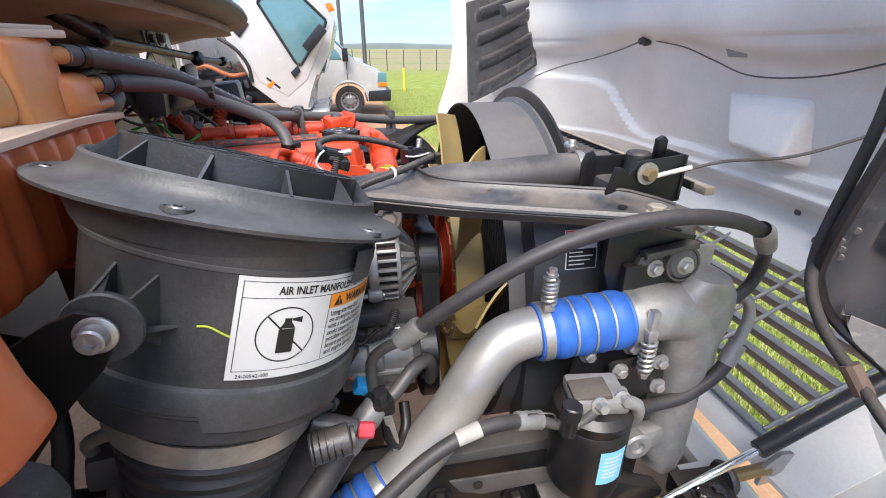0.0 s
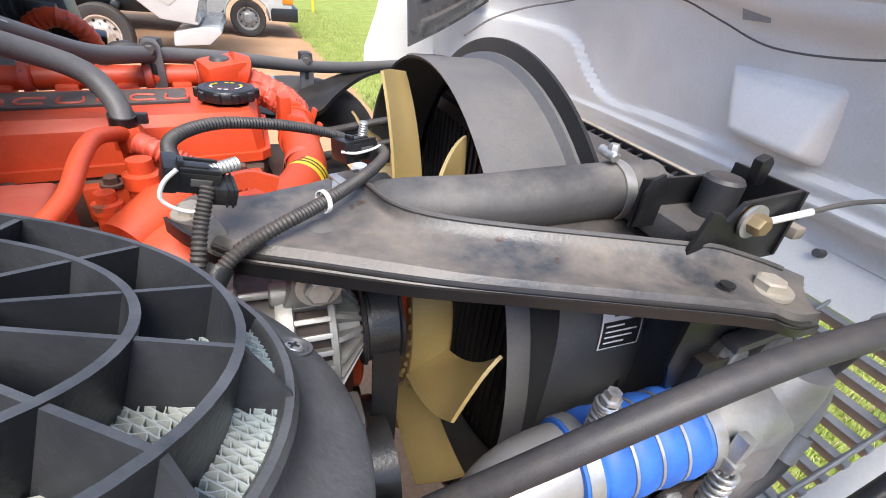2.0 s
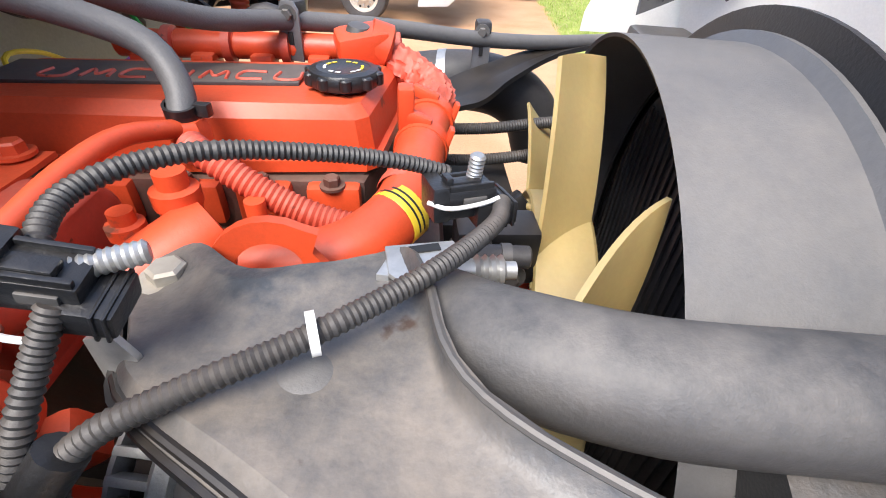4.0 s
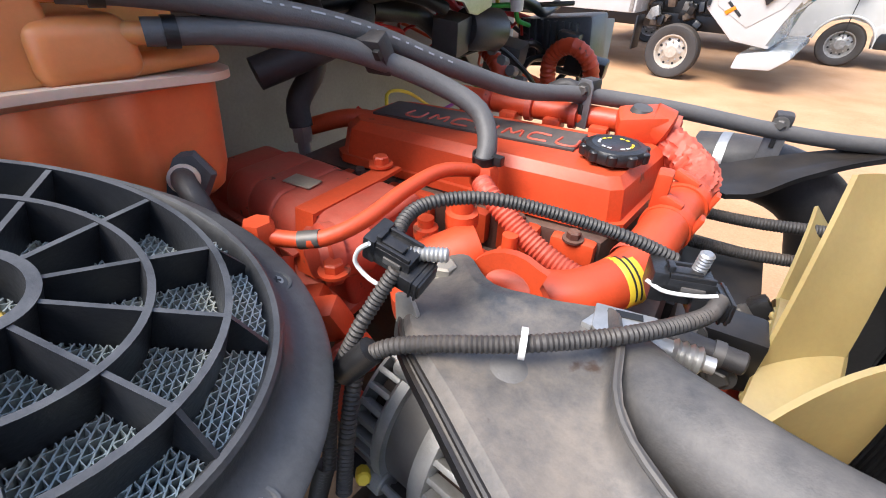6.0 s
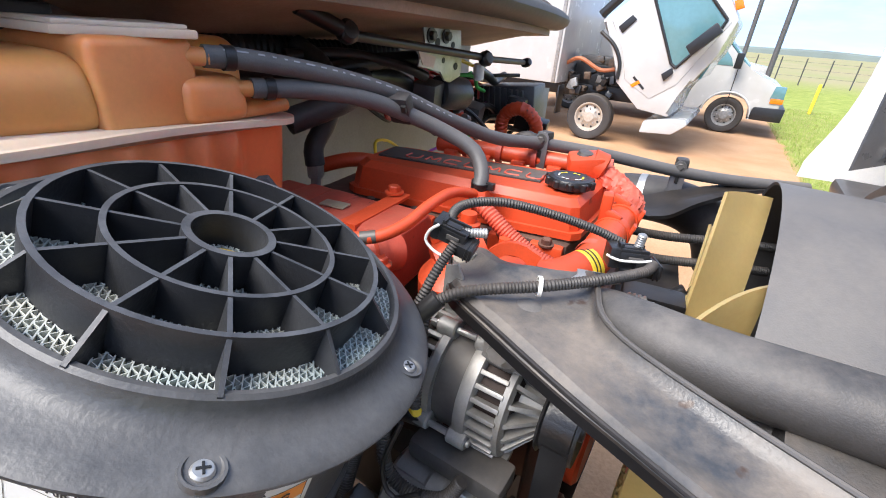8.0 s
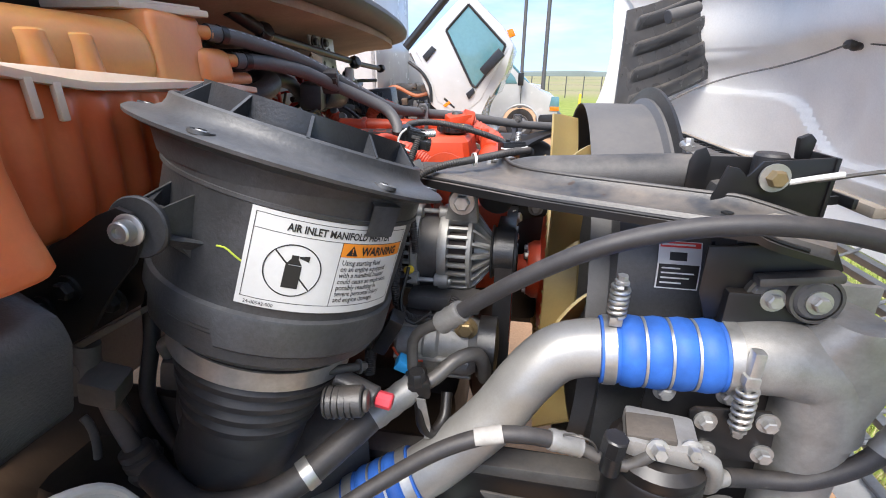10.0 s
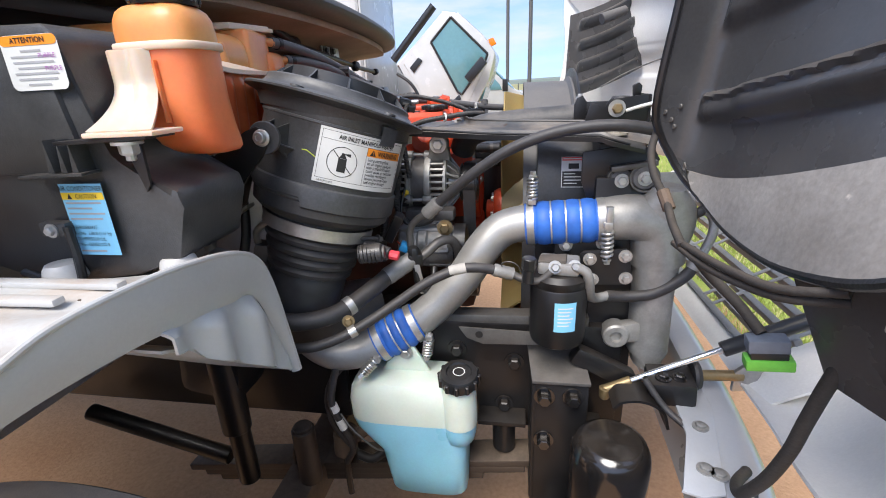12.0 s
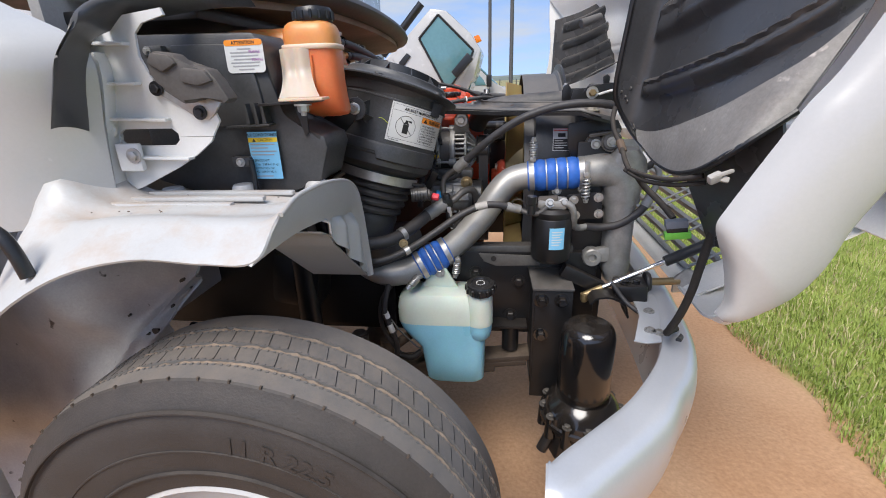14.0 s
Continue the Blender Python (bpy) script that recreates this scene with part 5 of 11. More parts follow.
# ---- coolant tank ----
def build_coolant_tank():
    tk = thing("coolant_tank", (-0.36, 0.45, 1.42), "translucent amber coolant tank with orange coolant and black cap", "coolant tank")

    def rings_to(rings, mat, name, bev=0.0, label=""):
        bm = bmesh.new()
        R = [[bm.verts.new(p) for p in ring] for ring in rings]
        n = len(R[0])
        for p, q in zip(R, R[1:]):
            for k in range(n):
                bm.faces.new((p[k], p[(k + 1) % n], q[(k + 1) % n], q[k]))
        bm.faces.new(R[0][::-1])
        bm.faces.new(R[-1])
        return part(name, bm, mat, tk, label, sharp=60)
    # filler bottle at the near end: a rounded jar with a moulded seam
    cx, cy = -0.243, 0.197

    def jar(rows, e=0.62):
        out = []
        for z, s, dx, dy in rows:
            ring = []
            for k in range(48):
                a = 2 * math.pi * k / 48
                ca, sa = math.cos(a), math.sin(a)
                ring.append((cx + dx + 0.060 * s * abs(ca) ** e * (1 if ca > 0 else -1), cy + dy + 0.050 * s * abs(sa) ** e * (1 if sa > 0 else -1), z))
            out.append(ring)
        return out
    rings_to(jar([(1.430, 0.45, 0.018, 0.02), (1.432, 0.62, 0.018, 0.02), (1.438, 0.76, 0.016, 0.016), (1.448, 0.86, 0.012, 0.010), (1.470, 0.93, 0.006, 0.004), (1.51, 0.965, 0.002, 0), (1.574, 0.985, 0, 0)]), COOLANT, "filler_lower")
    rings_to(jar([(1.582, 0.985, 0, 0), (1.598, 0.985, 0, 0), (1.612, 0.95, 0, 0), (1.622, 0.87, 0, 0), (1.628, 0.74, 0, 0), (1.631, 0.56, 0, 0)]), TANK_CLEAR, "filler_upper")
    rings_to(jar([(1.5725, 1.05, 0, 0), (1.574, 1.075, 0, 0), (1.5815, 1.075, 0, 0), (1.583, 1.05, 0, 0)]), TANK_SEAM, "seam_flange")
    for dx in (-0.030, 0.012):
        bm = bmesh.new()
        tube(bm, [(cx + dx, cy - 0.0495, 1.560), (cx + dx, cy - 0.050, 1.53), (cx + dx * 0.9, cy - 0.048, 1.48)], 0.006, 10, 0.01, flat=0.5)
        part("jar_flute", bm, COOLANT, tk)
    # milky skirt that sweeps out to the mounting foot
    def skirt(u, v):
        s = max(0.0, (v - 0.35) / 0.65) ** 2.2
        top = Vector((-0.300 + 0.062 * u, 0.147 - 0.006 * math.sin(u * 3.1), 1.574))
        foot = Vector((-0.275 + 0.082 * u, 0.056 + 0.010 * u, 1.474))
        p = top.lerp(foot, s)
        return (p.x, p.y + 0.004 * math.cos(u * 12), 1.574 - 0.100 * v)
    part("skirt", sheet(skirt, 16, 24, 0.004), TANK_MILKY, tk, "milky clear plastic skirt", sharp=60)
    part("foot_plate", box((-0.232, 0.085, 1.473), (0.090, 0.062, 0.006), (0, 0, 6), 0.002), TANK_MILKY, tk)
    part("cap", lathe(bmesh.new(), (cx + 0.008, cy, 1.629), (0, 0, 1), [(0, 0), (0.040, 0), (0.042, 0.004), (0.042, 0.020), (0.038, 0.027), (0.02, 0.028), (0.018, 0.031), (0, 0.031)], 32), BLACK_SATIN, tk, "black screw cap")
    for k in range(14):
        a = 2 * math.pi * k / 14
        p = Vector((cx + 0.008 + 0.042 * math.cos(a), cy + 0.042 * math.sin(a), 1.632))
        bm = bmesh.new()
        rod(bm, p, p + Vector((0, 0, 0.017)), 0.0038, seg=8)
        part("cap_grip", bm, BLACK_SATIN, tk)

    # long body behind it, reaching across to the hoses; its moulded seam dips behind the bottle
    def seam_z(y):
        return float(spline([(0.20, 1.577), (0.30, 1.576), (0.36, 1.566), (0.42, 1.558), (0.62, 1.555), (0.79, 1.542)], y)[0])

    def side_x(y):
        return float(spline([(0.24, -0.292), (0.36, -0.305), (0.50, -0.318), (0.62, -0.330), (0.70, -0.338), (0.76, -0.348)], y)[0])

    def plan(inset, flute=0.0, y0=0.245, y1=0.790):
        pts = []
        for k in range(91):
            y = y0 + inset + (y1 - 0.045 - y0 - inset) * k / 90
            pts.append((side_x(y) - inset + flute * (0.5 + 0.5 * math.cos(2 * math.pi * (y - 0.30) / 0.042)) * (0.28 < y < 0.70), y))
        r = 0.045
        for k in range(1, 9):
            a = radians(90 * k / 8)
            pts.append((side_x(y1 - r) - inset - r + r * math.cos(a), y1 - r + (r - inset) * math.sin(a)))
        return pts + [(-0.52 + inset, y1 - inset), (-0.52 + inset, y0 + inset)]

    def slab(rows, mat, name, **kw):
        return rings_to([[(x, y, seam_z(y) + dz if rel else dz) for x, y in plan(inset, fl, **kw)] for dz, inset, fl, rel in rows], mat, name)
    slab([(1.405, 0.040, 0.0, 0), (1.407, 0.024, 0.002, 0), (1.416, 0.014, 0.006, 0), (1.440, 0.008, 0.010, 0), (-0.050, 0.004, 0.010, 1), (-0.018, 0.002, 0.008, 1), (-0.005, 0.001, 0.0, 1)], COOLANT, "lower_tank")
    slab([(-0.006, -0.008, 0, 1), (-0.005, -0.012, 0, 1), (0.003, -0.012, 0, 1), (0.004, -0.008, 0, 1)], TANK_SEAM, "long_seam")
    # stepped upper half
    def hump(name, x0, x1, y0, y1, z1, mat, bev, turn=0.0, top=0.96):
        bx = box(((x0 + x1) / 2, (y0 + y1) / 2, (1.552 + z1) / 2), (x1 - x0, y1 - y0, z1 - 1.552), (0, 0, turn), 0, top)
        bmesh.ops.bevel(bx, geom=list(bx.edges), offset=bev, segments=5, affect="EDGES", profile=0.5, clamp_overlap=True)
        return part(name, bx, mat, tk, sharp=70)
    hump("upper_dome", -0.52, -0.322, 0.255, 0.560, 1.632, TANK_CLEAR, 0.032, 3)
    for y in (0.33, 0.385, 0.44):
        bm = bmesh.new()
        rod(bm, (side_x(y) - 0.020, y, 1.560), (side_x(y) - 0.024, y, 1.608), 0.020, 0.017, 16)
        part("dome_flute", bm, TANK_CLEAR, tk)
    hump("upper_block", -0.50, -0.333, 0.536, 0.646, 1.646, COOLANT_THIN, 0.010, 6, 0.99)
    hump("upper_step", -0.50, -0.328, 0.62, 0.706, 1.606, COOLANT_THIN, 0.016, 5)
    hump("low_step", -0.50, -0.343, 0.67, 0.782, 1.572, COOLANT_THIN, 0.012, 8)
    hump("rear_lobe", -0.62, -0.46, 0.60, 0.80, 1.640, TANK_CLEAR, 0.025, 4)
    part("block_lid", prism([(-0.46, 0.520), (-0.357, 0.532), (-0.322, 0.650), (-0.44, 0.662)], lambda a, b, d: (a, b, 1.6445 + d), 0.009, 0.0025), TANK_SEAM, tk)
    part("lid_lip", prism([(-0.45, 0.526), (-0.362, 0.537), (-0.330, 0.644), (-0.435, 0.655)], lambda a, b, d: (a, b, 1.653 + d), 0.005, 0.002), TANK_SEAM, tk)
    for y in (0.345, 0.372):
        part("seam_tab", box((side_x(y) + 0.010, y, seam_z(y) - 0.020), (0.006, 0.009, 0.036), (0, 0, 6), 0.002), TANK_SEAM, tk)
    for p, q in (((-0.350, 0.640, 1.627), (-0.336, 0.668, 1.626)), ((-0.345, 0.695, 1.590), (-0.335, 0.722, 1.589))):
        bm = bmesh.new()
        rod(bm, p, q, 0.0100)
        part("hose_spout", bm, COOLANT_THIN, tk)
    # steel carrier with its bolt
    part("carrier_plate", box((-0.262, 0.085, 1.4665), (0.125, 0.055, 0.005), (0, -2, 4), 0.001), BLACK_PAINT, tk)
    part("carrier_leg", prism([(-0.262, 1.464), (-0.235, 1.464), (-0.236, 1.405), (-0.244, 1.395)], lambda a, b, d: (a, 0.092 + d, b), 0.005, 0.001), BLACK_PAINT, tk)
    bm = bmesh.new()
    bolt(bm, (-0.231, 0.069, 1.463), (0, 0, -1), 0.0105, 0.013)
    rod(bm, (-0.231, 0.069, 1.452), (-0.231, 0.069, 1.440), 0.006, seg=10)
    part("carrier_bolt", bm, STEEL, tk)
    return tk


build_coolant_tank()
part_br = prism([(-0.361, 1.372), (-0.288, 1.418), (-0.234, 1.450), (-0.212, 1.459), (-0.197, 1.454), (-0.190, 1.439), (-0.198, 1.420), (-0.209, 1.403), (-0.243, 1.373), (-0.284, 1.319), (-0.380, 1.304)], lambda a, b, d: (a, 0.3215 + d, b), 0.006, 0.002)
cb_ = part("support_bracket", part_br, BLACK_PAINT)
tagged(cb_, "black steel bracket that carries the air cleaner", "bracket")
for x, z in ((-0.330, 1.345), (-0.290, 1.372)):
    bm = bmesh.new()
    bolt(bm, (x, 0.3205, z), (0, -1, 0), 0.0085, 0.008)
    part("bracket_bolt", bm, BLACK_SATIN, cb_)


# ---- engine ----
GREASE = material("greasy_red", (0.10, 0.028, 0.018), 0.6, dust=0.4, scale=12, second=(0.045, 0.032, 0.026), bump=0.4, bump_scale=80)
def build_engine():
    en = thing("engine", (-0.25, 1.05, 0.75), "dusty red-painted diesel engine with black oil filler cap", "engine")

    # the engine stands a little askew: u runs from its rear to its front, v from the near to the far side
    def on_cover(u, v):
        near, far = Vector((-0.412 + 0.408 * u, 0.998 + 0.072 * u, 0)), Vector((-0.428 + 0.422 * u, 1.128 + 0.100 * u, 0))
        return near.lerp(far, v)

    def cover(name, rows, mat, notch=0.0, bev=0.007):
        """A lid lofted over the plan: rows of (height, growth outwards)."""
        plan = [(0.05, 0), (0.30, 0), (0.34, notch), (0.60, notch), (0.64, 0), (0.97, 0), (1, 0.06), (1, 0.93), (0.97, 1), (0.05, 1), (0, 0.9), (0, 0.12)]
        mid = on_cover(0.5, 0.5)
        bm = bmesh.new()
        rings = []
        for z, g in rows:
            ring = []
            for u, v in plan:
                p = on_cover(u, v)
                d = p - mid
                p += Vector((0.9 * g * (1 if d.x > 0 else -1) * min(1, abs(d.x) / 0.19), g * (1 if d.y > 0 else -1) * min(1, abs(d.y) / 0.06), 0))
                ring.append(bm.verts.new((p.x, p.y, z)))
            rings.append(ring)
        n = len(plan)
        for a, b in zip(rings, rings[1:]):
            for k in range(n):
                bm.faces.new((a[k], a[(k + 1) % n], b[(k + 1) % n], b[k]))
        bm.faces.new(rings[0][::-1])
        bm.faces.new(rings[-1])
        es = [e for e in bm.edges if len(e.link_faces) == 2 and e.calc_face_angle(0) > 0.3]
        bmesh.ops.bevel(bm, geom=es, offset=bev, segments=3, affect="EDGES", profile=0.55, clamp_overlap=True)
        return part(name, bm, mat, en, sharp=28)
    cover("valve_cover", [(1.378, 0.018), (1.384, 0.018), (1.420, 0.012), (1.433, 0.0)], RED_PAINT, 0.0, 0.0032)
    cover("cover_lip", [(1.366, 0.026), (1.379, 0.026)], RED_PAINT, 0.0, 0.003)
    cover("cover_gasket", [(1.360, 0.022), (1.368, 0.022)], GREASE, 0.0, 0.001)
    part("cylinder_head", prism([tuple(on_cover(u, v).xy) for u, v in ((-0.22, -0.24), (1.03, -0.22), (1.05, 1.2), (-0.22, 1.2))], lambda a, b, d: (a, b, 1.295 + d), 0.066, 0.008), GREASE, en)
    part("engine_block", prism([tuple(on_cover(u, v).xy) for u, v in ((-0.5, -0.42), (1.07, -0.35), (1.07, 1.45), (-0.5, 1.45))], lambda a, b, d: (a, b, 0.80 + d), 0.50, 0.02), GREASE, en)
    # painted ledges of the head, with their bites, below the lid
    for u0, u1 in ((0.02, 0.20), (0.24, 0.44), (0.50, 0.66), (0.70, 0.84), (0.88, 1.02)):
        a, b = on_cover(u0, -0.25), on_cover(u1, -0.25)
        m = (a + b) / 2
        bx = box((m.x, m.y, 1.336), ((b - a).length, 0.022, 0.048), (0, 0, 10), 0.006)
        part("head_ledge", bx, RED_PAINT, en)
        bm = bmesh.new()
        bolt(bm, (m.x, m.y - 0.004, 1.360), (0, 0, 1), 0.008, 0.010)
        part("ledge_bolt", bm, GREASE, en)
    # dark plate with raised script-like marks
    pl = [(-0.402, 1.036), (-0.083, 1.112), (-0.096, 1.184), (-0.418, 1.112)]
    part("name_plate", prism(pl, lambda a, b, d: (a, b, 1.4325 + d), 0.0045, 0.0012), material("plate_paint", (0.050, 0.046, 0.045), 0.5, dust=0.5, dust_color=(0.28, 0.20, 0.15), scale=30), en, "dark grey raised plate")
    for k in range(7):
        o = Vector((-0.340 + 0.040 * k, 1.077 + 0.0090 * k, 1.4375))
        ax, ay = Vector((0.965, 0.225, 0)), Vector((-0.225, 0.965, 0))
        shape = ([(-0.013, 0.014), (-0.015, -0.012), (0.010, -0.014), (0.013, 0.012)], [(-0.014, -0.013), (-0.010, 0.013), (0.0, -0.006), (0.010, 0.013), (0.014, -0.013)], [(0.013, 0.013), (-0.012, 0.014), (-0.015, -0.012), (0.012, -0.014)])[k % 3]
        bm = bmesh.new()
        tube(bm, [o + ax * p + ay * q for p, q in shape], 0.0020, 6, 0.004)
        part("raised_mark", bm, RED_DUSTY, en)
    # oil filler cap
    cx, cy, cz = -0.033, 1.124, 1.432
    cap = part("oil_cap", lathe(bmesh.new(), (cx, cy, cz), (0, 0, 1), [(0, 0), (0.028, 0), (0.030, 0.005), (0.039, 0.006), (0.0405, 0.009), (0.0405, 0.018), (0.038, 0.022), (0.030, 0.0235), (0.028, 0.0225), (0, 0.0225)], 40), BLACK_SATIN, en, "black plastic oil cap")
    for k in range(10):
        a = 2 * math.pi * k / 10
        p = Vector((cx + 0.0385 * math.cos(a), cy + 0.0385 * math.sin(a), cz + 0.007))
        bm = bmesh.new()
        rod(bm, p, p + Vector((0, 0, 0.0135)), 0.0068, seg=12)
        part("cap_lobe", bm, BLACK_SATIN, cap)
    for k in range(16):
        if k % 8 in (2, 5):
            continue
        a = 2 * math.pi * k / 16
        part("print_bar", box((cx + 0.021 * math.cos(a), cy + 0.021 * math.sin(a), cz + 0.0232), (0.0032, 0.0055, 0.0006), (0, 0, math.degrees(a)), 0), YELLOW_WIRE if k < 8 else LABEL_WHITE, cap)
    # intake manifold: ridged rear half, strap, smooth front half
    def man(u, v):
        near, far = Vector((-0.512 + 0.330 * u, 0.800 + 0.004 * u, 0)), Vector((-0.520 + 0.318 * u, 0.914 + 0.024 * u, 0))
        return near.lerp(far, v)

    def hump(name, u0, u1, z0, z1, grow, mat, bev=0.012):
        bm = bmesh.new()
        rings = []
        for z, g in ((z0, grow * 0.4), ((z0 + z1) / 2, grow), (z1 - 0.018, grow * 0.6), (z1, -0.010)):
            ring = []
            for u, v, du, dv in ((u0, 0, -0.2, -1), (u1, 0, 0.2, -1), (u1, 1, 0.2, 1), (u0, 1, -0.2, 1)):
                p = man(u, v)
                ring.append(bm.verts.new((p.x + du * max(g, 0) * 0.5, p.y + dv * g, z)))
            rings.append(ring)
        for a, b in zip(rings, rings[1:]):
            for k in range(4):
                bm.faces.new((a[k], a[(k + 1) % 4], b[(k + 1) % 4], b[k]))
        bm.faces.new(rings[0][::-1])
        bm.faces.new(rings[-1])
        bmesh.ops.bevel(bm, geom=list(bm.edges), offset=bev, segments=3, affect="EDGES", profile=0.5, clamp_overlap=True)
        return part(name, bm, mat, en, sharp=60)
    for k, (u0, u1, dz, g) in enumerate(((0.0, 0.215, -0.006, 0.010), (0.195, 0.385, 0.0, 0.013), (0.365, 0.55, 0.001, 0.013), (0.53, 0.70, 0.0, 0.012))):
        hump("manifold_ridge", u0, u1, 1.300, 1.394 + dz, g, RED_DUSTY, 0.009)
    hump("manifold_front", 0.74, 1.0, 1.296, 1.398, 0.014, RED_DUSTY, 0.020)
    part("manifold_floor", prism([tuple(man(u, v).xy) for u, v in ((0.02, -0.16), (1.0, -0.16), (1.0, 1.1), (0.02, 1.1))], lambda a, b, d: (a, b, 1.292 + d), 0.012, 0.004), RED_DUSTY, en)
    part("manifold_seam", prism([tuple(man(u, v).xy) for u, v in ((0.0, -0.19), (0.72, -0.17), (0.72, 1.1), (0.0, 1.1))], lambda a, b, d: (a, b, 1.338 + d), 0.005, 0.002), RED_DUSTY, en)
    bm = sheet(lambda u, v: tuple(Vector((-0.262 - 0.020 * v, 0.788 + 0.175 * v, 1.4005 - 0.085 * max(0, 0.07 - v) / 0.07 + 0.008 * max(0, v - 0.8))) + Vector((0.030 * (u - 0.5), 0.004 * (u - 0.5), 0))), 3, 40, 0.005)
    part("manifold_strap", bm, RED_PAINT, en)
    part("data_tag", box((-0.338, 0.850, 1.3975), (0.046, 0.026, 0.0025), (0, 0, 12), 0.001), material("tag_metal", (0.52, 0.46, 0.34), 0.4, metal=0.5, dust=0.3), en, "small metal data tag")
    for bx, by, bz in ((-0.290, 0.948, 1.405), (-0.172, 0.770, 1.375)):
        bm = bmesh.new()
        bolt(bm, (bx, by, bz), (0, 0, 1), 0.010, 0.011)
        part("manifold_bolt", bm, RED_PAINT, en)
    # side neck of the manifold
    part("neck_flange", lathe(bmesh.new(), (-0.200, 0.800, 1.372), (-0.25, -0.95, 0.15), [(0, -0.03), (0.030, -0.03), (0.030, 0.006), (0.036, 0.008), (0.036, 0.022), (0.029, 0.024), (0.024, 0.032), (0, 0.034)], 28), RED_DUSTY, en)
    # injection pipe across the manifold
    bm = bmesh.new()
    tube(bm, [(-0.213, 0.722, 1.425), (-0.193, 0.738, 1.421), (-0.165, 0.760, 1.424), (-0.150, 0.800, 1.434), (-0.152, 0.860, 1.445), (-0.152, 0.92, 1.447), (-0.139, 0.972, 1.434)], 0.0085)
    part("fuel_pipe", bm, RED_PAINT, en)
    bm = bmesh.new()
    tube(bm, [(-0.184, 0.744, 1.421), (-0.168, 0.757, 1.4235)], 0.0092, 14, 0.006)
    part("worn_sleeve", bm, GREY_STEEL, en, "paint worn off to grey metal")
    for p, r in (((-0.215, 0.721, 1.428), 0.017), ((-0.136, 0.980, 1.428), 0.018)):
        part("pipe_union", lathe(bmesh.new(), Vector(p) - Vector((0, 0, 0.014)), (0, 0, 1), [(0, -0.02), (r * 0.7, -0.02), (r * 0.7, 0), (r, 0), (r, 0.018), (r * 0.8, 0.026), (0, 0.026)], 6), RED_PAINT, en)
    # red castings between manifold and brace
    part("pump_body", lathe(bmesh.new(), (-0.095, 0.858, 1.315), (-0.15, -0.25, 1), [(0, -0.12), (0.050, -0.12), (0.056, 0.02), (0.050, 0.045), (0.030, 0.058), (0, 0.060)], 28), RED_PAINT, en)
    part("pump_neck", lathe(bmesh.new(), (-0.115, 0.872, 1.362), (0.5, 0.6, 0.25), [(0, -0.03), (0.030, -0.028), (0.032, 0.03), (0.026, 0.05), (0, 0.052)], 24), RED_PAINT, en)
    for p, r, h in (((-0.118, 0.915, 1.392), 0.017, 0.040), ((-0.060, 0.930, 1.350), 0.012, 0.055), ((-0.150, 0.888, 1.375), 0.013, 0.03)):
        part("sender", lathe(bmesh.new(), p, (0, 0, 1), [(0, -0.06), (r, -0.06), (r, 0), (r * 1.15, 0.001), (r * 1.15, h * 0.4), (r * 0.75, h * 0.45), (r * 0.75, h * 0.8), (0, h * 0.8)], 14), RED_PAINT, en)
    bm = bmesh.new()
    tube(bm, [(-0.225, 0.735, 1.385), (-0.200, 0.720, 1.345), (-0.165, 0.715, 1.305), (-0.120, 0.720, 1.265), (-0.075, 0.74, 1.235)], 0.019, 18)
    part("side_pipe", bm, RED_PAINT, en)
    for p, s in (((-0.150, 0.735, 1.345), (0.050, 0.030, 0.045)), ((-0.115, 0.745, 1.315), (0.035, 0.030, 0.040)), ((-0.190, 0.750, 1.330), (0.040, 0.035, 0.040))):
        part("side_casting", box(p, s, (12, -18, 30), 0.008), RED_PAINT, en)
        bm = bmesh.new()
        bolt(bm, Vector(p) + Vector((0.006, -0.020, 0.012)), (0.2, -0.8, 0.6), 0.009, 0.009)
        part("casting_bolt", bm, RED_DUSTY, en)
    # water outlet: elbow, two lugged clamps, braided hose up to the breather
    bm = bmesh.new()
    tube(bm, [(-0.095, 0.895, 1.352), (-0.03, 0.895, 1.356), (0.025, 0.915, 1.362), (0.060, 0.965, 1.375), (0.064, 1.03, 1.384), (0.062, 1.11, 1.390), (0.062, 1.175, 1.392)], 0.0275, 24, 0.012)
    part("coolant_elbow", bm, RED_PAINT, en)
    for y in (1.085, 1.150):
        q = Vector((0.0625, y, 1.386 + (y - 1.085) * 0.08))
        c = part("elbow_clamp", lathe(bmesh.new(), q, (0, 1, 0.08), [(0.027, -0.010), (0.0305, -0.010), (0.0315, 0), (0.0305, 0.010), (0.027, 0.010)], 28), RED_PAINT, en)
        part("clamp_screw", box(q + Vector((-0.006, 0, 0.033)), (0.034, 0.014, 0.013), (0, 20, 0), 0.004), RED_PAINT, c)
        part("clamp_tail", box(q + Vector((0.030, 0.002, 0.012)), (0.006, 0.016, 0.026), (0, 18, 8), 0.002), RED_PAINT, c)
    part("outlet_tower", box((0.044, 1.088, 1.428), (0.018, 0.022, 0.050), (6, 0, 12), 0.005), RED_PAINT, en)
    part("sleeve_label", lathe(bmesh.new(), (0.055, 0.952, 1.372), (0.50, 0.85, 0.15), [(0.0277, 0), (0.0284, 0.001), (0.0284, 0.020), (0.0277, 0.021)], 24), YELLOW_WIRE, en, "yellow tag on the pipe")
    for s in (0.006, 0.012):
        part("tag_bar", lathe(bmesh.new(), Vector((0.055, 0.952, 1.372)) + Vector((0.50, 0.85, 0.15)) * s, (0.50, 0.85, 0.15), [(0.0286, 0), (0.0287, 0), (0.0287, 0.0022), (0.0286, 0.0022)], 16, 40, 150), INK, en)
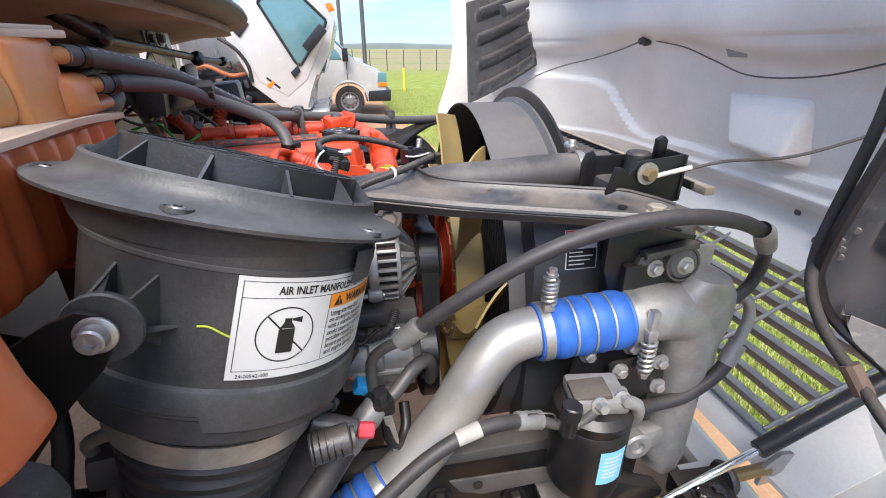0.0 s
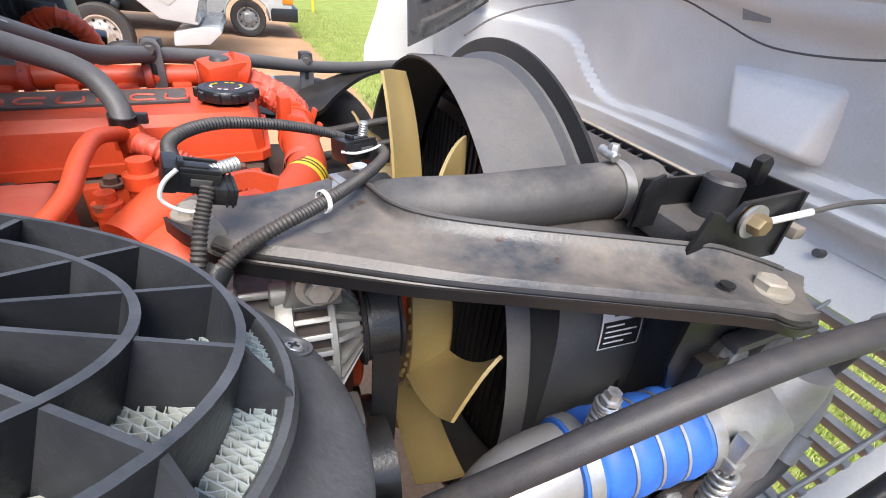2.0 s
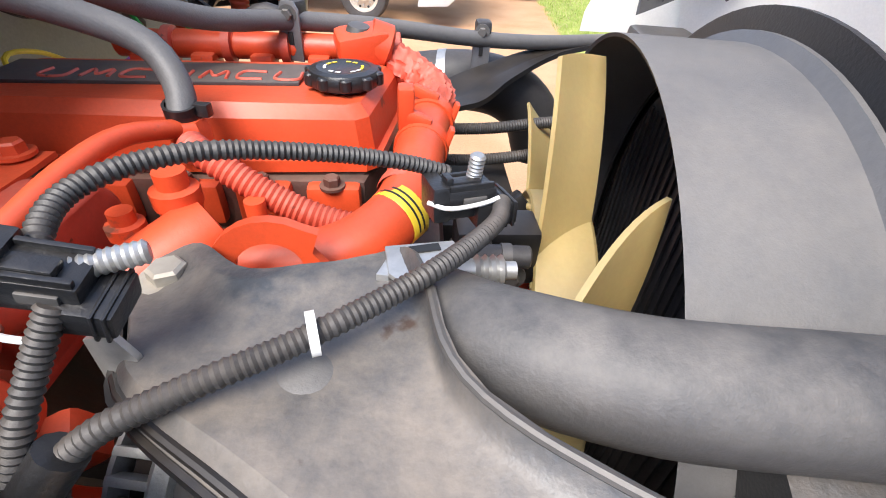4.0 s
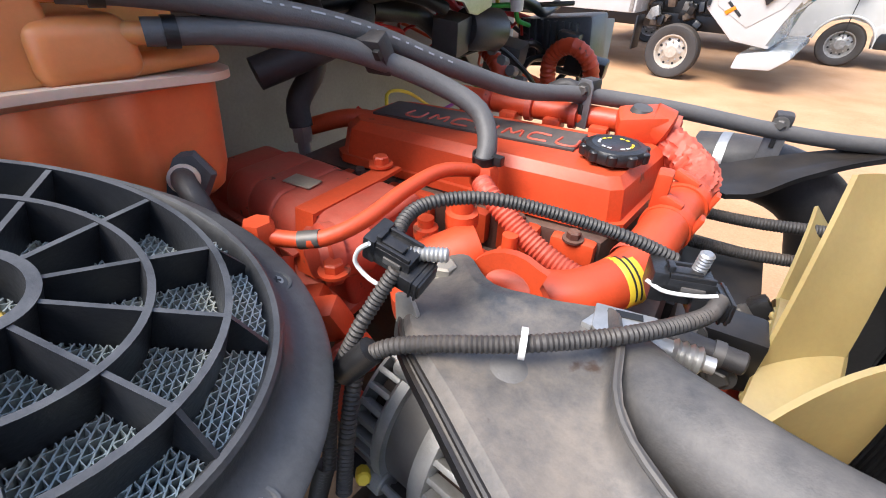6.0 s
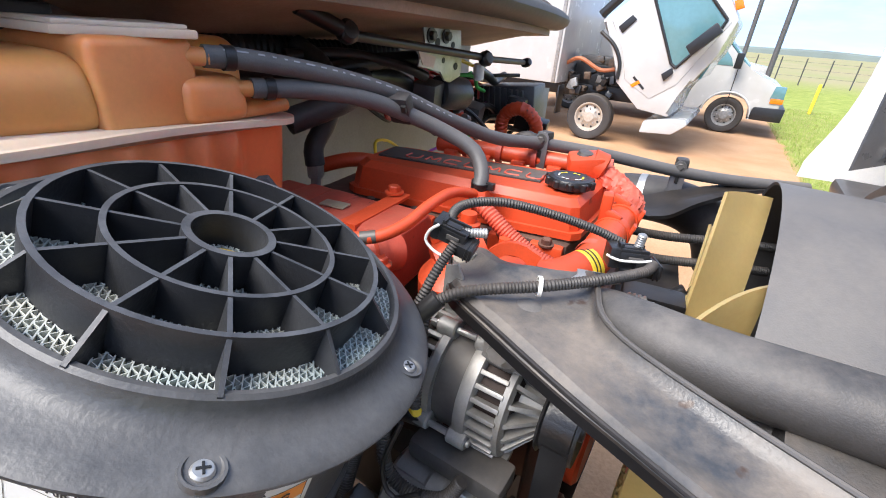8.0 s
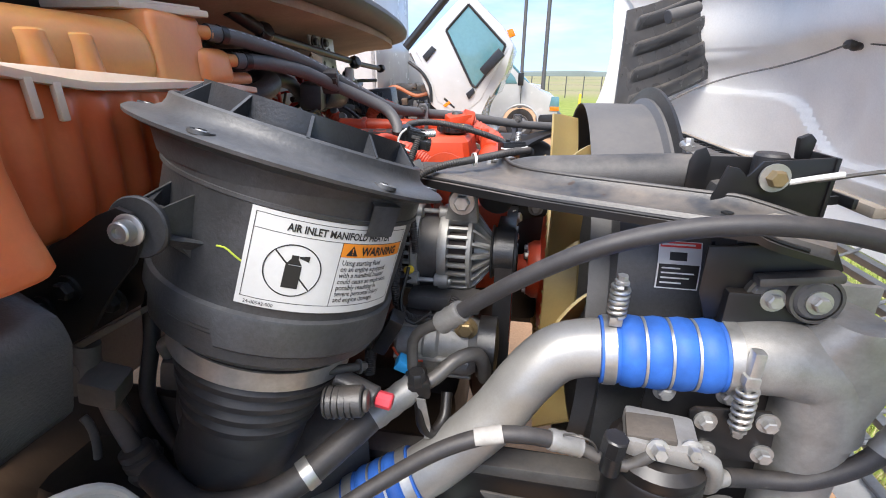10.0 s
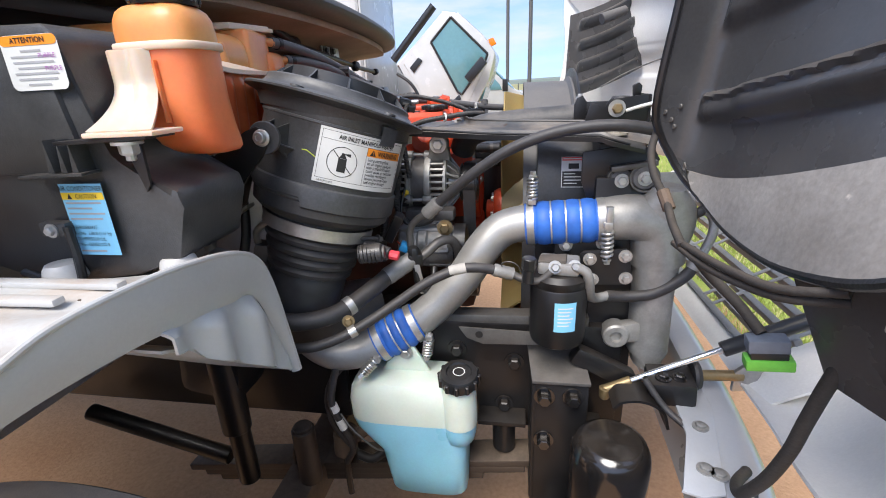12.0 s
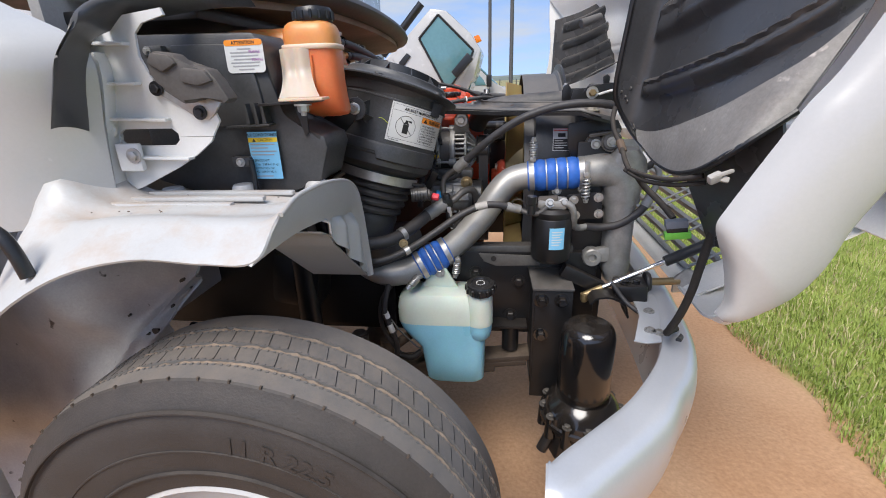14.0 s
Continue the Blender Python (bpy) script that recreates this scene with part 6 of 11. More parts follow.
    part("worn_edge", lathe(bmesh.new(), (0.0605, 0.985, 1.3775), (0.1, 0.98, 0.14), [(0.0276, 0), (0.0285, 0.003), (0.0282, 0.012), (0.0276, 0.015)], 24), RED_DUSTY, en)
    # rough braid
    path = smooth_path([(0.062, 1.160, 1.393), (0.064, 1.195, 1.396), (0.056, 1.225, 1.403), (0.030, 1.245, 1.416), (-0.005, 1.250, 1.430)], 0.004)
    bm = bmesh.new()
    rings, up = [], Vector((0, 0, 1))
    for i, p in enumerate(path):
        t = (path[min(i + 1, len(path) - 1)] - path[max(i - 1, 0)]).normalized()
        up = (up - t * up.dot(t)).normalized()
        w = t.cross(up)
        rings.append([bm.verts.new(p + (up * math.cos(2 * math.pi * k / 36) + w * math.sin(2 * math.pi * k / 36)) * (0.0255 + 0.0030 * math.sin(k * math.pi / 2 + i * 1.2) * math.sin(k * math.pi / 2 - i * 1.2) + 0.004 * noise.noise(p * 45 + Vector((k, 0, 0)) * 0.4))) for k in range(36)])
    for a, b in zip(rings, rings[1:]):
        for k in range(36):
            bm.faces.new((a[k], a[(k + 1) % 36], b[(k + 1) % 36], b[k]))
    part("braided_hose", bm, RED_DUSTY, en, "hose in rough red-painted braid", sharp=70)
    # lifting eye: a flat plate with a hole
    o, e1, e2 = Vector((-0.013, 0.854, 1.387)), Vector((0.97, 0.20, -0.05)), Vector((0.10, 0.06, 0.99))
    rim = [(0.025 * math.cos(radians(a)), 0.025 * math.sin(radians(a))) for a in range(0, 360, 15)]
    out = []
    for a in range(0, 360, 15):
        r = 0.043 if 55 <= a <= 200 else (0.047 if a < 55 else 0.052)
        if 285 <= a or a < 40:
            r = min(0.075, 0.034 / max(0.35, math.cos(radians(a - 40))))
        out.append((r * math.cos(radians(a)), r * math.sin(radians(a))))
    bm = bmesh.new()
    nrm = e1.cross(e2).normalized() * 0.0045
    layers = [[[bm.verts.new(o + e1 * a + e2 * b + nrm * s) for a, b in loop] for loop in (rim, out)] for s in (-1, 1)]
    for k in range(24):
        j = (k + 1) % 24
        for lay in layers:
            bm.faces.new((lay[0][k], lay[0][j], lay[1][j], lay[1][k]))
        for q in (0, 1):
            bm.faces.new((layers[0][q][k], layers[0][q][j], layers[1][q][j], layers[1][q][k]))
    bmesh.ops.recalc_face_normals(bm, faces=bm.faces)
    part("lifting_eye", bm, RED_PAINT, en)
    bm = bmesh.new()
    tube(bm, [(-0.125, 0.958, 1.428), (-0.105, 0.950, 1.420), (-0.060, 0.948, 1.392), (-0.015, 0.950, 1.370), (0.030, 0.952, 1.362), (0.055, 0.955, 1.372)], 0.0118, 16, rib=0.0016, pitch=0.0052)
    part("corrugated_sleeve", bm, RED_DUSTY, en)
    # front cover with the dark machinery below it
    part("gear_case", box((0.055, 1.10, 1.06), (0.07, 0.42, 0.50), (0, 0, 8), 0.03), GREASE, en)
    part("bracket_casting", box((0.075, 0.905, 1.235), (0.07, 0.075, 0.20), (6, 0, 12), 0.014), RED_PAINT, en)
    part("front_casting", box((0.100, 0.945, 1.265), (0.060, 0.050, 0.070), (0, 10, 20), 0.016), RED_PAINT, en)
    for p in ((0.130, 0.925, 1.285), (0.126, 0.945, 1.235)):
        bm = bmesh.new()
        bolt(bm, p, (0.9, -0.3, 0.2), 0.010, 0.012)
        part("front_bolt", bm, STEEL, en)
    part("tensioner_arm", box((0.13, 1.02, 1.275), (0.13, 0.06, 0.030), (4, -6, 14), 0.008), BLACK_PAINT, en)
    part("lower_machinery", box((0.12, 1.26, 1.08), (0.14, 0.24, 0.34), (0, 0, 8), 0.02), BLACK_PAINT, en)
    for k in range(6):
        part("machinery_lug", box((0.10 + 0.018 * k, 1.02 + 0.03 * k, 1.262 + 0.006 * (k % 3)), (0.030, 0.030, 0.026), (10 * k, 12, 20 * k), 0.006), (BLACK_PAINT, GREY_STEEL, BLACK_SATIN)[k % 3], en)
    # injectors and rail covers on the far side
    for k in range(5):
        c = Vector((-0.335 + 0.075 * k, 1.225 + 0.016 * k, 1.432))
        bm = bmesh.new()
        rod(bm, c + Vector((-0.040, -0.007, 0.004)), c + Vector((0.036, 0.007, 0.004)), 0.019, 0.017)
        part("rail_cover", bm, RED_PAINT, en)
        part("rail_collar", lathe(bmesh.new(), c + Vector((0.022, 0.004, 0.004)), (1, 0.2, 0), [(0.014, 0), (0.023, 0.001), (0.023, 0.012), (0.014, 0.013)], 18), RED_DUSTY, en)
        part("rail_foot", box(c + Vector((0.0, -0.010, -0.014)), (0.030, 0.045, 0.024), (0, 0, 12), 0.005), RED_PAINT, en)
    bm = bmesh.new()
    tube(bm, [(-0.215, 1.255, 1.435), (-0.205, 1.262, 1.468), (-0.178, 1.270, 1.478), (-0.155, 1.275, 1.462), (-0.150, 1.28, 1.43)], 0.011, 12)
    part("breather_hose", bm, RUBBER, en)
    # breather with its scuffed top
    part("breather", box((-0.040, 1.236, 1.452), (0.070, 0.056, 0.044), (8, -8, 24), 0.012), RED_PAINT, en)
    part("breather_spout", lathe(bmesh.new(), (-0.015, 1.244, 1.452), (0.85, 0.25, -0.35), [(0, -0.02), (0.027, -0.02), (0.029, 0.006), (0.024, 0.010), (0, 0.010)], 20), RED_PAINT, en)
    part("breather_scuff", lathe(bmesh.new(), (-0.043, 1.232, 1.4735), (0.15, -0.1, 1), [(0, -0.004), (0.017, -0.004), (0.014, 0.0035), (0, 0.005)], 12), GREY_STEEL, en)
    return en


build_engine()


def build_alternator():
    al = thing("alternator", (0.02, 0.74, 1.20), "cast aluminium alternator with cooling slots and black belt pulley", "alternator")
    c = Vector((0.004, 0.778, 1.262))
    ax = Vector((1, 0, 0))
    R = 0.084

    def ring(name, prof, mat, seg=48):
        return part(name, lathe(bmesh.new(), c, ax, prof, seg), mat, al)
    dark = material("copper_dark", (0.030, 0.017, 0.013), 0.6, metal=0.3)
    ring("winding", [(0, -0.070), (0.068, -0.068), (0.070, 0.050), (0.040, 0.060), (0, 0.060)], dark, 32)
    ring("rear_rim", [(R - 0.016, -0.036), (R - 0.001, -0.036), (R, -0.046), (R - 0.003, -0.050), (R - 0.016, -0.050), (R - 0.016, -0.036)], ALUMINIUM)
    ring("rear_cap", [(0, -0.088), (0.050, -0.088), (0.068, -0.084), (0.078, -0.078), (0.079, -0.074), (0.066, -0.072), (0, -0.072)], ALUMINIUM)
    ring("stator_ring", [(0.06, -0.036), (R - 0.009, -0.036), (R - 0.009, 0.0), (0.06, 0.0)], GREY_STEEL)
    ring("front_rim", [(R - 0.016, 0.0), (R, 0.0), (R + 0.002, 0.006), (R + 0.001, 0.016), (R - 0.004, 0.018), (R - 0.016, 0.018), (R - 0.016, 0.0)], ALUMINIUM)
    ring("front_shoulder", [(R - 0.016, 0.050), (R - 0.004, 0.050), (R - 0.006, 0.057), (0.066, 0.060), (0.060, 0.056), (R - 0.016, 0.050)], ALUMINIUM)
    ring("nose", [(0.0, 0.060), (0.040, 0.060), (0.037, 0.070), (0.031, 0.088), (0, 0.088)], ALUMINIUM, 32)
    n = 30
    for k in range(n):
        a = 2 * math.pi * (k + 0.5) / n
        m = Matrix.Translation(c) @ Matrix.Rotation(a, 4, "X")
        for x0, x1, r, w, nm in ((0.016, 0.052, R - 0.007, 0.0058, "front_bar"), (-0.076, -0.046, R - 0.008, 0.0058, "rear_bar")):
            bm = bmesh.new()
            add_box(bm, None, (x1 - x0, w, 0.012), m=m @ pose((x0 + x1) / 2, 0, r), bevel=0.0012)
            part(nm, bm, ALUMINIUM, al)
    for k in range(18):
        a = 2 * math.pi * k / 18
        m = Matrix.Translation(c) @ Matrix.Rotation(a, 4, "X")
        bm = bmesh.new()
        vs = [(0.056, 0.072), (0.062, 0.070), (0.090, 0.034), (0.090, 0.026), (0.056, 0.036)]
        lo = [bm.verts.new(m @ Vector((x, -0.0026, r))) for x, r in vs]
        hi = [bm.verts.new(m @ Vector((x, 0.0026, r))) for x, r in vs]
        bm.faces.new(lo)
        bm.faces.new(hi[::-1])
        for i in range(5):
            bm.faces.new((lo[i], lo[(i + 1) % 5], hi[(i + 1) % 5], hi[i]))
        part("nose_fin", bm, ALUMINIUM, al)
    # clamping ears with their long bolts
    for a in (20, 110, 200, 290):
        d = Vector((0, math.cos(radians(a)), math.sin(radians(a))))
        for x0, x1 in ((-0.058, -0.032), (-0.004, 0.022)):
            bm = bmesh.new()
            rod(bm, c + ax * x0 + d * (R + 0.001), c + ax * x1 + d * (R + 0.001), 0.012, seg=14)
            part("clamp_ear", bm, ALUMINIUM, al)
        bm = bmesh.new()
        rod(bm, c - ax * 0.062 + d * (R + 0.003), c + ax * 0.026 + d * (R + 0.003), 0.0042, seg=10)
        part("long_bolt", bm, STEEL, al)
    part("pulley", lathe(bmesh.new(), c, ax, [(0, 0.090), (0.049, 0.090), (0.051, 0.093), (0.0465, 0.095), (0.0465, 0.130), (0.051, 0.132), (0.050, 0.136), (0.044, 0.134), (0.030, 0.128), (0.020, 0.128), (0.018, 0.138), (0, 0.138)], 40), BLACK_SATIN, al)
    for y, z in ((0.735, 1.372), (0.705, 1.165)):
        p = Vector((0.045, y, z))
        q = c + Vector((0.036, 0, 0)) + (Vector((0, y, z)) - Vector((0, c.y, c.z))).normalized() * 0.072
        bm = bmesh.new()
        prism([(-0.022, 0), (0.022, 0), (0.030, 1), (-0.030, 1)], lambda s, t, d: tuple(p.lerp(q, t) + Vector((s, d - 0.016, 0))), 0.034, 0.004, bm)
        part("lug_arm", bm, ALUMINIUM, al)
        part("mounting_lug", lathe(bmesh.new(), p + Vector((0, 0.022, 0)), (0, -1, 0), [(0, 0), (0.023, 0), (0.024, 0.04), (0.020, 0.044), (0, 0.044)], 24), ALUMINIUM, al)
        bm = bmesh.new()
        bolt(bm, p + Vector((0, -0.021, 0)), (0, -1, 0), 0.0125, 0.010)
        part("mounting_bolt", bm, STEEL, al)
    # plug and studs on the back
    part("rear_plug", box(c + Vector((-0.062, -0.078, -0.030)), (0.040, 0.030, 0.024), (20, 0, 12), 0.004), BLACK_SATIN, al)
    bm = bmesh.new()
    rod(bm, c + Vector((-0.052, -0.090, -0.012)), c + Vector((-0.040, -0.098, -0.004)), 0.007, seg=8)
    part("yellow_lock", bm, YELLOW_WIRE, al)
    return al


build_alternator()


def build_belt():
    """The flat ribbed belt round the pulleys, seen mostly as one broad strap."""
    bt = thing("drive_belt", (0.135, 0.80, 0.95), "black ribbed rubber drive belt round the engine pulleys", "belt")
    cs = [((0.785, 1.262), 0.048), ((0.81, 0.985), 0.070), ((1.02, 1.02), 0.10), ((0.97, 1.20), 0.09)]
    x0, w = 0.103, 0.033
    pts = []
    hull = []
    for (y, z), r in cs:
        for k in range(36):
            a = 2 * math.pi * k / 36
            hull.append((y + r * math.cos(a), z + r * math.sin(a)))
    hull = sorted(set(hull))
    def half(ps):
        out = []
        for p in ps:
            while len(out) >= 2 and (out[-1][0] - out[-2][0]) * (p[1] - out[-2][1]) - (out[-1][1] - out[-2][1]) * (p[0] - out[-2][0]) <= 0:
                out.pop()
            out.append(p)
        return out
    loop = half(hull)[:-1] + half(hull[::-1])[:-1]
    cy, cz = sum(p[0] for p in loop) / len(loop), sum(p[1] for p in loop) / len(loop)
    bm = bmesh.new()
    rings = []
    for y, z in loop:
        d = Vector((0, y - cy, z - cz)).normalized() * 0.005
        rings.append([bm.verts.new(Vector((x, y, z)) + d * s) for x, s in ((x0, 0), (x0, 1), (x0 + w, 1), (x0 + w, 0))])
    for a, b in zip(rings, rings[1:] + rings[:1]):
        for k in range(4):
            bm.faces.new((a[k], b[k], b[(k + 1) % 4], a[(k + 1) % 4]))
    part("strap", bm, BLACK_SATIN, bt)
    for (y, z), r in cs[1:]:
        m = RED_PAINT if r > 0.07 else BLACK_SATIN
        part("pulley", lathe(bmesh.new(), (x0 - 0.004, y, z), (1, 0, 0), [(0, 0), (r, 0), (r - 0.001, 0.003), (r - 0.001, 0.030), (r * 0.9, 0.036), (r * 0.5, 0.03), (0.02, 0.034), (0, 0.036)], 36), m, bt)
    return bt


build_belt()


# ---- cooling fan, shroud and radiator ----
FAN_Y, FAN_Z, FAN_R = 1.085, 1.10, 0.390


def build_fan():
    fn = thing("cooling_fan", (0.2, FAN_Y, FAN_Z), "yellow-tan nylon cooling fan with broad blades", "fan")
    hub = Vector((0.228, FAN_Y, FAN_Z))
    part("hub_ring", lathe(bmesh.new(), hub, (1, 0, 0), [(0.150, -0.018), (0.205, -0.022), (0.212, -0.028), (0.216, -0.026), (0.219, 0.038), (0.216, 0.042), (0.211, 0.040), (0.208, -0.014), (0.150, -0.010), (0.150, -0.018)], 72), FAN_YELLOW, fn)
    part("clutch", lathe(bmesh.new(), hub, (1, 0, 0), [(0, -0.085), (0.035, -0.085), (0.040, -0.062), (0.066, -0.060), (0.075, -0.045), (0.075, -0.030), (0.150, -0.024), (0.152, -0.004), (0, 0.0)], 48), RED_PAINT, fn, "red-painted fan drive")
    for k in range(40):
        a = 2 * math.pi * k / 40
        bm = bmesh.new()
        rod(bm, hub + Vector((-0.020, 0.196 * math.cos(a), 0.196 * math.sin(a))), hub + Vector((-0.029, 0.196 * math.cos(a), 0.196 * math.sin(a))), 0.007, 0.005, 8)
        part("hub_tooth", bm, FAN_YELLOW, fn)
    for k in range(6):
        a = 2 * math.pi * k / 6
        bm = bmesh.new()
        bolt(bm, hub + Vector((-0.060, 0.054 * math.cos(a), 0.054 * math.sin(a))), (-1, 0, 0), 0.008, 0.008)
        part("hub_bolt", bm, STEEL, fn)
    for k in range(8):
        a0 = 101.0 + k * 360 / 8

        def blade(u, v):
            r = 0.212 + (FAN_R - 0.004 - 0.212) * u
            s = (v - 0.5) * 2
            ang = radians(a0 - 23 * u - s * (8.0 - 1.5 * u) - 1.6 * (1 - s * s))
            x = hub.x + 0.004 + 0.033 * s
            return (x, hub.y + r * math.cos(ang), hub.z + r * math.sin(ang))
        part("blade", sheet(blade, 12, 8, 0.005), FAN_YELLOW, fn)
    return fn


build_fan()


def build_shroud():
    sh = thing("fan_shroud", (0.4, FAN_Y, 0.7), "dark grey plastic fan shroud bolted to the radiator", "fan shroud")
    o = Vector((0, FAN_Y, FAN_Z))
    R = FAN_R + 0.022
    part("ring", lathe(bmesh.new(), o, (1, 0, 0), [(R - 0.004, 0.262), (R, 0.260), (R, 0.385), (R + 0.012, 0.392), (R + 0.012, 0.400), (R - 0.004, 0.400), (R - 0.004, 0.262)], 96), SHROUD, sh)
    part("ring_flange", lathe(bmesh.new(), o, (1, 0, 0), [(R - 0.002, 0.396), (R + 0.035, 0.400), (R + 0.035, 0.406), (R - 0.002, 0.404)], 96), BLACK_SATIN, sh)
    # near flank that meets the radiator, with its safety sticker
    prof = [(0, 0.662, 0.84), (0.3, 0.655, 1.02), (0.55, 0.654, 1.17), (0.68, 0.657, 1.265), (0.78, 0.668, 1.325), (0.88, 0.700, 1.372), (1.0, 0.80, 1.412)]

    def flank(u, v):
        y, z = spline(prof, v)
        return (0.295 + 0.145 * u, y - 0.004 * math.sin(u * 3.1), z)
    part("side_panel", sheet(flank, 10, 40, 0.006), BLACK_PLASTIC, sh)
    part("back_lip", sheet(lambda u, v: (0.297, spline(prof, v)[0] + 0.06 * u, spline(prof, v)[1] - 0.02 * u), 4, 40, 0.004), BLACK_PLASTIC, sh)
    part("backing", lathe(bmesh.new(), o, (1, 0, 0), [(R - 0.006, 0.395), (R + 0.01, 0.395), (R + 0.01, 0.41), (R - 0.006, 0.41)], 64), BLACK_SATIN, sh)
    # sticker
    def pl(a, b, lift=0.0):
        v = 0.752 + b * 1.22
        y, z = spline(prof, v)
        return (0.378 + a, y - 0.005 - lift * 0.8, z + lift * 0.6)
    st = part("safety_sticker", strip_patch(lambda a, b: pl(a, b, 0.0008), -0.030, -0.05, 0.030, 0.05), LABEL_WHITE, sh, "white and black fan safety sticker")
    def bar(a0, b0, a1, b1, m, lift=0.0014):
        part("print_bar", strip_patch(lambda a, b: pl(a, b, lift), a0, b0, a1, b1), m, st)
    bar(-0.028, 0.036, 0.028, 0.048, LABEL_RED)
    bar(-0.028, -0.048, 0.028, 0.000, INK)
    bar(-0.014, 0.008, 0.010, 0.026, INK)
    for i, w in enumerate((0.026, 0.046, 0.040, 0.030)):
        bar(-0.024, -0.010 - i * 0.010, -0.024 + w, -0.007 - i * 0.010, LABEL_WHITE, 0.002)
    bar(-0.026, 0.040, 0.020, 0.044, LABEL_WHITE, 0.002)
    return sh


build_shroud()


def build_radiator():
    rd = thing("radiator", (0.48, 1.1, 0.55), "radiator and charge-air cooler core with silver end tank", "radiator")
    part("core", box((0.47, 1.16, 0.98), (0.10, 1.12, 0.80), bevel=0.005), CORE, rd)
    for k in range(40):
        part("core_fin", box((0.417, 0.66 + k * 0.025, 0.97), (0.004, 0.006, 0.76), bevel=0), CORE, rd)
    part("top_tank", box((0.47, 1.17, 1.412), (0.12, 1.04, 0.035), bevel=0.012), BLACK_PLASTIC, rd)
    # slatted guard on the top edge
    for k in range(42):
        part("guard_slat", box((0.555, 0.69 + k * 0.025, 1.408), (0.055, 0.005, 0.012), (0, 0, 25), 0), BLACK_SATIN, rd)
    for x in (0.528, 0.584):
        part("guard_rail", box((x, 1.2, 1.410), (0.006, 1.06, 0.014), bevel=0.001), BLACK_SATIN, rd)
    part("front_rail", box((0.605, 1.2, 1.404), (0.02, 1.1, 0.016), bevel=0.004), material("dusty_rail", (0.30, 0.26, 0.21), 0.7, dust=0.5), rd)
    part("side_frame", box((0.47, 0.590, 0.94), (0.11, 0.03, 0.74), bevel=0.005), BLACK_PAINT, rd)
    part("mount_plate", box((0.395, 0.555, 1.13), (0.13, 0.008, 0.12), (0, 3, 0), 0.004), BLACK_PAINT, rd)
    for x, z in ((0.355, 1.165), (0.435, 1.17), (0.36, 1.09), (0.435, 1.095)):
        bm = bmesh.new()
        bolt(bm, (x, 0.550, z), (0, -1, 0), 0.009, 0.012)
        part("mount_bolt", bm, STEEL, rd)
    part("lower_tray", box((0.33, 0.62, 0.86), (0.34, 0.14, 0.05), bevel=0.01), BLACK_PAINT, rd)
    # silver cast end tank of the charge-air cooler
    def tank(u, v):
        a = radians(360 * u)
        z = 0.86 + 0.43 * v
        w = 0.046 + 0.022 * math.exp(-((v - 0.82) / 0.16) ** 2) - 0.012 * (v < 0.05) - 0.02 * max(0, (v - 0.93) / 0.07)
        cx = 0.562 - 0.006 * math.sin(v * 3)
        ca, sa = math.cos(a), math.sin(a)
        k = 0.85
        rx = w * (abs(ca) ** k) * (1 if ca > 0 else -1)
        ry = 0.050 * (abs(sa) ** k) * (1 if sa > 0 else -1)
        return (cx + rx, 0.575 + ry, z)
    bm = bmesh.new()
    rings = []
    for j in range(26):
        rings.append([bm.verts.new(tank(k / 32, j / 25)) for k in range(32)])
    for p, q in zip(rings, rings[1:]):
        for k in range(32):
            bm.faces.new((p[k], p[(k + 1) % 32], q[(k + 1) % 32], q[k]))
    bm.faces.new(rings[0][::-1])
    bm.faces.new(rings[-1])
    part("end_tank", bm, ALUMINIUM, rd, "silver cast end tank")
    bm = bmesh.new()
    tube(bm, [(0.432, 0.565, 1.220), (0.47, 0.566, 1.224), (0.51, 0.570, 1.222), (0.548, 0.576, 1.195), (0.560, 0.580, 1.12)], 0.045, 28, 0.012, radius=lambda s: 0.047 + 0.012 * s)
    part("inlet_neck", bm, ALUMINIUM, rd)
    part("tank_flange", box((0.570, 0.632, 1.08), (0.11, 0.012, 0.46), bevel=0.004), ALUMINIUM, rd)
    part("lower_lug", lathe(bmesh.new(), (0.478, 0.535, 0.945), (0, -1, 0), [(0, -0.03), (0.030, -0.03), (0.030, 0.004), (0.026, 0.008), (0.014, 0.008), (0.012, 0.002), (0, 0.002)], 24), ALUMINIUM, rd)
    part("lug_web", box((0.52, 0.548, 0.955), (0.09, 0.03, 0.05), (0, -12, 0), 0.008), ALUMINIUM, rd)
    # rubber isolators on the top corner
    part("isolator_bracket", prism([(0.385, 1.365), (0.45, 1.372), (0.53, 1.372), (0.545, 1.345), (0.52, 1.30), (0.44, 1.27), (0.40, 1.26), (0.385, 1.30)], lambda a, b, d: (a, 0.590 + d, b), 0.006, 0.002), BLACK_PAINT, rd)
    for x, y, z in ((0.468, 0.575, 1.303), (0.512, 0.562, 1.310)):
        part("isolator", lathe(bmesh.new(), (x, y + 0.02, z), (0, -1, 0.08), [(0, -0.03), (0.024, -0.03), (0.026, 0), (0.026, 0.014), (0.023, 0.018), (0.016, 0.018), (0, 0.018)], 24), RUBBER_GREY, rd)
        bm = bmesh.new()
        bolt(bm, (x, y + 0.001, z), (0, -1, 0.08), 0.009, 0.010)
        part("isolator_bolt", bm, STEEL, rd)
    for x, y, z in ((0.468, 0.575, 1.303), (0.512, 0.562, 1.310)):
        part("isolator_clamp", lathe(bmesh.new(), (x, y + 0.016, z), (0, -1, 0.08), [(0.027, -0.012), (0.031, -0.012), (0.031, 0.012), (0.027, 0.012), (0.027, -0.012)], 28), GREY_STEEL, rd)
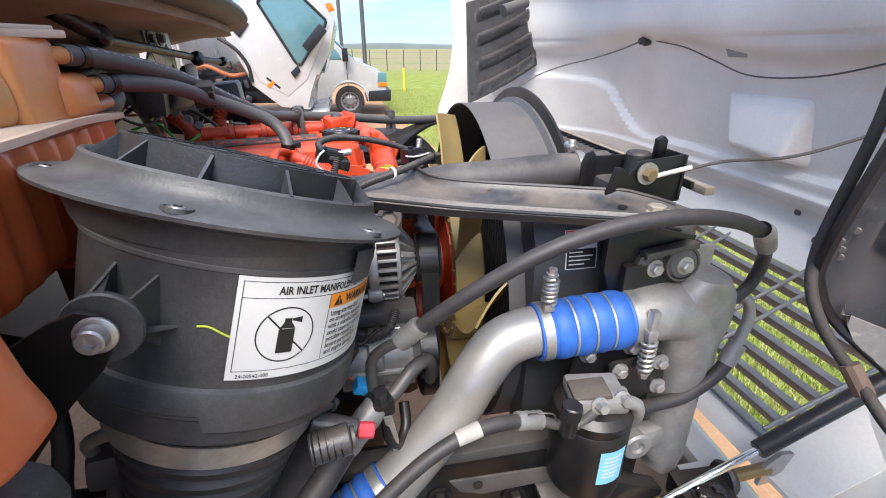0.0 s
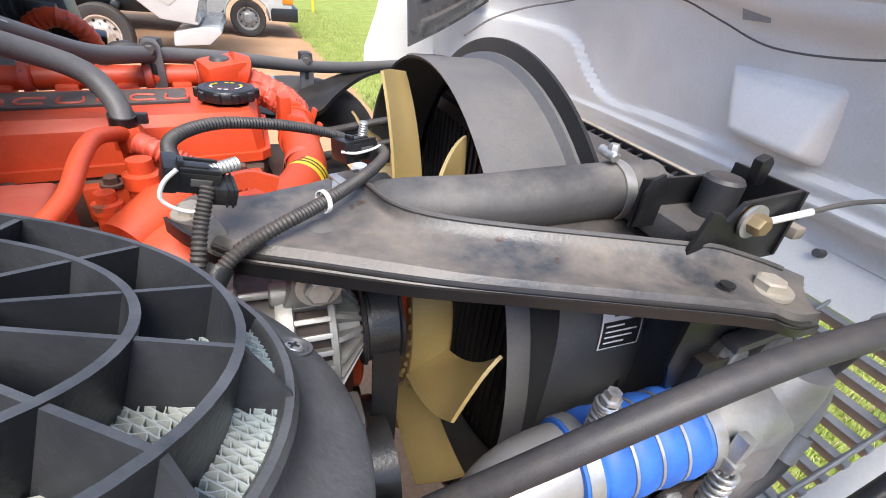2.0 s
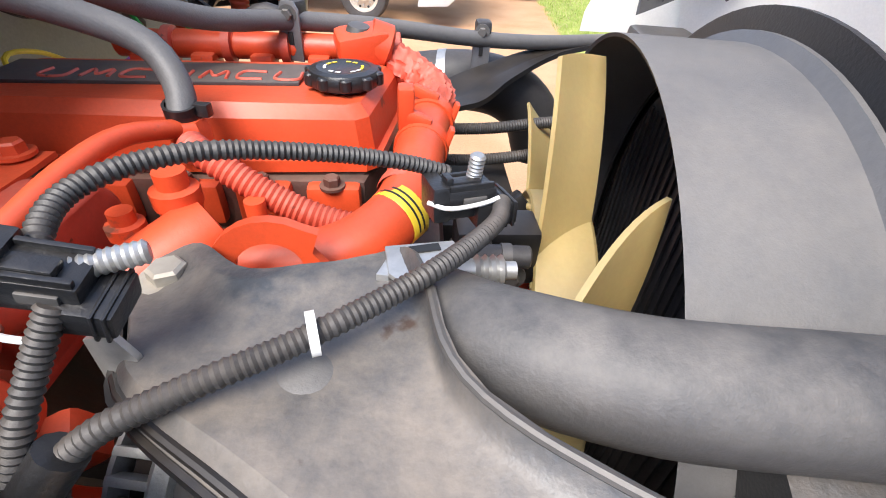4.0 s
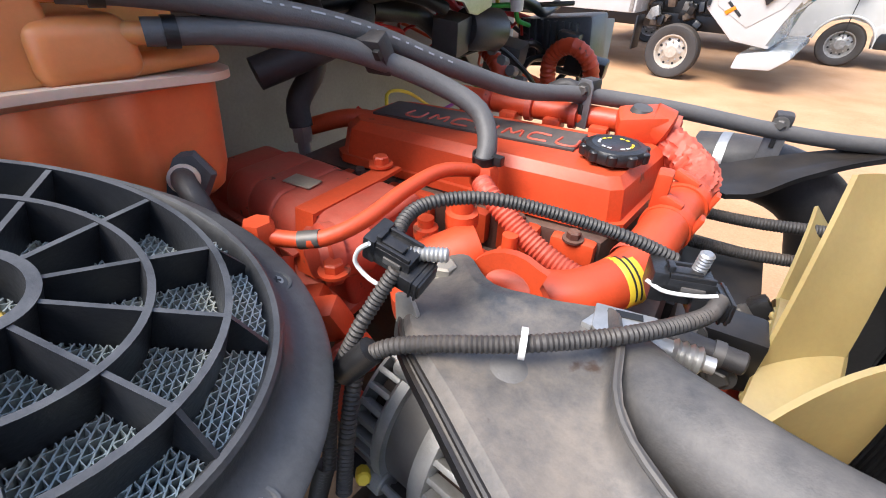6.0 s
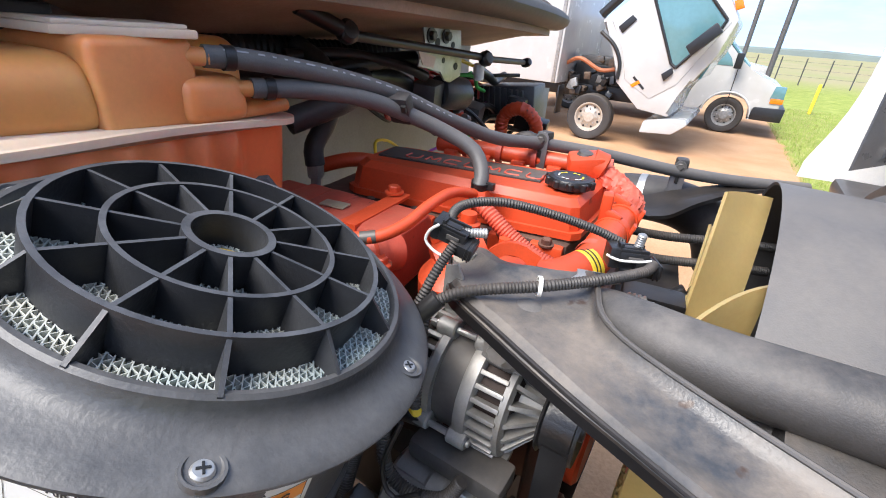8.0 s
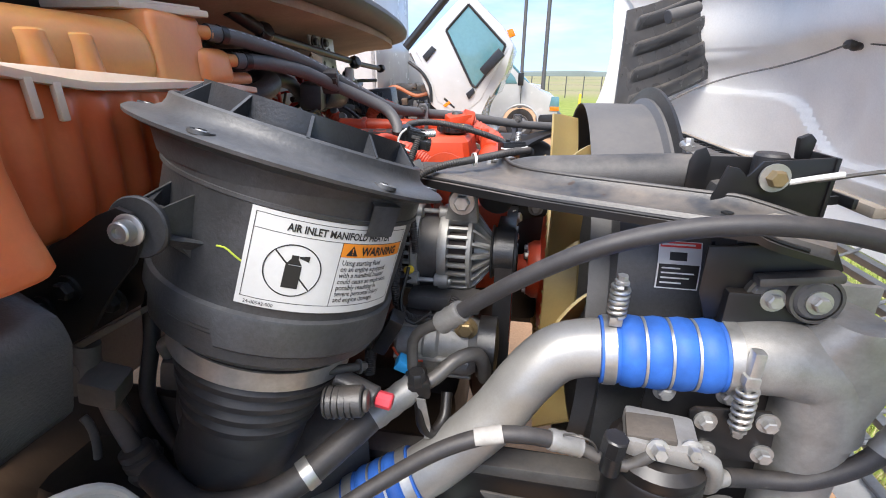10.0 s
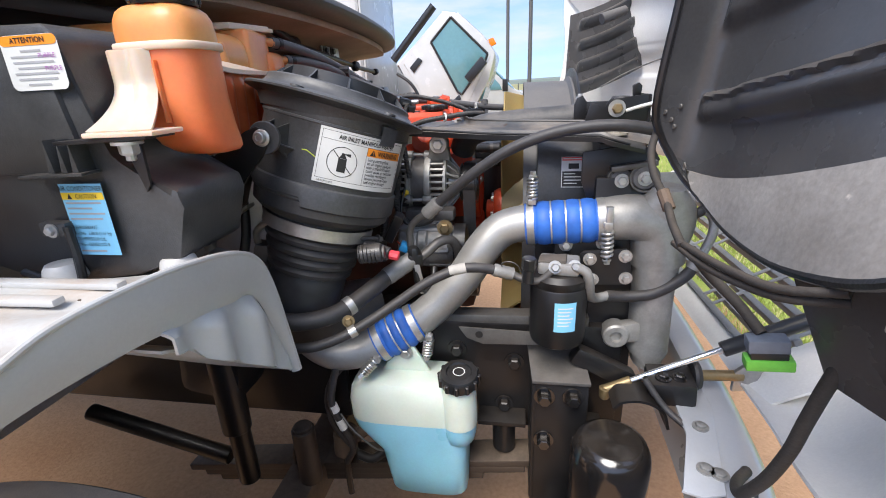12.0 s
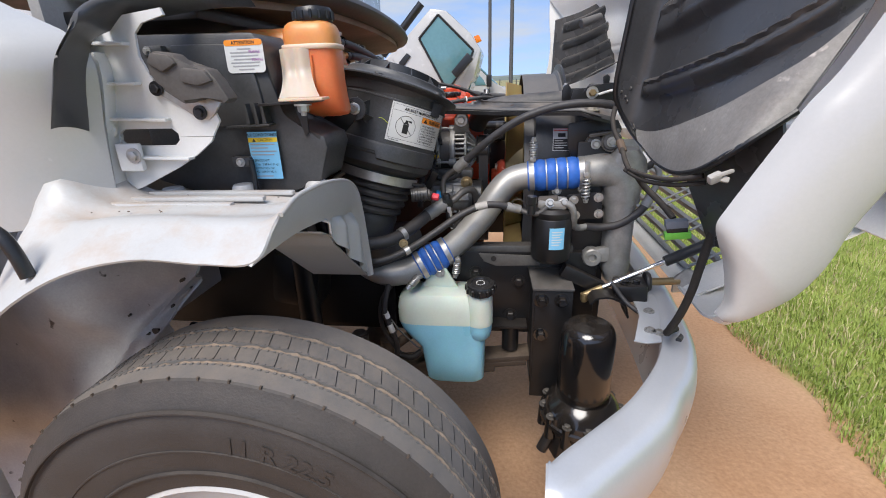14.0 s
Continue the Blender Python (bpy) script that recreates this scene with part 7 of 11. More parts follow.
    part("clamp_web", box((0.49, 0.578, 1.335), (0.095, 0.022, 0.012), (0, -8, 0), 0.004), GREY_STEEL, rd)
    return rd


build_radiator()


def build_tray():
    """Pressed black bracket between the engine and the radiator's top corner."""
    tr = thing("support_brace", (0.2, 0.68, 1.40), "dusty black pressed-steel brace from engine to radiator", "brace")
    near = [(-0.083, 0.812), (-0.066, 0.780), (-0.050, 0.757), (-0.030, 0.724), (0.04, 0.690), (0.12, 0.655), (0.19, 0.630), (0.37, 0.560), (0.43, 0.535), (0.500, 0.545)]
    far = [(-0.080, 0.833), (-0.055, 0.845), (-0.008, 0.818), (0.040, 0.828), (0.080, 0.846), (0.104, 0.815), (0.150, 0.735), (0.34, 0.655), (0.455, 0.612), (0.525, 0.588)]
    n = len(near) - 1

    def top(u, v):
        a, b = spline([(i / n, *p) for i, p in enumerate(near)], u), spline([(i / n, *p) for i, p in enumerate(far)], u)
        p = a + (b - a) * v
        z = 1.418 + 0.004 * math.sin(u * 6) - 0.030 * max(0, u - 0.85) / 0.15 - 0.014 * max(0, 0.3 - u) / 0.3
        rim = 0.026 * max(0.0, (v - 0.80) / 0.20) ** 1.6 * min(1, max(0, u - 0.42) / 0.1) * (1 - 0.6 * u)
        dip = -0.008 * math.sin(math.pi * min(1, v / 0.82)) * (1 - 0.4 * u)
        skirt = -0.016 * max(0.0, (0.10 - v) / 0.10) ** 1.3
        return (p[0], p[1], z + rim + dip + skirt)
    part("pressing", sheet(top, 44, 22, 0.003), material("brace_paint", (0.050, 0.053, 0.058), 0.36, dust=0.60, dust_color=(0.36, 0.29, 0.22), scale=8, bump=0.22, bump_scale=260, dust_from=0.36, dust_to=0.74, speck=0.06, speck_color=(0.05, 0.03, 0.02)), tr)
    def lip(u, v):
        a = spline([(i / n, *p) for i, p in enumerate(near)], u)
        z = 1.418 + 0.004 * math.sin(u * 6) - 0.030 * max(0, u - 0.85) / 0.15
        return (a[0], a[1] + 0.001, z - 0.014 - 0.016 * v * (1 - 0.5 * u))
    part("turned_edge", sheet(lip, 40, 3, 0.003), BLACK_PAINT, tr)
    for v, k0, mt in ((0.03, 12, BLACK_PAINT), (0.985, 22, GREY_STEEL)):
        bm = bmesh.new()
        tube(bm, [top(k / 40, v) for k in range(k0, 39)], 0.0028, 8, 0.012)
        part("rolled_lip", bm, mt, tr)
    for x, y, z, r in ((-0.062, 0.817, 1.402, 0.011), (0.069, 0.822, 1.405, 0.012), (0.449, 0.577, 1.402, 0.013)):
        bm = bmesh.new()
        bolt(bm, (x, y, z), (0, 0, 1), r, 0.009)
        part("bolt", bm, material("dusty_bolt", (0.42, 0.39, 0.33), 0.55, metal=0.5, dust=0.6), tr)
    part("drain_hole", lathe(bmesh.new(), (0.392, 0.580, 1.4130), (0, 0, 1), [(0, 0), (0.007, 0), (0.007, 0.002), (0, 0.002)], 16), INK, tr)
    part("grommet", lathe(bmesh.new(), (0.052, 0.752, 1.410), (0, 0, 1), [(0, 0.006), (0.008, 0.006), (0.015, 0.003), (0.016, 0), (0, 0)], 20), RUBBER_GREY, tr)
    return tr


build_tray()


def hose(name, pts, r, mat, label, cat="hose", **kw):
    bm = bmesh.new()
    tube(bm, pts, r, **kw)
    return tagged(part(name, bm, mat), label, cat)


def ring_part(name, p, axis, r0, w, t, mat, parent):
    a = Vector(axis).normalized()
    return part(name, lathe(bmesh.new(), Vector(p) - a * w / 2, a, [(r0 - 0.001, 0), (r0 + t, 0), (r0 + t, w), (r0 - 0.001, w)], 32), mat, parent)


def build_upper_hose():
    up = thing("radiator_hose", (0.25, 0.8, 1.37), "thick dark grey rubber radiator hose with steel clamp", "radiator hose")
    bm = bmesh.new()
    tube(bm, [(0.090, 0.865, 1.34), (0.108, 0.835, 1.378), (0.150, 0.795, 1.402), (0.23, 0.772, 1.412), (0.33, 0.770, 1.418), (0.425, 0.768, 1.422), (0.465, 0.768, 1.422)], 0.035, 28, 0.012)
    part("rubber_pipe", bm, HOSE_DUSTY, up)
    ring_part("clamp", (0.408, 0.768, 1.421), (1, -0.03, 0.04), 0.0365, 0.014, 0.0015, STEEL, up)
    bm = bmesh.new()
    rod(bm, (0.392, 0.760, 1.466), (0.392, 0.79, 1.468), 0.006)
    bolt(bm, (0.395, 0.772, 1.466), (0, 0, 1), 0.006, 0.012)
    part("clamp_screw", bm, STEEL, up)
    for k in range(2):
        part("print_bar", lathe(bmesh.new(), (0.30 + k * 0.04, 0.7815 - 0.006 * k, 1.420 + k * 0.004), (1, -0.13, 0.1), [(0.0365, 0), (0.0366, 0.0), (0.0366, 0.030), (0.0365, 0.030)], 6, 214, 10, (0, 0, 1)), INK_GREY, up)
    return up


build_upper_hose()


def build_hood_rest():
    """The black stand on the radiator's corner, with its rubber stop and cable eye."""
    hr = thing("hood_stop_bracket", (0.49, 0.66, 1.42), "black steel bracket with rubber stop and cable eye", "bracket")
    part("face_plate", prism([(0.405, 1.40), (0.42, 1.455), (0.435, 1.452), (0.445, 1.44), (0.46, 1.462), (0.540, 1.470), (0.545, 1.392), (0.50, 1.390)], lambda a, b, d: (a, 0.632 + d, b), 0.005, 0.001), BLACK_PAINT, hr)
    part("side_plate", box((0.541, 0.672, 1.432), (0.005, 0.085, 0.075), bevel=0.001), BLACK_PAINT, hr)
    part("back_plate", box((0.475, 0.715, 1.425), (0.13, 0.005, 0.06), bevel=0.001), BLACK_PAINT, hr)
    part("rubber_stop", lathe(bmesh.new(), (0.492, 0.685, 1.40), (0, 0, 1), [(0, 0), (0.021, 0), (0.021, 0.062), (0.018, 0.066), (0, 0.067)], 24), RUBBER, hr)
    part("hook", prism([(0.515, 1.46), (0.53, 1.46), (0.532, 1.486), (0.524, 1.494), (0.512, 1.488)], lambda a, b, d: (a, 0.668 + d, b), 0.012, 0.003), BLACK_PAINT, hr)
    part("slotted_ear", prism([(0.392, 1.41), (0.418, 1.41), (0.420, 1.455), (0.410, 1.47), (0.398, 1.465), (0.392, 1.45)], lambda a, b, d: (a, 0.690 + d, b), 0.004, 0.001), BLACK_PAINT, hr)
    bm = bmesh.new()
    bolt(bm, (0.474, 0.630, 1.443), (0, -1, 0), 0.010, 0.014)
    part("eye_bolt", bm, GOLD, hr)
    part("eye_washer", lathe(bmesh.new(), (0.474, 0.629, 1.443), (0, -1, 0), [(0, 0), (0.018, 0), (0.018, 0.003), (0, 0.003)], 24), STEEL, hr)
    for ob in hr.children:
        ob.location += Vector((-0.020, -0.006, 0.008))
    return hr


build_hood_rest()


def build_charge_pipe():
    cp = thing("charge_air_pipe", (0.1, 0.53, 0.88), "bent silver charge-air pipe with two blue silicone couplings", "air pipe")
    bm = bmesh.new()
    tube(bm, [(0.295, 0.572, 1.208), (0.25, 0.574, 1.206), (0.205, 0.572, 1.188), (0.165, 0.560, 1.145), (0.125, 0.548, 1.085), (0.075, 0.535, 1.030), (0.030, 0.520, 0.990), (-0.005, 0.510, 0.968)], 0.0415, 28, 0.012)
    part("main_pipe", bm, SILVER_PAINT, cp)
    bm = bmesh.new()
    tube(bm, [(-0.085, 0.478, 0.930), (-0.13, 0.462, 0.915), (-0.20, 0.455, 0.915), (-0.28, 0.50, 0.94), (-0.33, 0.60, 0.99), (-0.34, 0.72, 1.05)], 0.0415, 28, 0.012)
    part("rear_pipe", bm, SILVER_PAINT, cp)

    def coupling(a, b, n):
        a, b = Vector(a), Vector(b)
        d = b - a
        L = d.length
        ax = d / L
        prof = [(0.0425, 0.0), (0.0475, 0.001), (0.0475, 0.022)]
        z0, z1 = 0.026, L - 0.024
        for k in range(n):
            s0, s1 = z0 + (z1 - z0) * k / n, z0 + (z1 - z0) * (k + 1) / n
            prof += [(0.0455, s0), (0.0490, s0 + 0.004), (0.0505, (s0 + s1) / 2), (0.0490, s1 - 0.004), (0.0455, s1)]
        prof += [(0.0475, L - 0.020), (0.0475, L - 0.001), (0.0425, L)]
        cpl = part("silicone_coupling", lathe(bmesh.new(), a, ax, prof, 40), BLUE_SILICONE, cp, "ribbed blue silicone coupling")
        for k in range(1, n):
            ring_part("wire_ring", a + ax * (z0 + (z1 - z0) * k / n), ax, 0.0475, 0.0035, 0.0015, STEEL, cpl)
        for s in (0.0125, L - 0.0125):
            ring_part("band_clamp", a + ax * s, ax, 0.0478, 0.016, 0.0012, STEEL, cpl)
        return a, b, ax

    def spring_bolt(p, ax, length, par):
        p, ax = Vector(p), Vector(ax).normalized()
        bm = bmesh.new()
        rod(bm, p - ax * 0.012, p + ax * (length + 0.012), 0.0036, seg=10)
        s = part("tee_bolt", bm, STEEL, par)
        _, u, w = frame_of(ax)
        pts = [p + ax * (length * (0.15 + 0.8 * k / 60)) + (u * math.cos(k * 0.63) + w * math.sin(k * 0.63)) * 0.0105 for k in range(61)]
        bm = bmesh.new()
        tube(bm, pts, 0.0030, 8, 0.004)
        part("coil_spring", bm, material("spring_zinc", (0.62, 0.61, 0.58), 0.35, metal=0.9), s)
        part("spring_nut", lathe(bmesh.new(), p + ax * length, ax, [(0, 0), (0.010, 0), (0.010, 0.004), (0.007, 0.005), (0.007, 0.012), (0, 0.012)], 6), STEEL, s)
        part("tee_block", box(p, (0.018, 0.016, 0.014), bevel=0.003), STEEL, s)
    coupling((0.265, 0.573, 1.206), (0.440, 0.565, 1.220), 4)
    coupling((-0.088, 0.477, 0.928), (0.012, 0.515, 0.975), 3)
    spring_bolt((0.435, 0.512, 1.222), (0.04, 0.0, -1), 0.075, cp)
    spring_bolt((0.278, 0.560, 1.262), (0.02, 0.0, 1), 0.055, cp)
    spring_bolt((0.045, 0.475, 0.955), (-0.15, -0.1, -1), 0.05, cp)
    spring_bolt((-0.075, 0.43, 0.915), (-0.6, -0.5, -0.5), 0.045, cp)
    part("clamp_bridge", box((0.437, 0.515, 1.235), (0.014, 0.016, 0.055), bevel=0.003), STEEL, cp)
    return cp


build_charge_pipe()


# ---- wheel, fender, frame, bumper ----
def build_wheel():
    wh = thing("truck_tyre_on_rim", (-0.33, -0.17, 0), "large ribbed truck tyre on a pale steel rim", "tyre")
    c = Vector((-0.33, 0, 0.522))
    R = 0.522
    y_out = -0.285
    W = 0.225
    bm = bmesh.new()
    # profile from the outer bead over the tread to the inner bead, as (radius, y from outer edge of tread)
    prof = [(0.285, 0.005), (0.300, -0.022), (0.36, -0.034), (0.43, -0.036), (0.475, -0.026), (0.500, -0.008), (R - 0.007, 0.0), (R - 0.004, 0.004)]
    gro = (0.045, 0.100, 0.155)
    for g in gro:
        prof += [(R + 0.001, g - 0.006), (R - 0.013, g - 0.004), (R - 0.013, g + 0.004), (R + 0.001, g + 0.006)]
    prof += [(R - 0.004, W - 0.004), (R - 0.008, W), (0.49, W + 0.012), (0.42, W + 0.034), (0.34, W + 0.03), (0.285, W - 0.01)]
    lathe(bm, c + Vector((0, y_out, 0)), (0, 1, 0), prof[:8], 128)
    lathe(bm, c + Vector((0, y_out, 0)), (0, 1, 0), prof[-6:], 128)
    tyre = part("sidewall", bm, TYRE, wh, sharp=25)
    part("tread", lathe(bmesh.new(), c + Vector((0, y_out, 0)), (0, 1, 0), prof[7:-5], 128), TREAD, tyre, sharp=25)
    # moulded notches along the ribs
    rng = random.Random(2)
    def arc_piece(y, w, n, depth, name, mat, a0=5, a1=175):
        bm = bmesh.new()
        for k in range(n):
            a = radians(a0 + (a1 - a0) * (k + 0.5) / n)
            p = c + Vector((math.cos(a) * (R - 0.001), y_out + y, math.sin(a) * (R - 0.001)))
            m = Matrix.LocRotScale(p, Euler((0, math.pi / 2 - a, 0)), None)
            add_box(bm, None, (depth, w, 0.007), m=m)
        ob = part(name, bm, mat, tyre)
        tagged(ob, kind="stuff")
    sand = material("sandy_groove", (0.27, 0.205, 0.15), 0.95, bump=0.3)
    for g in gro:
        arc_piece(g - 0.008, 0.004, 110, 0.006, "groove_notch", TREAD)
        arc_piece(g + 0.008, 0.004, 110, 0.006, "groove_notch", TREAD)
    for g in gro[:3]:
        ring = lathe(bmesh.new(), c + Vector((0, y_out + g, 0)), (0, 1, 0), [(R - 0.0125, -0.0050), (R - 0.0020, -0.0042), (R + 0.0006, 0), (R - 0.0024, 0.0042), (R - 0.0125, 0.0050)], 300)
        for v in ring.verts:
            v.co += (v.co - Vector((c.x, v.co.y, c.z))).normalized() * 0.006 * noise.noise(v.co * 90)
        part("groove_sand", ring, sand, tyre)
    # sipes across the ribs
    for y in (0.072, 0.127):
        for k in range(36):
            a = radians(20 + 150 * k / 36)
            p = c + Vector((math.cos(a) * (R + 0.0006), y_out + y, math.sin(a) * (R + 0.0006)))
            bm = bmesh.new()
            add_box(bm, None, (0.0012, 0.040, 0.002), m=Matrix.LocRotScale(p, Euler((0, math.pi / 2 - a, 0)), None) @ pose(0, 0, 0, 0, 0, 14))
            part("sipe", bm, INK, tyre)
    notch_m = material("notch_grime", (0.10, 0.075, 0.055), 0.9, bump=0.2)
    for k in range(26):
        a = radians(10 + 160 * k / 26)
        p = c + Vector((math.cos(a) * (R - 0.004), y_out + 0.002, math.sin(a) * (R - 0.004)))
        bm = bmesh.new()
        add_box(bm, None, (0.0035, 0.005, 0.006), m=Matrix.LocRotScale(p, Euler((0, math.pi / 2 - a, 0)), None))
        part("shoulder_notch", bm, notch_m, tyre)
    # raised size marking on the sidewall, running round the tyre
    def side_text(a, b):
        ang = radians(84) - a / 0.41
        r = 0.400 + b
        return (c.x + r * math.cos(ang), y_out - 0.0372 + 0.02 * max(0, (r - 0.44)), c.z + r * math.sin(ang))
    part("size_marking", text_mesh("11 R 22.5", 0.048, side_text, "LEFT", squeeze=1.05, bold=0.001), TYRE, tyre)
    for r in (0.475, 0.395, 0.345):
        part("sidewall_ring", lathe(bmesh.new(), c + Vector((0, y_out, 0)), (0, 1, 0), [(r - 0.003, -0.030), (r - 0.0015, -0.0375), (r + 0.0015, -0.0375), (r + 0.003, -0.030)], 96), TYRE, tyre)
    part("rim", lathe(bmesh.new(), c + Vector((0, y_out, 0)), (0, 1, 0), [(0.300, -0.018), (0.290, -0.024), (0.282, -0.015), (0.275, 0.02), (0.25, 0.05), (0.23, 0.06), (0.12, 0.05), (0, 0.05)], 64), WHITE_DUSTY, wh, "off-white steel rim")
    part("brake_drum", lathe(bmesh.new(), c + Vector((0, y_out, 0)), (0, 1, 0), [(0, 0.12), (0.21, 0.12), (0.21, 0.30), (0, 0.30)], 40), RUST, wh)
    return wh


build_wheel()


def build_fender():
    fd = thing("wheel_fender", (-0.4, -0.05, 1.0), "white moulded inner fender over the wheel, dusty on top", "fender")
    # arch: rows across the truck (near edge to inner edge), running rearwards
    near = [(-0.186, -0.205, 1.288), (-0.200, -0.262, 1.245), (-0.29, -0.262, 1.240), (-0.40, -0.275, 1.250), (-0.52, -0.300, 1.225), (-0.64, -0.325, 1.150), (-0.74, -0.345, 1.03), (-0.80, -0.36, 0.88)]
    mid = [(-0.186, -0.185, 1.298), (-0.23, -0.185, 1.283), (-0.31, -0.19, 1.283), (-0.42, -0.195, 1.288), (-0.54, -0.20, 1.280), (-0.66, -0.21, 1.245), (-0.76, -0.22, 1.14), (-0.83, -0.24, 0.98)]
    inn = [(-0.190, 0.160, 1.280), (-0.24, 0.13, 1.268), (-0.32, 0.08, 1.272), (-0.43, 0.06, 1.276), (-0.55, 0.03, 1.285), (-0.66, 0.0, 1.30), (-0.76, -0.02, 1.30), (-0.83, -0.04, 1.28)]
    n = len(near) - 1

    def top(u, v):
        a, b, c = (spline([(i / n, *p) for i, p in enumerate(row)], u) for row in (near, mid, inn))
        if v < 0.3:
            s = v / 0.3
            p = a * (1 - s) ** 2 + (a * 0.35 + b * 0.65) * 2 * s * (1 - s) + b * s * s
        else:
            s = (v - 0.3) / 0.7
            p = b + (c - b) * s
            p = p + np.array((0, 0, 0.004 * math.sin(s * 18) * (u > 0.1)))
            # raised corner against the cab
            p[2] += 0.075 * math.exp(-((p[0] + 0.665) / 0.055) ** 2) * min(1.0, s * 2.5)
        return tuple(p)
    part("top_panel", sheet(top, 40, 26, 0.004), WHITE_DUSTY, fd)
    # forward face: a smooth flange above, pressed flutes below
    top_k = [(0, -0.185, 1.300), (0.15, -0.12, 1.314), (0.30, -0.016, 1.312), (0.45, 0.078, 1.301), (0.58, 0.164, 1.281), (0.68, 0.215, 1.250), (0.78, 0.240, 1.200), (0.88, 0.258, 1.125), (1.0, 0.283, 0.986)]
    low_k = [(0, -0.268, 1.243), (0.15, -0.145, 1.248), (0.30, -0.06, 1.242), (0.45, 0.010, 1.232), (0.58, 0.08, 1.220), (0.68, 0.14, 1.208), (0.78, 0.195, 1.196), (0.88, 0.235, 1.12), (1.0, 0.277, 0.984)]

    def face(u, v):
        a, b = spline(top_k, u), spline(low_k, u)
        p = a + (b - a) * v
        return (-0.186 - 0.012 * v + 0.004 * math.sin(v * 3.1) - 0.02 * max(0, 0.2 - u) * 2, p[0], p[1])
    part("front_flange", sheet(face, 50, 8, 0.004), WHITE_DUSTY, fd)

    def front(u, v):
        y = 0.000 + 0.277 * u
        zt = np.interp(y, [0.0, 0.08, 0.14, 0.195, 0.235, 0.277], [1.234, 1.220, 1.208, 1.196, 1.12, 0.984])
        zb = np.interp(y, [0.0, 0.05, 0.063, 0.131, 0.283], [1.205, 1.181, 1.158, 1.104, 0.982])
        z = zt + (zb - zt) * v
        fl = 0.020 * (0.5 + 0.5 * math.cos(u * 2 * math.pi * 3.0)) * min(1, v * 4) * min(1, (1 - u) * 6)
        return (-0.200 + fl, y, z)
    part("front_wall", sheet(front, 60, 14, 0.004), WHITE_DUSTY, fd)
    def under(u, v):
        y = 0.0 + 0.28 * u
        zb = np.interp(y, [0.0, 0.05, 0.063, 0.131, 0.283], [1.205, 1.181, 1.158, 1.104, 0.982])
        return (-0.200 - 0.16 * v, y, zb + 0.004)
    part("flute_floor", sheet(under, 20, 4, 0.004), WHITE_DUSTY, fd)
    bm = bmesh.new()
    tube(bm, [(-0.185, *spline(top_k, k / 24)) for k in range(25)], 0.0045, 10, 0.012)
    part("rolled_edge", bm, WHITE_DUSTY, fd)
    # grimy white paint, base darkened further for the shade in the wheel arch
    grim_shade = material("grimy_shaded_white", (0.40, 0.388, 0.375), 0.42, scale=7, var=0.22, bump=0.12, speck=0.10, dust=0.1)
    # inner wall of the wheel arch behind the tyre
    edge = [(0, -0.500, 1.27), (0.3, -0.535, 1.10), (0.55, -0.585, 1.03), (0.8, -0.635, 0.94), (1.0, -0.68, 0.80)]

    def inner_wall(u, v):
        x1, z1 = spline(edge, v)
        x = x1 + (-1.65 - x1) * u
        bul = 0.03 * math.sin(u * 11 + v * 2) * math.sin(v * 5) + 0.018 * math.sin(v * 17 + u * 4) - 0.022 * math.exp(-((v - 0.35 - 0.9 * u) / 0.05) ** 2) - 0.018 * math.exp(-((v - 0.75 + 1.6 * u) / 0.06) ** 2)
        return (x, 0.045 + bul - 0.14 * max(0.0, u - 0.5), z1 + 0.03 * u * (1 - v) - 0.80 * min(1.0, u * 2.2) * v)
    part("inner_wall", sheet(inner_wall, 70, 50, 0.006), grim_shade, fd, "grimy white inner arch wall, toned down for its shade")
    rng = random.Random(12)
    for u, v, w in ((0.05, 0.32, 0.010), (0.07, 0.50, 0.009), (0.06, 0.62, 0.016), (0.11, 0.55, 0.006), (0.22, 0.66, 0.012), (0.27, 0.60, 0.014), (0.27, 0.72, 0.018), (0.30, 0.68, 0.011), (0.33, 0.78, 0.012), (0.20, 0.35, 0.006)):
        p = Vector(inner_wall(u, v))
        fleck = [(w * (0.5 + rng.random() * 0.7) * math.cos(k * 1.05), w * (0.25 + rng.random() * 0.5) * math.sin(k * 1.05)) for k in range(6)]
        part("bare_spot", prism(fleck, lambda a, b, d: (p.x + a, p.y - 0.009 + d, p.z + b + 0.4 * a), 0.006), INK, fd)
    for x, y in ((-0.245, 0.115), (-0.40, 0.075), (-0.55, 0.045)):
        part("clip_boss", lathe(bmesh.new(), (x, y, 1.272), (0, 0, 1), [(0, 0), (0.028, 0), (0.024, 0.018), (0.020, 0.024), (0, 0.025)], 18), WHITE_DUSTY, fd)
    for k, (x0, x1, y) in enumerate(((-0.30, -0.60, -0.03), (-0.26, -0.58, 0.02), (-0.34, -0.62, -0.08))):
        part("stiffener", box(((x0 + x1) / 2, y, 1.289), (abs(x1 - x0), 0.018, 0.010), (0, 1, 4), 0.004), WHITE_DUSTY, fd)
    bm = bmesh.new()
    tube(bm, [(-0.675, -0.285, 1.24), (-0.668, -0.285, 1.295), (-0.635, -0.285, 1.312), (-0.600, -0.285, 1.296), (-0.585, -0.285, 1.262), (-0.578, -0.285, 1.225)], 0.011, 12, 0.008)
    part("rubber_loop", bm, BLACK_SATIN, fd, "black rubber loop")
    rng = random.Random(4)
    for _ in range(26):
        x, y = rng.uniform(-0.62, -0.25), rng.uniform(-0.15, 0.06)
        part("grit", box((x, y, 1.290 - 0.03 * max(0, y + 0.05)), (rng.uniform(.0015, .0035), rng.uniform(.0015, .003), 0.0015), (0, 0, rng.uniform(0, 90)), 0), RUST, fd)
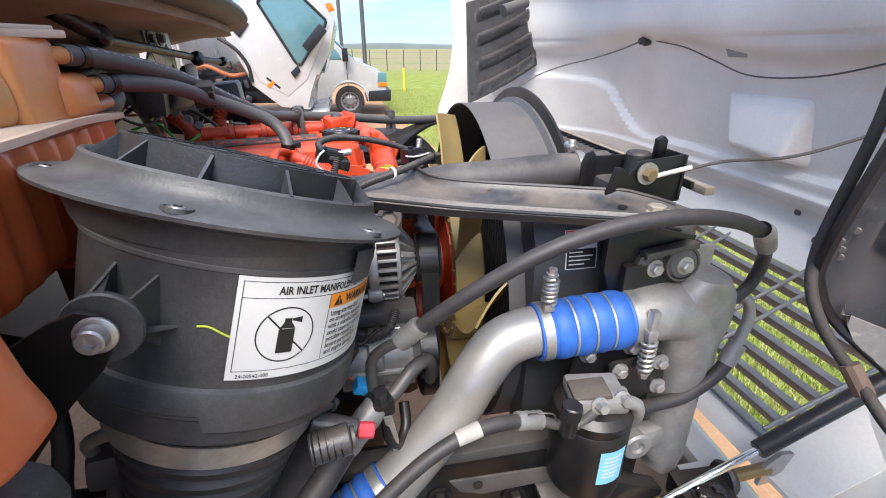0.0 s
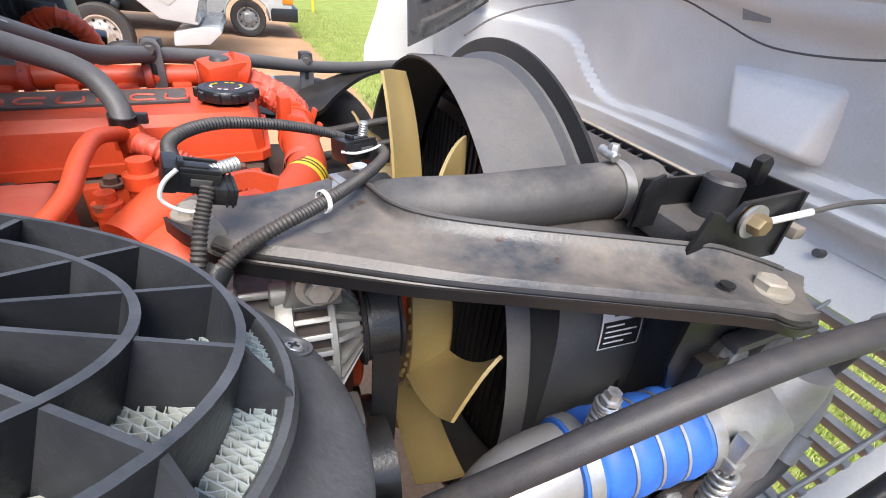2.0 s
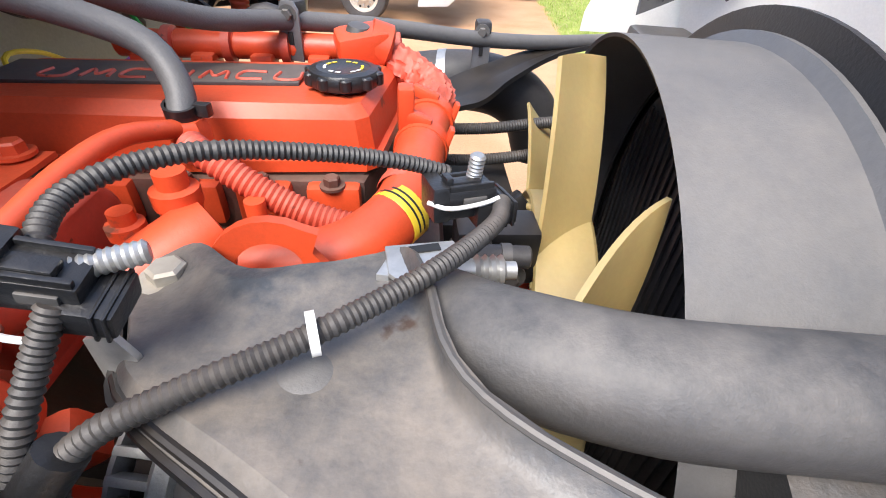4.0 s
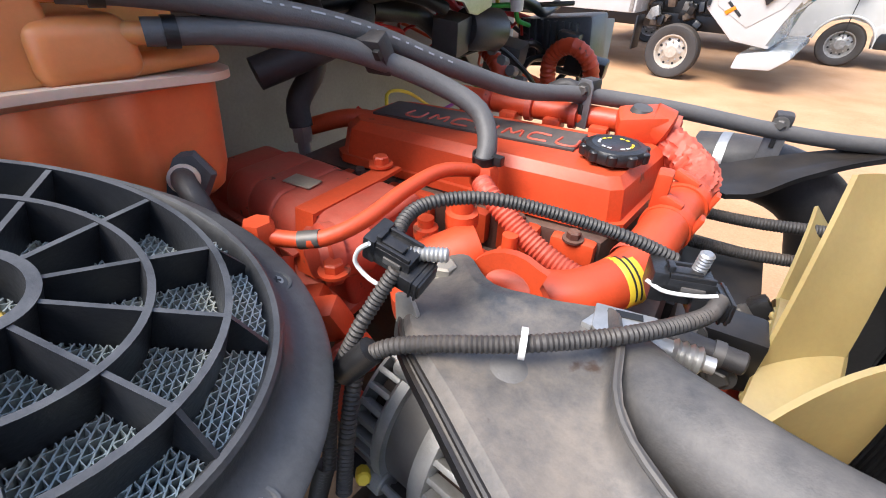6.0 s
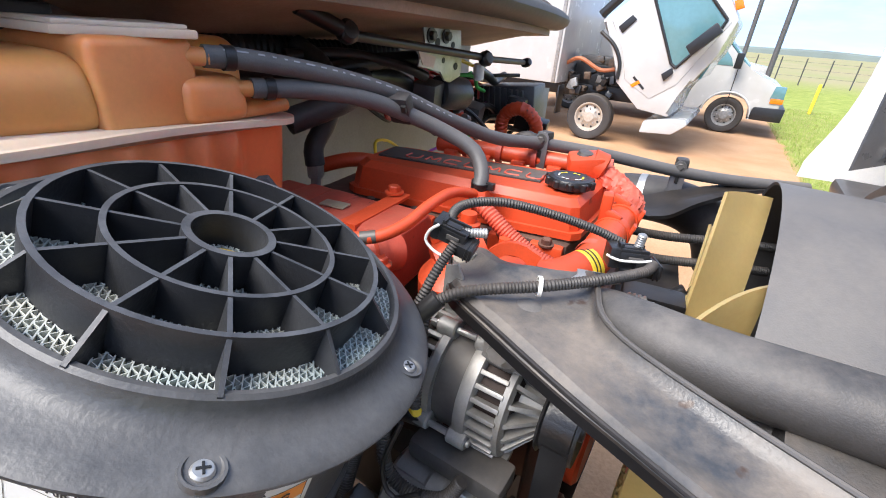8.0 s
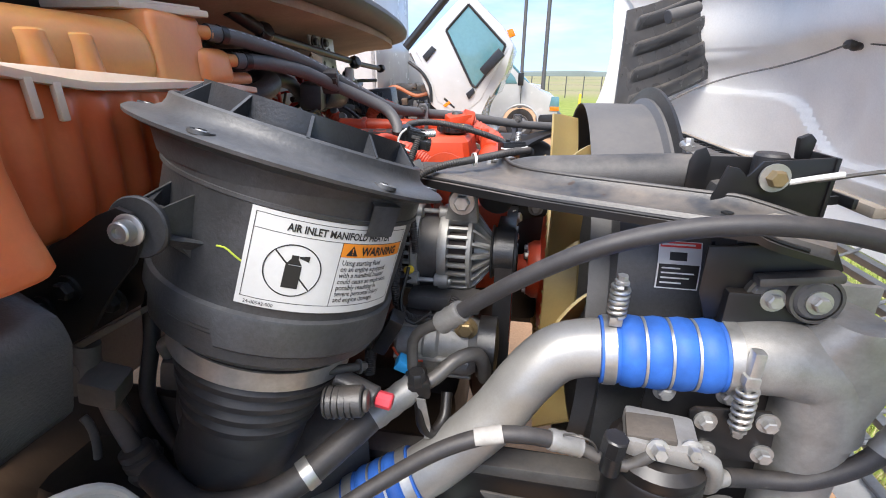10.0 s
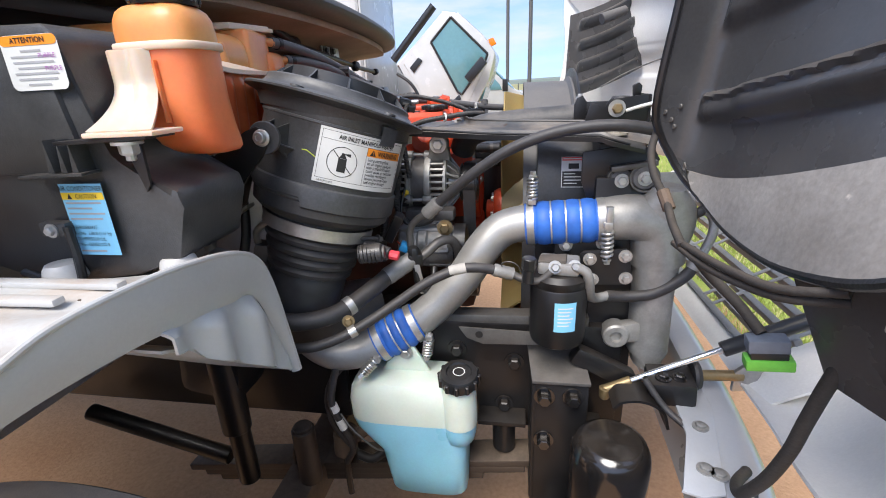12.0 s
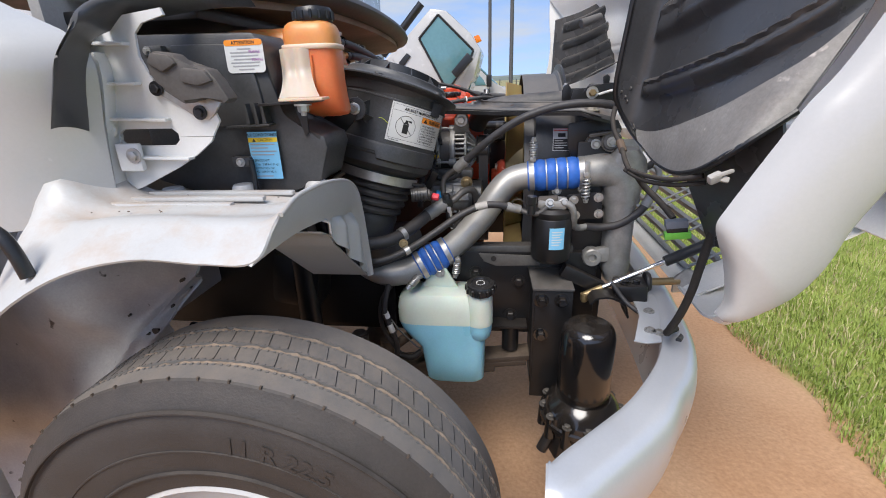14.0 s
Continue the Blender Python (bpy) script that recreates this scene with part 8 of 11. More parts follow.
    return fd


build_fender()


OILY_BROWN = material("oily_brown_steel", (0.045, 0.033, 0.026), 0.55, dust=0.35, scale=20, bump=0.3)


def build_chassis():
    ch = thing("chassis_frame", (-0.2, 0.6, 0.5), "black painted chassis rail with front bracket and leaf spring", "chassis")
    part("side_rail", box((-0.45, 0.585, 0.802), (1.9, 0.07, 0.31), bevel=0.008), BLACK_PAINT, ch)
    part("cross_rail", box((0.12, 0.575, 0.958), (0.60, 0.045, 0.035), (0, -1, 0), 0.006), GREY_STEEL, ch)
    part("bolt_plate", prism([(0.11, 0.965), (0.31, 0.958), (0.31, 0.925), (0.17, 0.920), (0.13, 0.935)], lambda a, b, d: (a, 0.510 + d, b), 0.005, 0.002), GREY_STEEL, ch)
    part("plate_hole", lathe(bmesh.new(), (0.160, 0.509, 0.948), (0, -1, 0), [(0, 0), (0.009, 0), (0.009, 0.002), (0, 0.002)], 16), INK, ch)
    # upright front bracket
    part("bracket_face", box((0.350, 0.452, 0.660), (0.125, 0.010, 0.41), bevel=0.003), BLACK_PAINT, ch)
    part("bracket_side", box((0.290, 0.52, 0.69), (0.010, 0.15, 0.35), bevel=0.003), BLACK_PAINT, ch)
    part("bracket_top", prism([(0.27, 0.62), (0.285, 0.44), (0.415, 0.44), (0.40, 0.62)], lambda a, b, d: (a, b, 0.866 + d + (b - 0.44) * 0.25), 0.008, 0.002), GREY_STEEL, ch)
    for x, z in ((0.314, 0.830), (0.378, 0.832), (0.316, 0.705)):
        bm = bmesh.new()
        bolt(bm, (x, 0.446, z), (0, -1, 0), 0.014, 0.020)
        part("bracket_bolt", bm, BLACK_GLOSS, ch)
    for x, z in ((0.245, 0.85), (0.22, 0.72), (0.10, 0.88)):
        bm = bmesh.new()
        bolt(bm, (x, 0.548, z), (0, -1, 0), 0.014, 0.016)
        part("rail_bolt", bm, BLACK_PAINT, ch)
    part("shackle_plate", box((0.215, 0.52, 0.700), (0.12, 0.06, 0.012), bevel=0.002), BLACK_PAINT, ch)
    bm = bmesh.new()
    tube(bm, [(0.22, 0.53, 0.69), (0.22, 0.53, 0.60)], 0.03)
    part("spring_shackle", bm, BLACK_PAINT, ch)
    for k in range(3):
        part("leaf_spring", box((-0.17 - 0.03 * k, 0.52, 0.527 - k * 0.023), (1.12 - 0.16 * k, 0.080, 0.021), (0, -7.6, 0), 0.004), OILY_BROWN, ch)
    bm = bmesh.new()
    rod(bm, (-0.297, 0.43, 0.52), (-0.297, 0.43, 0.69), 0.030)
    rod(bm, (-0.297, 0.43, 0.67), (-0.297, 0.43, 0.70), 0.024)
    part("bump_stop", bm, OILY_BROWN, ch)
    bm = bmesh.new()
    rod(bm, (-0.90, 0.40, 0.715), (-0.50, 0.40, 0.605), 0.022)
    part("drag_link", bm, BLACK_PAINT, ch)
    for x in (-0.36, -0.21):
        bm = bmesh.new()
        tube(bm, [(x, 0.475, 0.43), (x, 0.475, 0.56), (x, 0.50, 0.585), (x, 0.54, 0.585), (x, 0.565, 0.56), (x, 0.565, 0.43)], 0.009, 8, 0.02)
        part("spring_clamp", bm, OILY_BROWN, ch)
    part("axle_beam", box((-0.33, 0.75, 0.47), (0.10, 1.2, 0.11), bevel=0.02), RUST, ch)
    # damper, steering gear and inner clutter behind the wheel
    bm = bmesh.new()
    rod(bm, (-0.425, 0.36, 0.58), (-0.430, 0.37, 1.00), 0.026)
    rod(bm, (-0.427, 0.36, 0.74), (-0.430, 0.37, 1.00), 0.034)
    part("damper", bm, BLACK_PAINT, ch)
    part("steering_box", box((-0.46, 0.42, 0.92), (0.16, 0.14, 0.18), (0, 10, 0), 0.03), BLACK_PAINT, ch)
    part("inner_panel", box((-0.62, 0.47, 0.915), (0.90, 0.02, 0.40), bevel=0.005), BLACK_PAINT, ch)
    part("far_rail", box((-0.45, 1.50, 0.835), (1.9, 0.07, 0.24), bevel=0.008), BLACK_PAINT, ch)
    part("oil_pan", box((-0.28, 1.08, 0.70), (0.60, 0.34, 0.22), bevel=0.04), BLACK_PAINT, ch)
    return ch


build_chassis()


def build_washer():
    wb = thing("washer_bottle", (0.0, 0.47, 0.52), "translucent washer bottle with blue fluid and black cap", "washer bottle")
    def shell(z_rows, mat, name):
        bm = bmesh.new()
        rings = []
        for z, x0, x1, y0, y1 in z_rows:
            r = 0.03
            ring = []
            for k in range(24):
                a = 2 * math.pi * k / 24
                ca, sa = math.cos(a), math.sin(a)
                e = 0.45
                ring.append(bm.verts.new(((x0 + x1) / 2 + (x1 - x0) / 2 * (abs(ca) ** e) * (1 if ca > 0 else -1), (y0 + y1) / 2 + (y1 - y0) / 2 * (abs(sa) ** e) * (1 if sa > 0 else -1), z)))
            rings.append(ring)
        for p, q in zip(rings, rings[1:]):
            for k in range(24):
                bm.faces.new((p[k], p[(k + 1) % 24], q[(k + 1) % 24], q[k]))
        bm.faces.new(rings[0][::-1])
        bm.faces.new(rings[-1])
        return part(name, bm, mat, wb)
    shell([(0.520, -0.055, 0.118, 0.42, 0.53), (0.532, -0.068, 0.130, 0.41, 0.54), (0.60, -0.075, 0.132, 0.40, 0.54), (0.66, -0.085, 0.134, 0.40, 0.54), (0.690, -0.115, 0.136, 0.40, 0.54), (0.725, -0.145, 0.138, 0.40, 0.54), (0.752, -0.155, 0.139, 0.40, 0.54)], WASHER_BLUE, "fluid_body")
    shell([(0.752, -0.155, 0.139, 0.40, 0.54), (0.80, -0.157, 0.138, 0.40, 0.54), (0.835, -0.150, 0.134, 0.405, 0.54), (0.852, -0.128, 0.120, 0.415, 0.53), (0.858, -0.10, 0.10, 0.43, 0.52)], WASHER_PLASTIC, "upper_body")
    part("neck_base", lathe(bmesh.new(), (0.116, 0.434, 0.0), (0, 0, 1), [(0, 0.752), (0.043, 0.752), (0.0435, 0.80), (0.042, 0.845), (0.038, 0.862), (0, 0.864)], 36), WASHER_PLASTIC, wb)
    part("neck_sump", lathe(bmesh.new(), (0.114, 0.436, 0.0), (0, 0, 1), [(0, 0.690), (0.026, 0.692), (0.037, 0.704), (0.0425, 0.728), (0.043, 0.752), (0, 0.752)], 36), WASHER_BLUE, wb)
    part("mounting_tab", prism([(-0.085, 0.855), (0.045, 0.855), (0.018, 0.90), (0.005, 0.925), (-0.015, 0.932), (-0.035, 0.922), (-0.045, 0.90)], lambda a, b, d: (a, 0.475 + d, b), 0.010, 0.003), WASHER_PLASTIC, wb)
    bm = bmesh.new()
    bolt(bm, (-0.015, 0.472, 0.910), (0, -1, 0), 0.010, 0.008)
    part("tab_bolt", bm, STEEL, wb)
    part("neck", lathe(bmesh.new(), (0.118, 0.430, 0.85), (0, 0, 1), [(0.036, 0), (0.036, 0.035), (0.03, 0.04)], 24), WASHER_PLASTIC, wb)
    cap = part("cap", lathe(bmesh.new(), (0.120, 0.428, 0.868), (0.0, -0.12, 1), [(0, 0), (0.044, 0), (0.046, 0.004), (0.046, 0.022), (0.042, 0.030), (0.03, 0.032), (0.028, 0.028), (0, 0.028)], 32), BLACK_SATIN, wb, "black ribbed cap")
    for k in range(12):
        a = 2 * math.pi * k / 12
        p = Vector((0.120 + 0.045 * math.cos(a), 0.4265 + 0.045 * math.sin(a), 0.872 + 0.006 * math.sin(a)))
        bm = bmesh.new()
        rod(bm, p, p + Vector((0, -0.0025, 0.021)), 0.0055, seg=8)
        part("cap_grip", bm, BLACK_SATIN, cap)
    bm = bmesh.new()
    v = [[bm.verts.new((0.120 + q * math.cos(2 * math.pi * k / 24), 0.4250 + q * math.sin(2 * math.pi * k / 24), 0.8985 + 0.12 * q * math.sin(2 * math.pi * k / 24))) for k in range(24)] for q in (0.012, 0.014)]
    for k in range(24):
        bm.faces.new((v[0][k], v[1][k], v[1][(k + 1) % 24], v[0][(k + 1) % 24]))
    part("cap_mark", bm, LABEL_WHITE, cap)
    bm = bmesh.new()
    tube(bm, [(-0.085, 0.45, 0.62), (-0.12, 0.44, 0.60), (-0.16, 0.45, 0.60)], 0.012)
    part("pump", bm, BLACK_SATIN, wb)
    return wb


build_washer()


def build_drier():
    dr = thing("refrigerant_drier", (0.335, 0.48, 0.96), "black refrigerant drier canister with silver head and blue label", "drier")
    c = Vector((0.338, 0.487, 0.0))
    part("can", lathe(bmesh.new(), c, (0, 0, 1), [(0, 0.955), (0.045, 0.957), (0.058, 0.966), (0.061, 0.98), (0.061, 1.098), (0.059, 1.102), (0.061, 1.106), (0.061, 1.120), (0.050, 1.130), (0, 1.132)], 40), BLACK_PAINT, dr)
    part("head", box((0.336, 0.484, 1.143), (0.085, 0.07, 0.026), (0, 0, -8), 0.008), ALUMINIUM, dr)
    part("head_tape", box((0.322, 0.480, 1.156), (0.058, 0.044, 0.010), (0, -6, -8), 0.004), material("dark_tape", (0.075, 0.065, 0.055), 0.7, dust=0.2), dr)
    for x, y in ((0.325, 0.452), (0.365, 0.458)):
        bm = bmesh.new()
        bolt(bm, (x, y, 1.150), (0, -1, 0.3), 0.008, 0.014)
        part("union_nut", bm, STEEL, dr)
    # label on the can
    def pl(a, b, lift=0.0):
        t = radians(-80) + a / 0.061
        return (c.x + (0.0612 + lift) * math.cos(t), c.y + (0.0612 + lift) * math.sin(t), 1.045 + b)
    lb = part("blue_label", flat_patch(lambda a, b: pl(a, b, 0.0003), -0.023, -0.034, 0.023, 0.034, 8), LABEL_BLUE, dr, "small blue printed label")
    for i in range(6):
        part("print_bar", flat_patch(lambda a, b: pl(a, b, 0.0008), -0.016, 0.020 - i * 0.008, 0.016 - 0.004 * (i % 3), 0.023 - i * 0.008, 5), LABEL_WHITE, lb)
    # capped service port
    bm = bmesh.new()
    rod(bm, (0.270, 0.437, 1.120), (0.272, 0.436, 1.172), 0.012)
    rod(bm, (0.270, 0.437, 1.150), (0.272, 0.436, 1.176), 0.015, seg=8)
    part("service_port", bm, BLACK_SATIN, dr)
    bm = bmesh.new()
    tube(bm, [(0.258, 0.45, 1.135), (0.245, 0.44, 1.16), (0.225, 0.44, 1.165), (0.215, 0.455, 1.150), (0.23, 0.47, 1.128)], 0.0014, 6, 0.006)
    part("wire_loop", bm, GREY_STEEL, dr)
    return dr


build_drier()


def build_filter():
    of = thing("air_dryer", (0.45, 0.36, 0.45), "glossy black screw-on air dryer cartridge on a bolted base", "air dryer")
    c = Vector((0.450, 0.362, 0))
    part("cartridge", lathe(bmesh.new(), c, (0, 0, 1), [(0.077, 0.536), (0.0815, 0.545), (0.0815, 0.755), (0.079, 0.772), (0.071, 0.790), (0.060, 0.797), (0.050, 0.796), (0.030, 0.800), (0, 0.801)], 56), BLACK_GLOSS, of)
    part("base_ring", lathe(bmesh.new(), c, (0, 0, 1), [(0, 0.455), (0.128, 0.455), (0.134, 0.462), (0.134, 0.476), (0.126, 0.480), (0.122, 0.496), (0.108, 0.522), (0.094, 0.536), (0.086, 0.544), (0, 0.544)], 56), BLACK_GLOSS, of)
    part("base_body", lathe(bmesh.new(), c, (0, 0, 1), [(0, 0.30), (0.06, 0.30), (0.085, 0.34), (0.105, 0.40), (0.122, 0.456), (0, 0.456)], 40), BLACK_PAINT, of)
    for k in range(12):
        a = 2 * math.pi * k / 12
        p = c + Vector((0.121 * math.cos(a), 0.121 * math.sin(a), 0.488))
        bm = bmesh.new()
        rod(bm, p - Vector((0, 0, 0.07)), p + Vector((0, 0, 0.006)), 0.019, 0.015, 12)
        b = part("bolt_boss", bm, BLACK_GLOSS, of)
        bm = bmesh.new()
        bolt(bm, p + Vector((0, 0, 0.006)), (0, 0, 1), 0.009, 0.009)
        part("bolt", bm, GREY_STEEL, b)
    part("valve_block", box((0.39, 0.33, 0.40), (0.08, 0.10, 0.12), (0, 10, 20), 0.015), BLACK_PAINT, of)
    bm = bmesh.new()
    rod(bm, (0.36, 0.32, 0.44), (0.32, 0.30, 0.36), 0.018)
    part("drain_valve", bm, BLACK_PAINT, of)
    part("mount_arm", box((0.42, 0.48, 0.62), (0.08, 0.12, 0.20), bevel=0.01), BLACK_PAINT, of)
    return of


build_filter()


# plan of the bumper: (inner edge, outer edge) from its near end round to the far end
BUMPER = [(0.268, -0.215, 0.262, -0.268), (0.275, -0.220, 0.290, -0.285), (0.301, -0.192, 0.353, -0.245), (0.377, -0.120, 0.436, -0.185), (0.450, -0.048, 0.509, -0.112), (0.505, 0.023, 0.590, 0.005), (0.564, 0.114, 0.634, 0.096),
          (0.610, 0.22, 0.682, 0.223), (0.640, 0.38, 0.715, 0.40), (0.66, 0.60, 0.735, 0.62), (0.67, 1.1, 0.75, 1.1), (0.64, 1.80, 0.715, 1.80), (0.564, 2.086, 0.634, 2.104), (0.377, 2.32, 0.436, 2.385)]


def build_bumper():
    bp = thing("front_bumper", (0.6, 1.0, 0.45), "silver painted wrap-round steel bumper", "bumper")
    n = len(BUMPER) - 1
    keys = [(i / n, *p) for i, p in enumerate(BUMPER)]

    def skin(u, v):
        ix, iy, ox, oy = spline(keys, u)
        d = Vector((ox - ix, oy - iy, 0)).normalized()
        sec = [(0, -0.004, -0.022), (0.06, 0.0, -0.004), (0.12, 0.010, 0.0), (0.30, 0.045, 0.001), (0.42, 0.066, -0.006), (0.52, 0.080, -0.026), (0.66, 0.086, -0.09), (0.82, 0.070, -0.20), (1.0, 0.02, -0.33)]
        o, z = spline(sec, v)
        return (ix + d.x * o, iy + d.y * o, 0.842 + z)
    part("skin", sheet(skin, 80, 30, 0.004), SILVER_BUMPER, bp)
    part("end_cap", sheet(lambda u, v: Vector(skin(0.0, u)).lerp(Vector((0.30, -0.20, 0.70)), v * 0.6), 20, 6, 0.004), SILVER_BUMPER, bp)
    part("top_shelf", prism([(0.530, 0.20), (0.560, 0.19), (0.60, 0.20), (0.66, 0.42), (0.665, 0.55), (0.60, 0.55), (0.59, 0.45), (0.585, 0.34)], lambda a, b, d: (a, b, 0.841 + d), 0.006, 0.002), SILVER_BUMPER, bp)
    for x, y in ((0.585, 0.25), (0.615, 0.36), (0.605, 0.24)):
        bm = bmesh.new()
        bolt(bm, (x, y, 0.848), (0, 0, 1), 0.009, 0.006)
        part("shelf_bolt", bm, ALUMINIUM, bp)
    return bp


build_bumper()


LINER = material("liner_plastic", (0.050, 0.052, 0.056), 0.26, dust=0.30, scale=9, var=0.12, bump=0.06, bump_scale=30)


# ---- raised hood ----
HOOD = [(0.0, 0.735, 0.868), (0.08, 0.775, 0.895), (0.30, 1.130, 1.075), (0.34, 1.170, 1.110), (0.40, 1.215, 1.185), (0.46, 1.205, 1.245), (0.52, 1.175, 1.30), (0.60, 1.130, 1.45), (0.70, 1.085, 1.63), (0.80, 1.040, 1.80), (0.88, 0.96, 1.93), (1.0, 0.80, 2.25)]


def build_hood():
    hd = thing("raised_hood", (1.0, 1.0, 0.9), "white tilted-open truck hood seen from inside, with grille", "hood")

    def inner(y0, y1, u0, u1, depth=None):
        def f(u, v):
            t = u0 + (u1 - u0) * u
            x, z = spline(HOOD, t)
            y = y0 + (y1 - y0) * v
            c = abs(y - 1.1) / 1.1
            x += -0.05 * c * c * (t > 0.4) - 1.6 * max(0.0, y - 1.80) ** 2 * min(1, max(0, (t - 0.3) / 0.1))
            if depth:
                dx, dz = depth(t, y)
                x, z = x + dx, z + dz
            return (x, y, z)
        return f

    def relief(t, y):
        # broad pressed channels and a lamp-shaped boss
        d = 0.0
        d -= 0.060 * (0.5 + 0.5 * math.tanh((t - 0.705 - 0.018 * math.sin(5 * y)) / 0.012))
        d -= 0.022 * (0.5 + 0.5 * math.tanh((0.505 - t) / 0.006)) * (0.5 + 0.5 * math.tanh((t - 0.455) / 0.008))
        z = float(spline(HOOD, t)[1])
        cz = float(spline([(0.2, 1.338), (0.75, 1.333), (1.119, 1.317), (1.45, 1.322), (1.62, 1.313), (1.70, 1.335), (1.734, 1.363), (1.80, 1.43), (1.829, 1.468), (1.88, 1.495), (1.954, 1.506), (2.27, 1.53)], y)[0])
        d -= 0.030 * (0.5 - 0.5 * math.tanh((z - cz) / 0.007))
        d += 0.020 * math.exp(-(((y - 1.62 + 0.25 * (z - 1.45)) / 0.05) ** 2)) * math.exp(-(((z - 1.46) / 0.10) ** 4))
        d += 0.012 * math.sin(t * 40) * (t > 0.72)
        return d, 0.0
    part("inner_panel", sheet(inner(0.12, 2.27, 0.325, 1.0, relief), 170, 120, 0.006), HOOD_INNER, hd, "white inner hood moulding")
    part("lower_frame", sheet(inner(0.40, 2.10, 0.0, 0.085), 6, 30, 0.006), HOOD_INNER, hd)
    for y0, y1 in ((0.40, 0.535), (1.68, 2.10)):
        part("grille_frame", sheet(inner(y0, y1, 0.08, 0.33), 14, 10, 0.006), HOOD_INNER, hd)
    # grille: bars along the truck's width with cross ties
    gr_mat = material("grille_grey", (0.30, 0.31, 0.32), 0.45, metal=0.3, bump=0.05)
    for k in range(10):
        t = 0.088 + 0.238 * k / 9
        x, z = spline(HOOD, t)
        part("grille_bar", box((x, 1.108, z), (0.016, 1.15, 0.030), (0, -27, 0), 0.002), gr_mat, hd)
    for y in (0.545, 0.78, 0.84, 1.10, 1.16, 1.42, 1.67):
        a, b = spline(HOOD, 0.085), spline(HOOD, 0.327)
        bm = bmesh.new()
        rod(bm, (a[0], y, a[1] + 0.016), (b[0], y, b[1] + 0.016), 0.005, seg=8)
        part("grille_tie", bm, gr_mat, hd)
    # moulded pocket on the panel, and the raised welt beside it
    pk_bm = bmesh.new()
    lo = [pk_bm.verts.new(p) for p in ((1.17, 1.250, 1.530), (1.17, 0.925, 1.535), (1.20, 0.935, 1.335), (1.20, 1.185, 1.340))]
    hi = [pk_bm.verts.new(p) for p in ((1.100, 1.212, 1.512), (1.100, 0.948, 1.515), (1.068, 0.957, 1.366), (1.068, 1.136, 1.373))]
    pk_bm.faces.new(hi)
    pk_bm.faces.new(lo[::-1])
    for i in range(4):
        pk_bm.faces.new((lo[i], lo[(i + 1) % 4], hi[(i + 1) % 4], hi[i]))
    bmesh.ops.bevel(pk_bm, geom=list(pk_bm.edges), offset=0.018, segments=3, affect="EDGES", profile=0.5, clamp_overlap=True)
    part("moulded_pocket", pk_bm, HOOD_INNER, hd)
    # studs on the panel
    for x, y, z in ((1.177, 1.067, 1.272), (1.20, 0.95, 1.215), (1.175, 0.86, 1.17)):
        bm = bmesh.new()
        rod(bm, (x + 0.01, y, z), (x - 0.022, y, z + 0.008), 0.010, seg=12)
        part("rubber_stud", bm, RUBBER_GREY, hd)
    bm = bmesh.new()
    rod(bm, (1.08, 1.60, 1.665), (1.045, 1.585, 1.66), 0.022)
    rod(bm, (1.05, 1.59, 1.66), (1.02, 1.575, 1.655), 0.012)
    part("cable_anchor", bm, GREY_STEEL, hd)
    part("scuff_sticker", sheet(lambda u, v: (1.068 - 0.02 * v - 0.002, 1.135 + 0.07 * u, 1.610 + 0.035 * v), 4, 2, 0.001), INK_GREY, hd)
    # near flank: white outer skin
    lk = [(0, 0.522, 1.138), (0.1, 0.527, 1.172), (0.2, 0.515, 1.231), (0.3, 0.500, 1.268), (0.36, 0.494, 1.290), (0.42, 0.502, 1.310), (0.55, 0.530, 1.364), (0.66, 0.556, 1.413), (0.74, 0.572, 1.444), (0.86, 0.64, 1.56), (1, 0.85, 2.05)]
    rk = [(0, 0.528, 1.134), (0.2, 0.561, 1.150), (0.36, 0.609, 1.185), (0.46, 0.637, 1.229), (0.6, 0.658, 1.291), (0.7, 0.689, 1.354), (0.85, 0.78, 1.55), (1, 1.07, 2.1)]

    def skin(u, v):
        a, b = spline(lk, u), spline(rk, u)
        p = a + (b - a) * v
        roll = 0.012 * math.exp(-v * 14) + 0.010 * math.exp(-u * 25)
        return (p[0], -0.203 - 0.022 * math.sin(v * math.pi) ** 0.8 * min(1, u * 3) + roll, p[1])
    part("near_skin", sheet(skin, 60, 24, 0.006), WHITE_PAINT, hd, "white outer hood skin")
    # rounded front corner of the hood under the skin
    def corner(u, v):
        a = spline([(0, 0.735, 0.50, 0.875), (0.3, 0.71, 0.32, 0.905), (0.55, 0.66, 0.15, 0.96), (0.8, 0.600, -0.02, 1.045), (1, 0.545, -0.165, 1.128)], u)
        b = spline([(0, 0.95, 0.50, 0.98), (0.3, 0.90, 0.33, 1.02), (0.55, 0.80, 0.15, 1.08), (0.8, 0.67, -0.02, 1.14), (1, 0.560, -0.165, 1.230)], u)
        p = a + (b - a) * v
        s = math.sin(v * math.pi)
        return (p[0], p[1] - 0.02 * s * u * (1 - u), p[2] - 0.05 * s)
    part("front_corner", sheet(corner, 24, 14, 0.006), HOOD_INNER, hd)
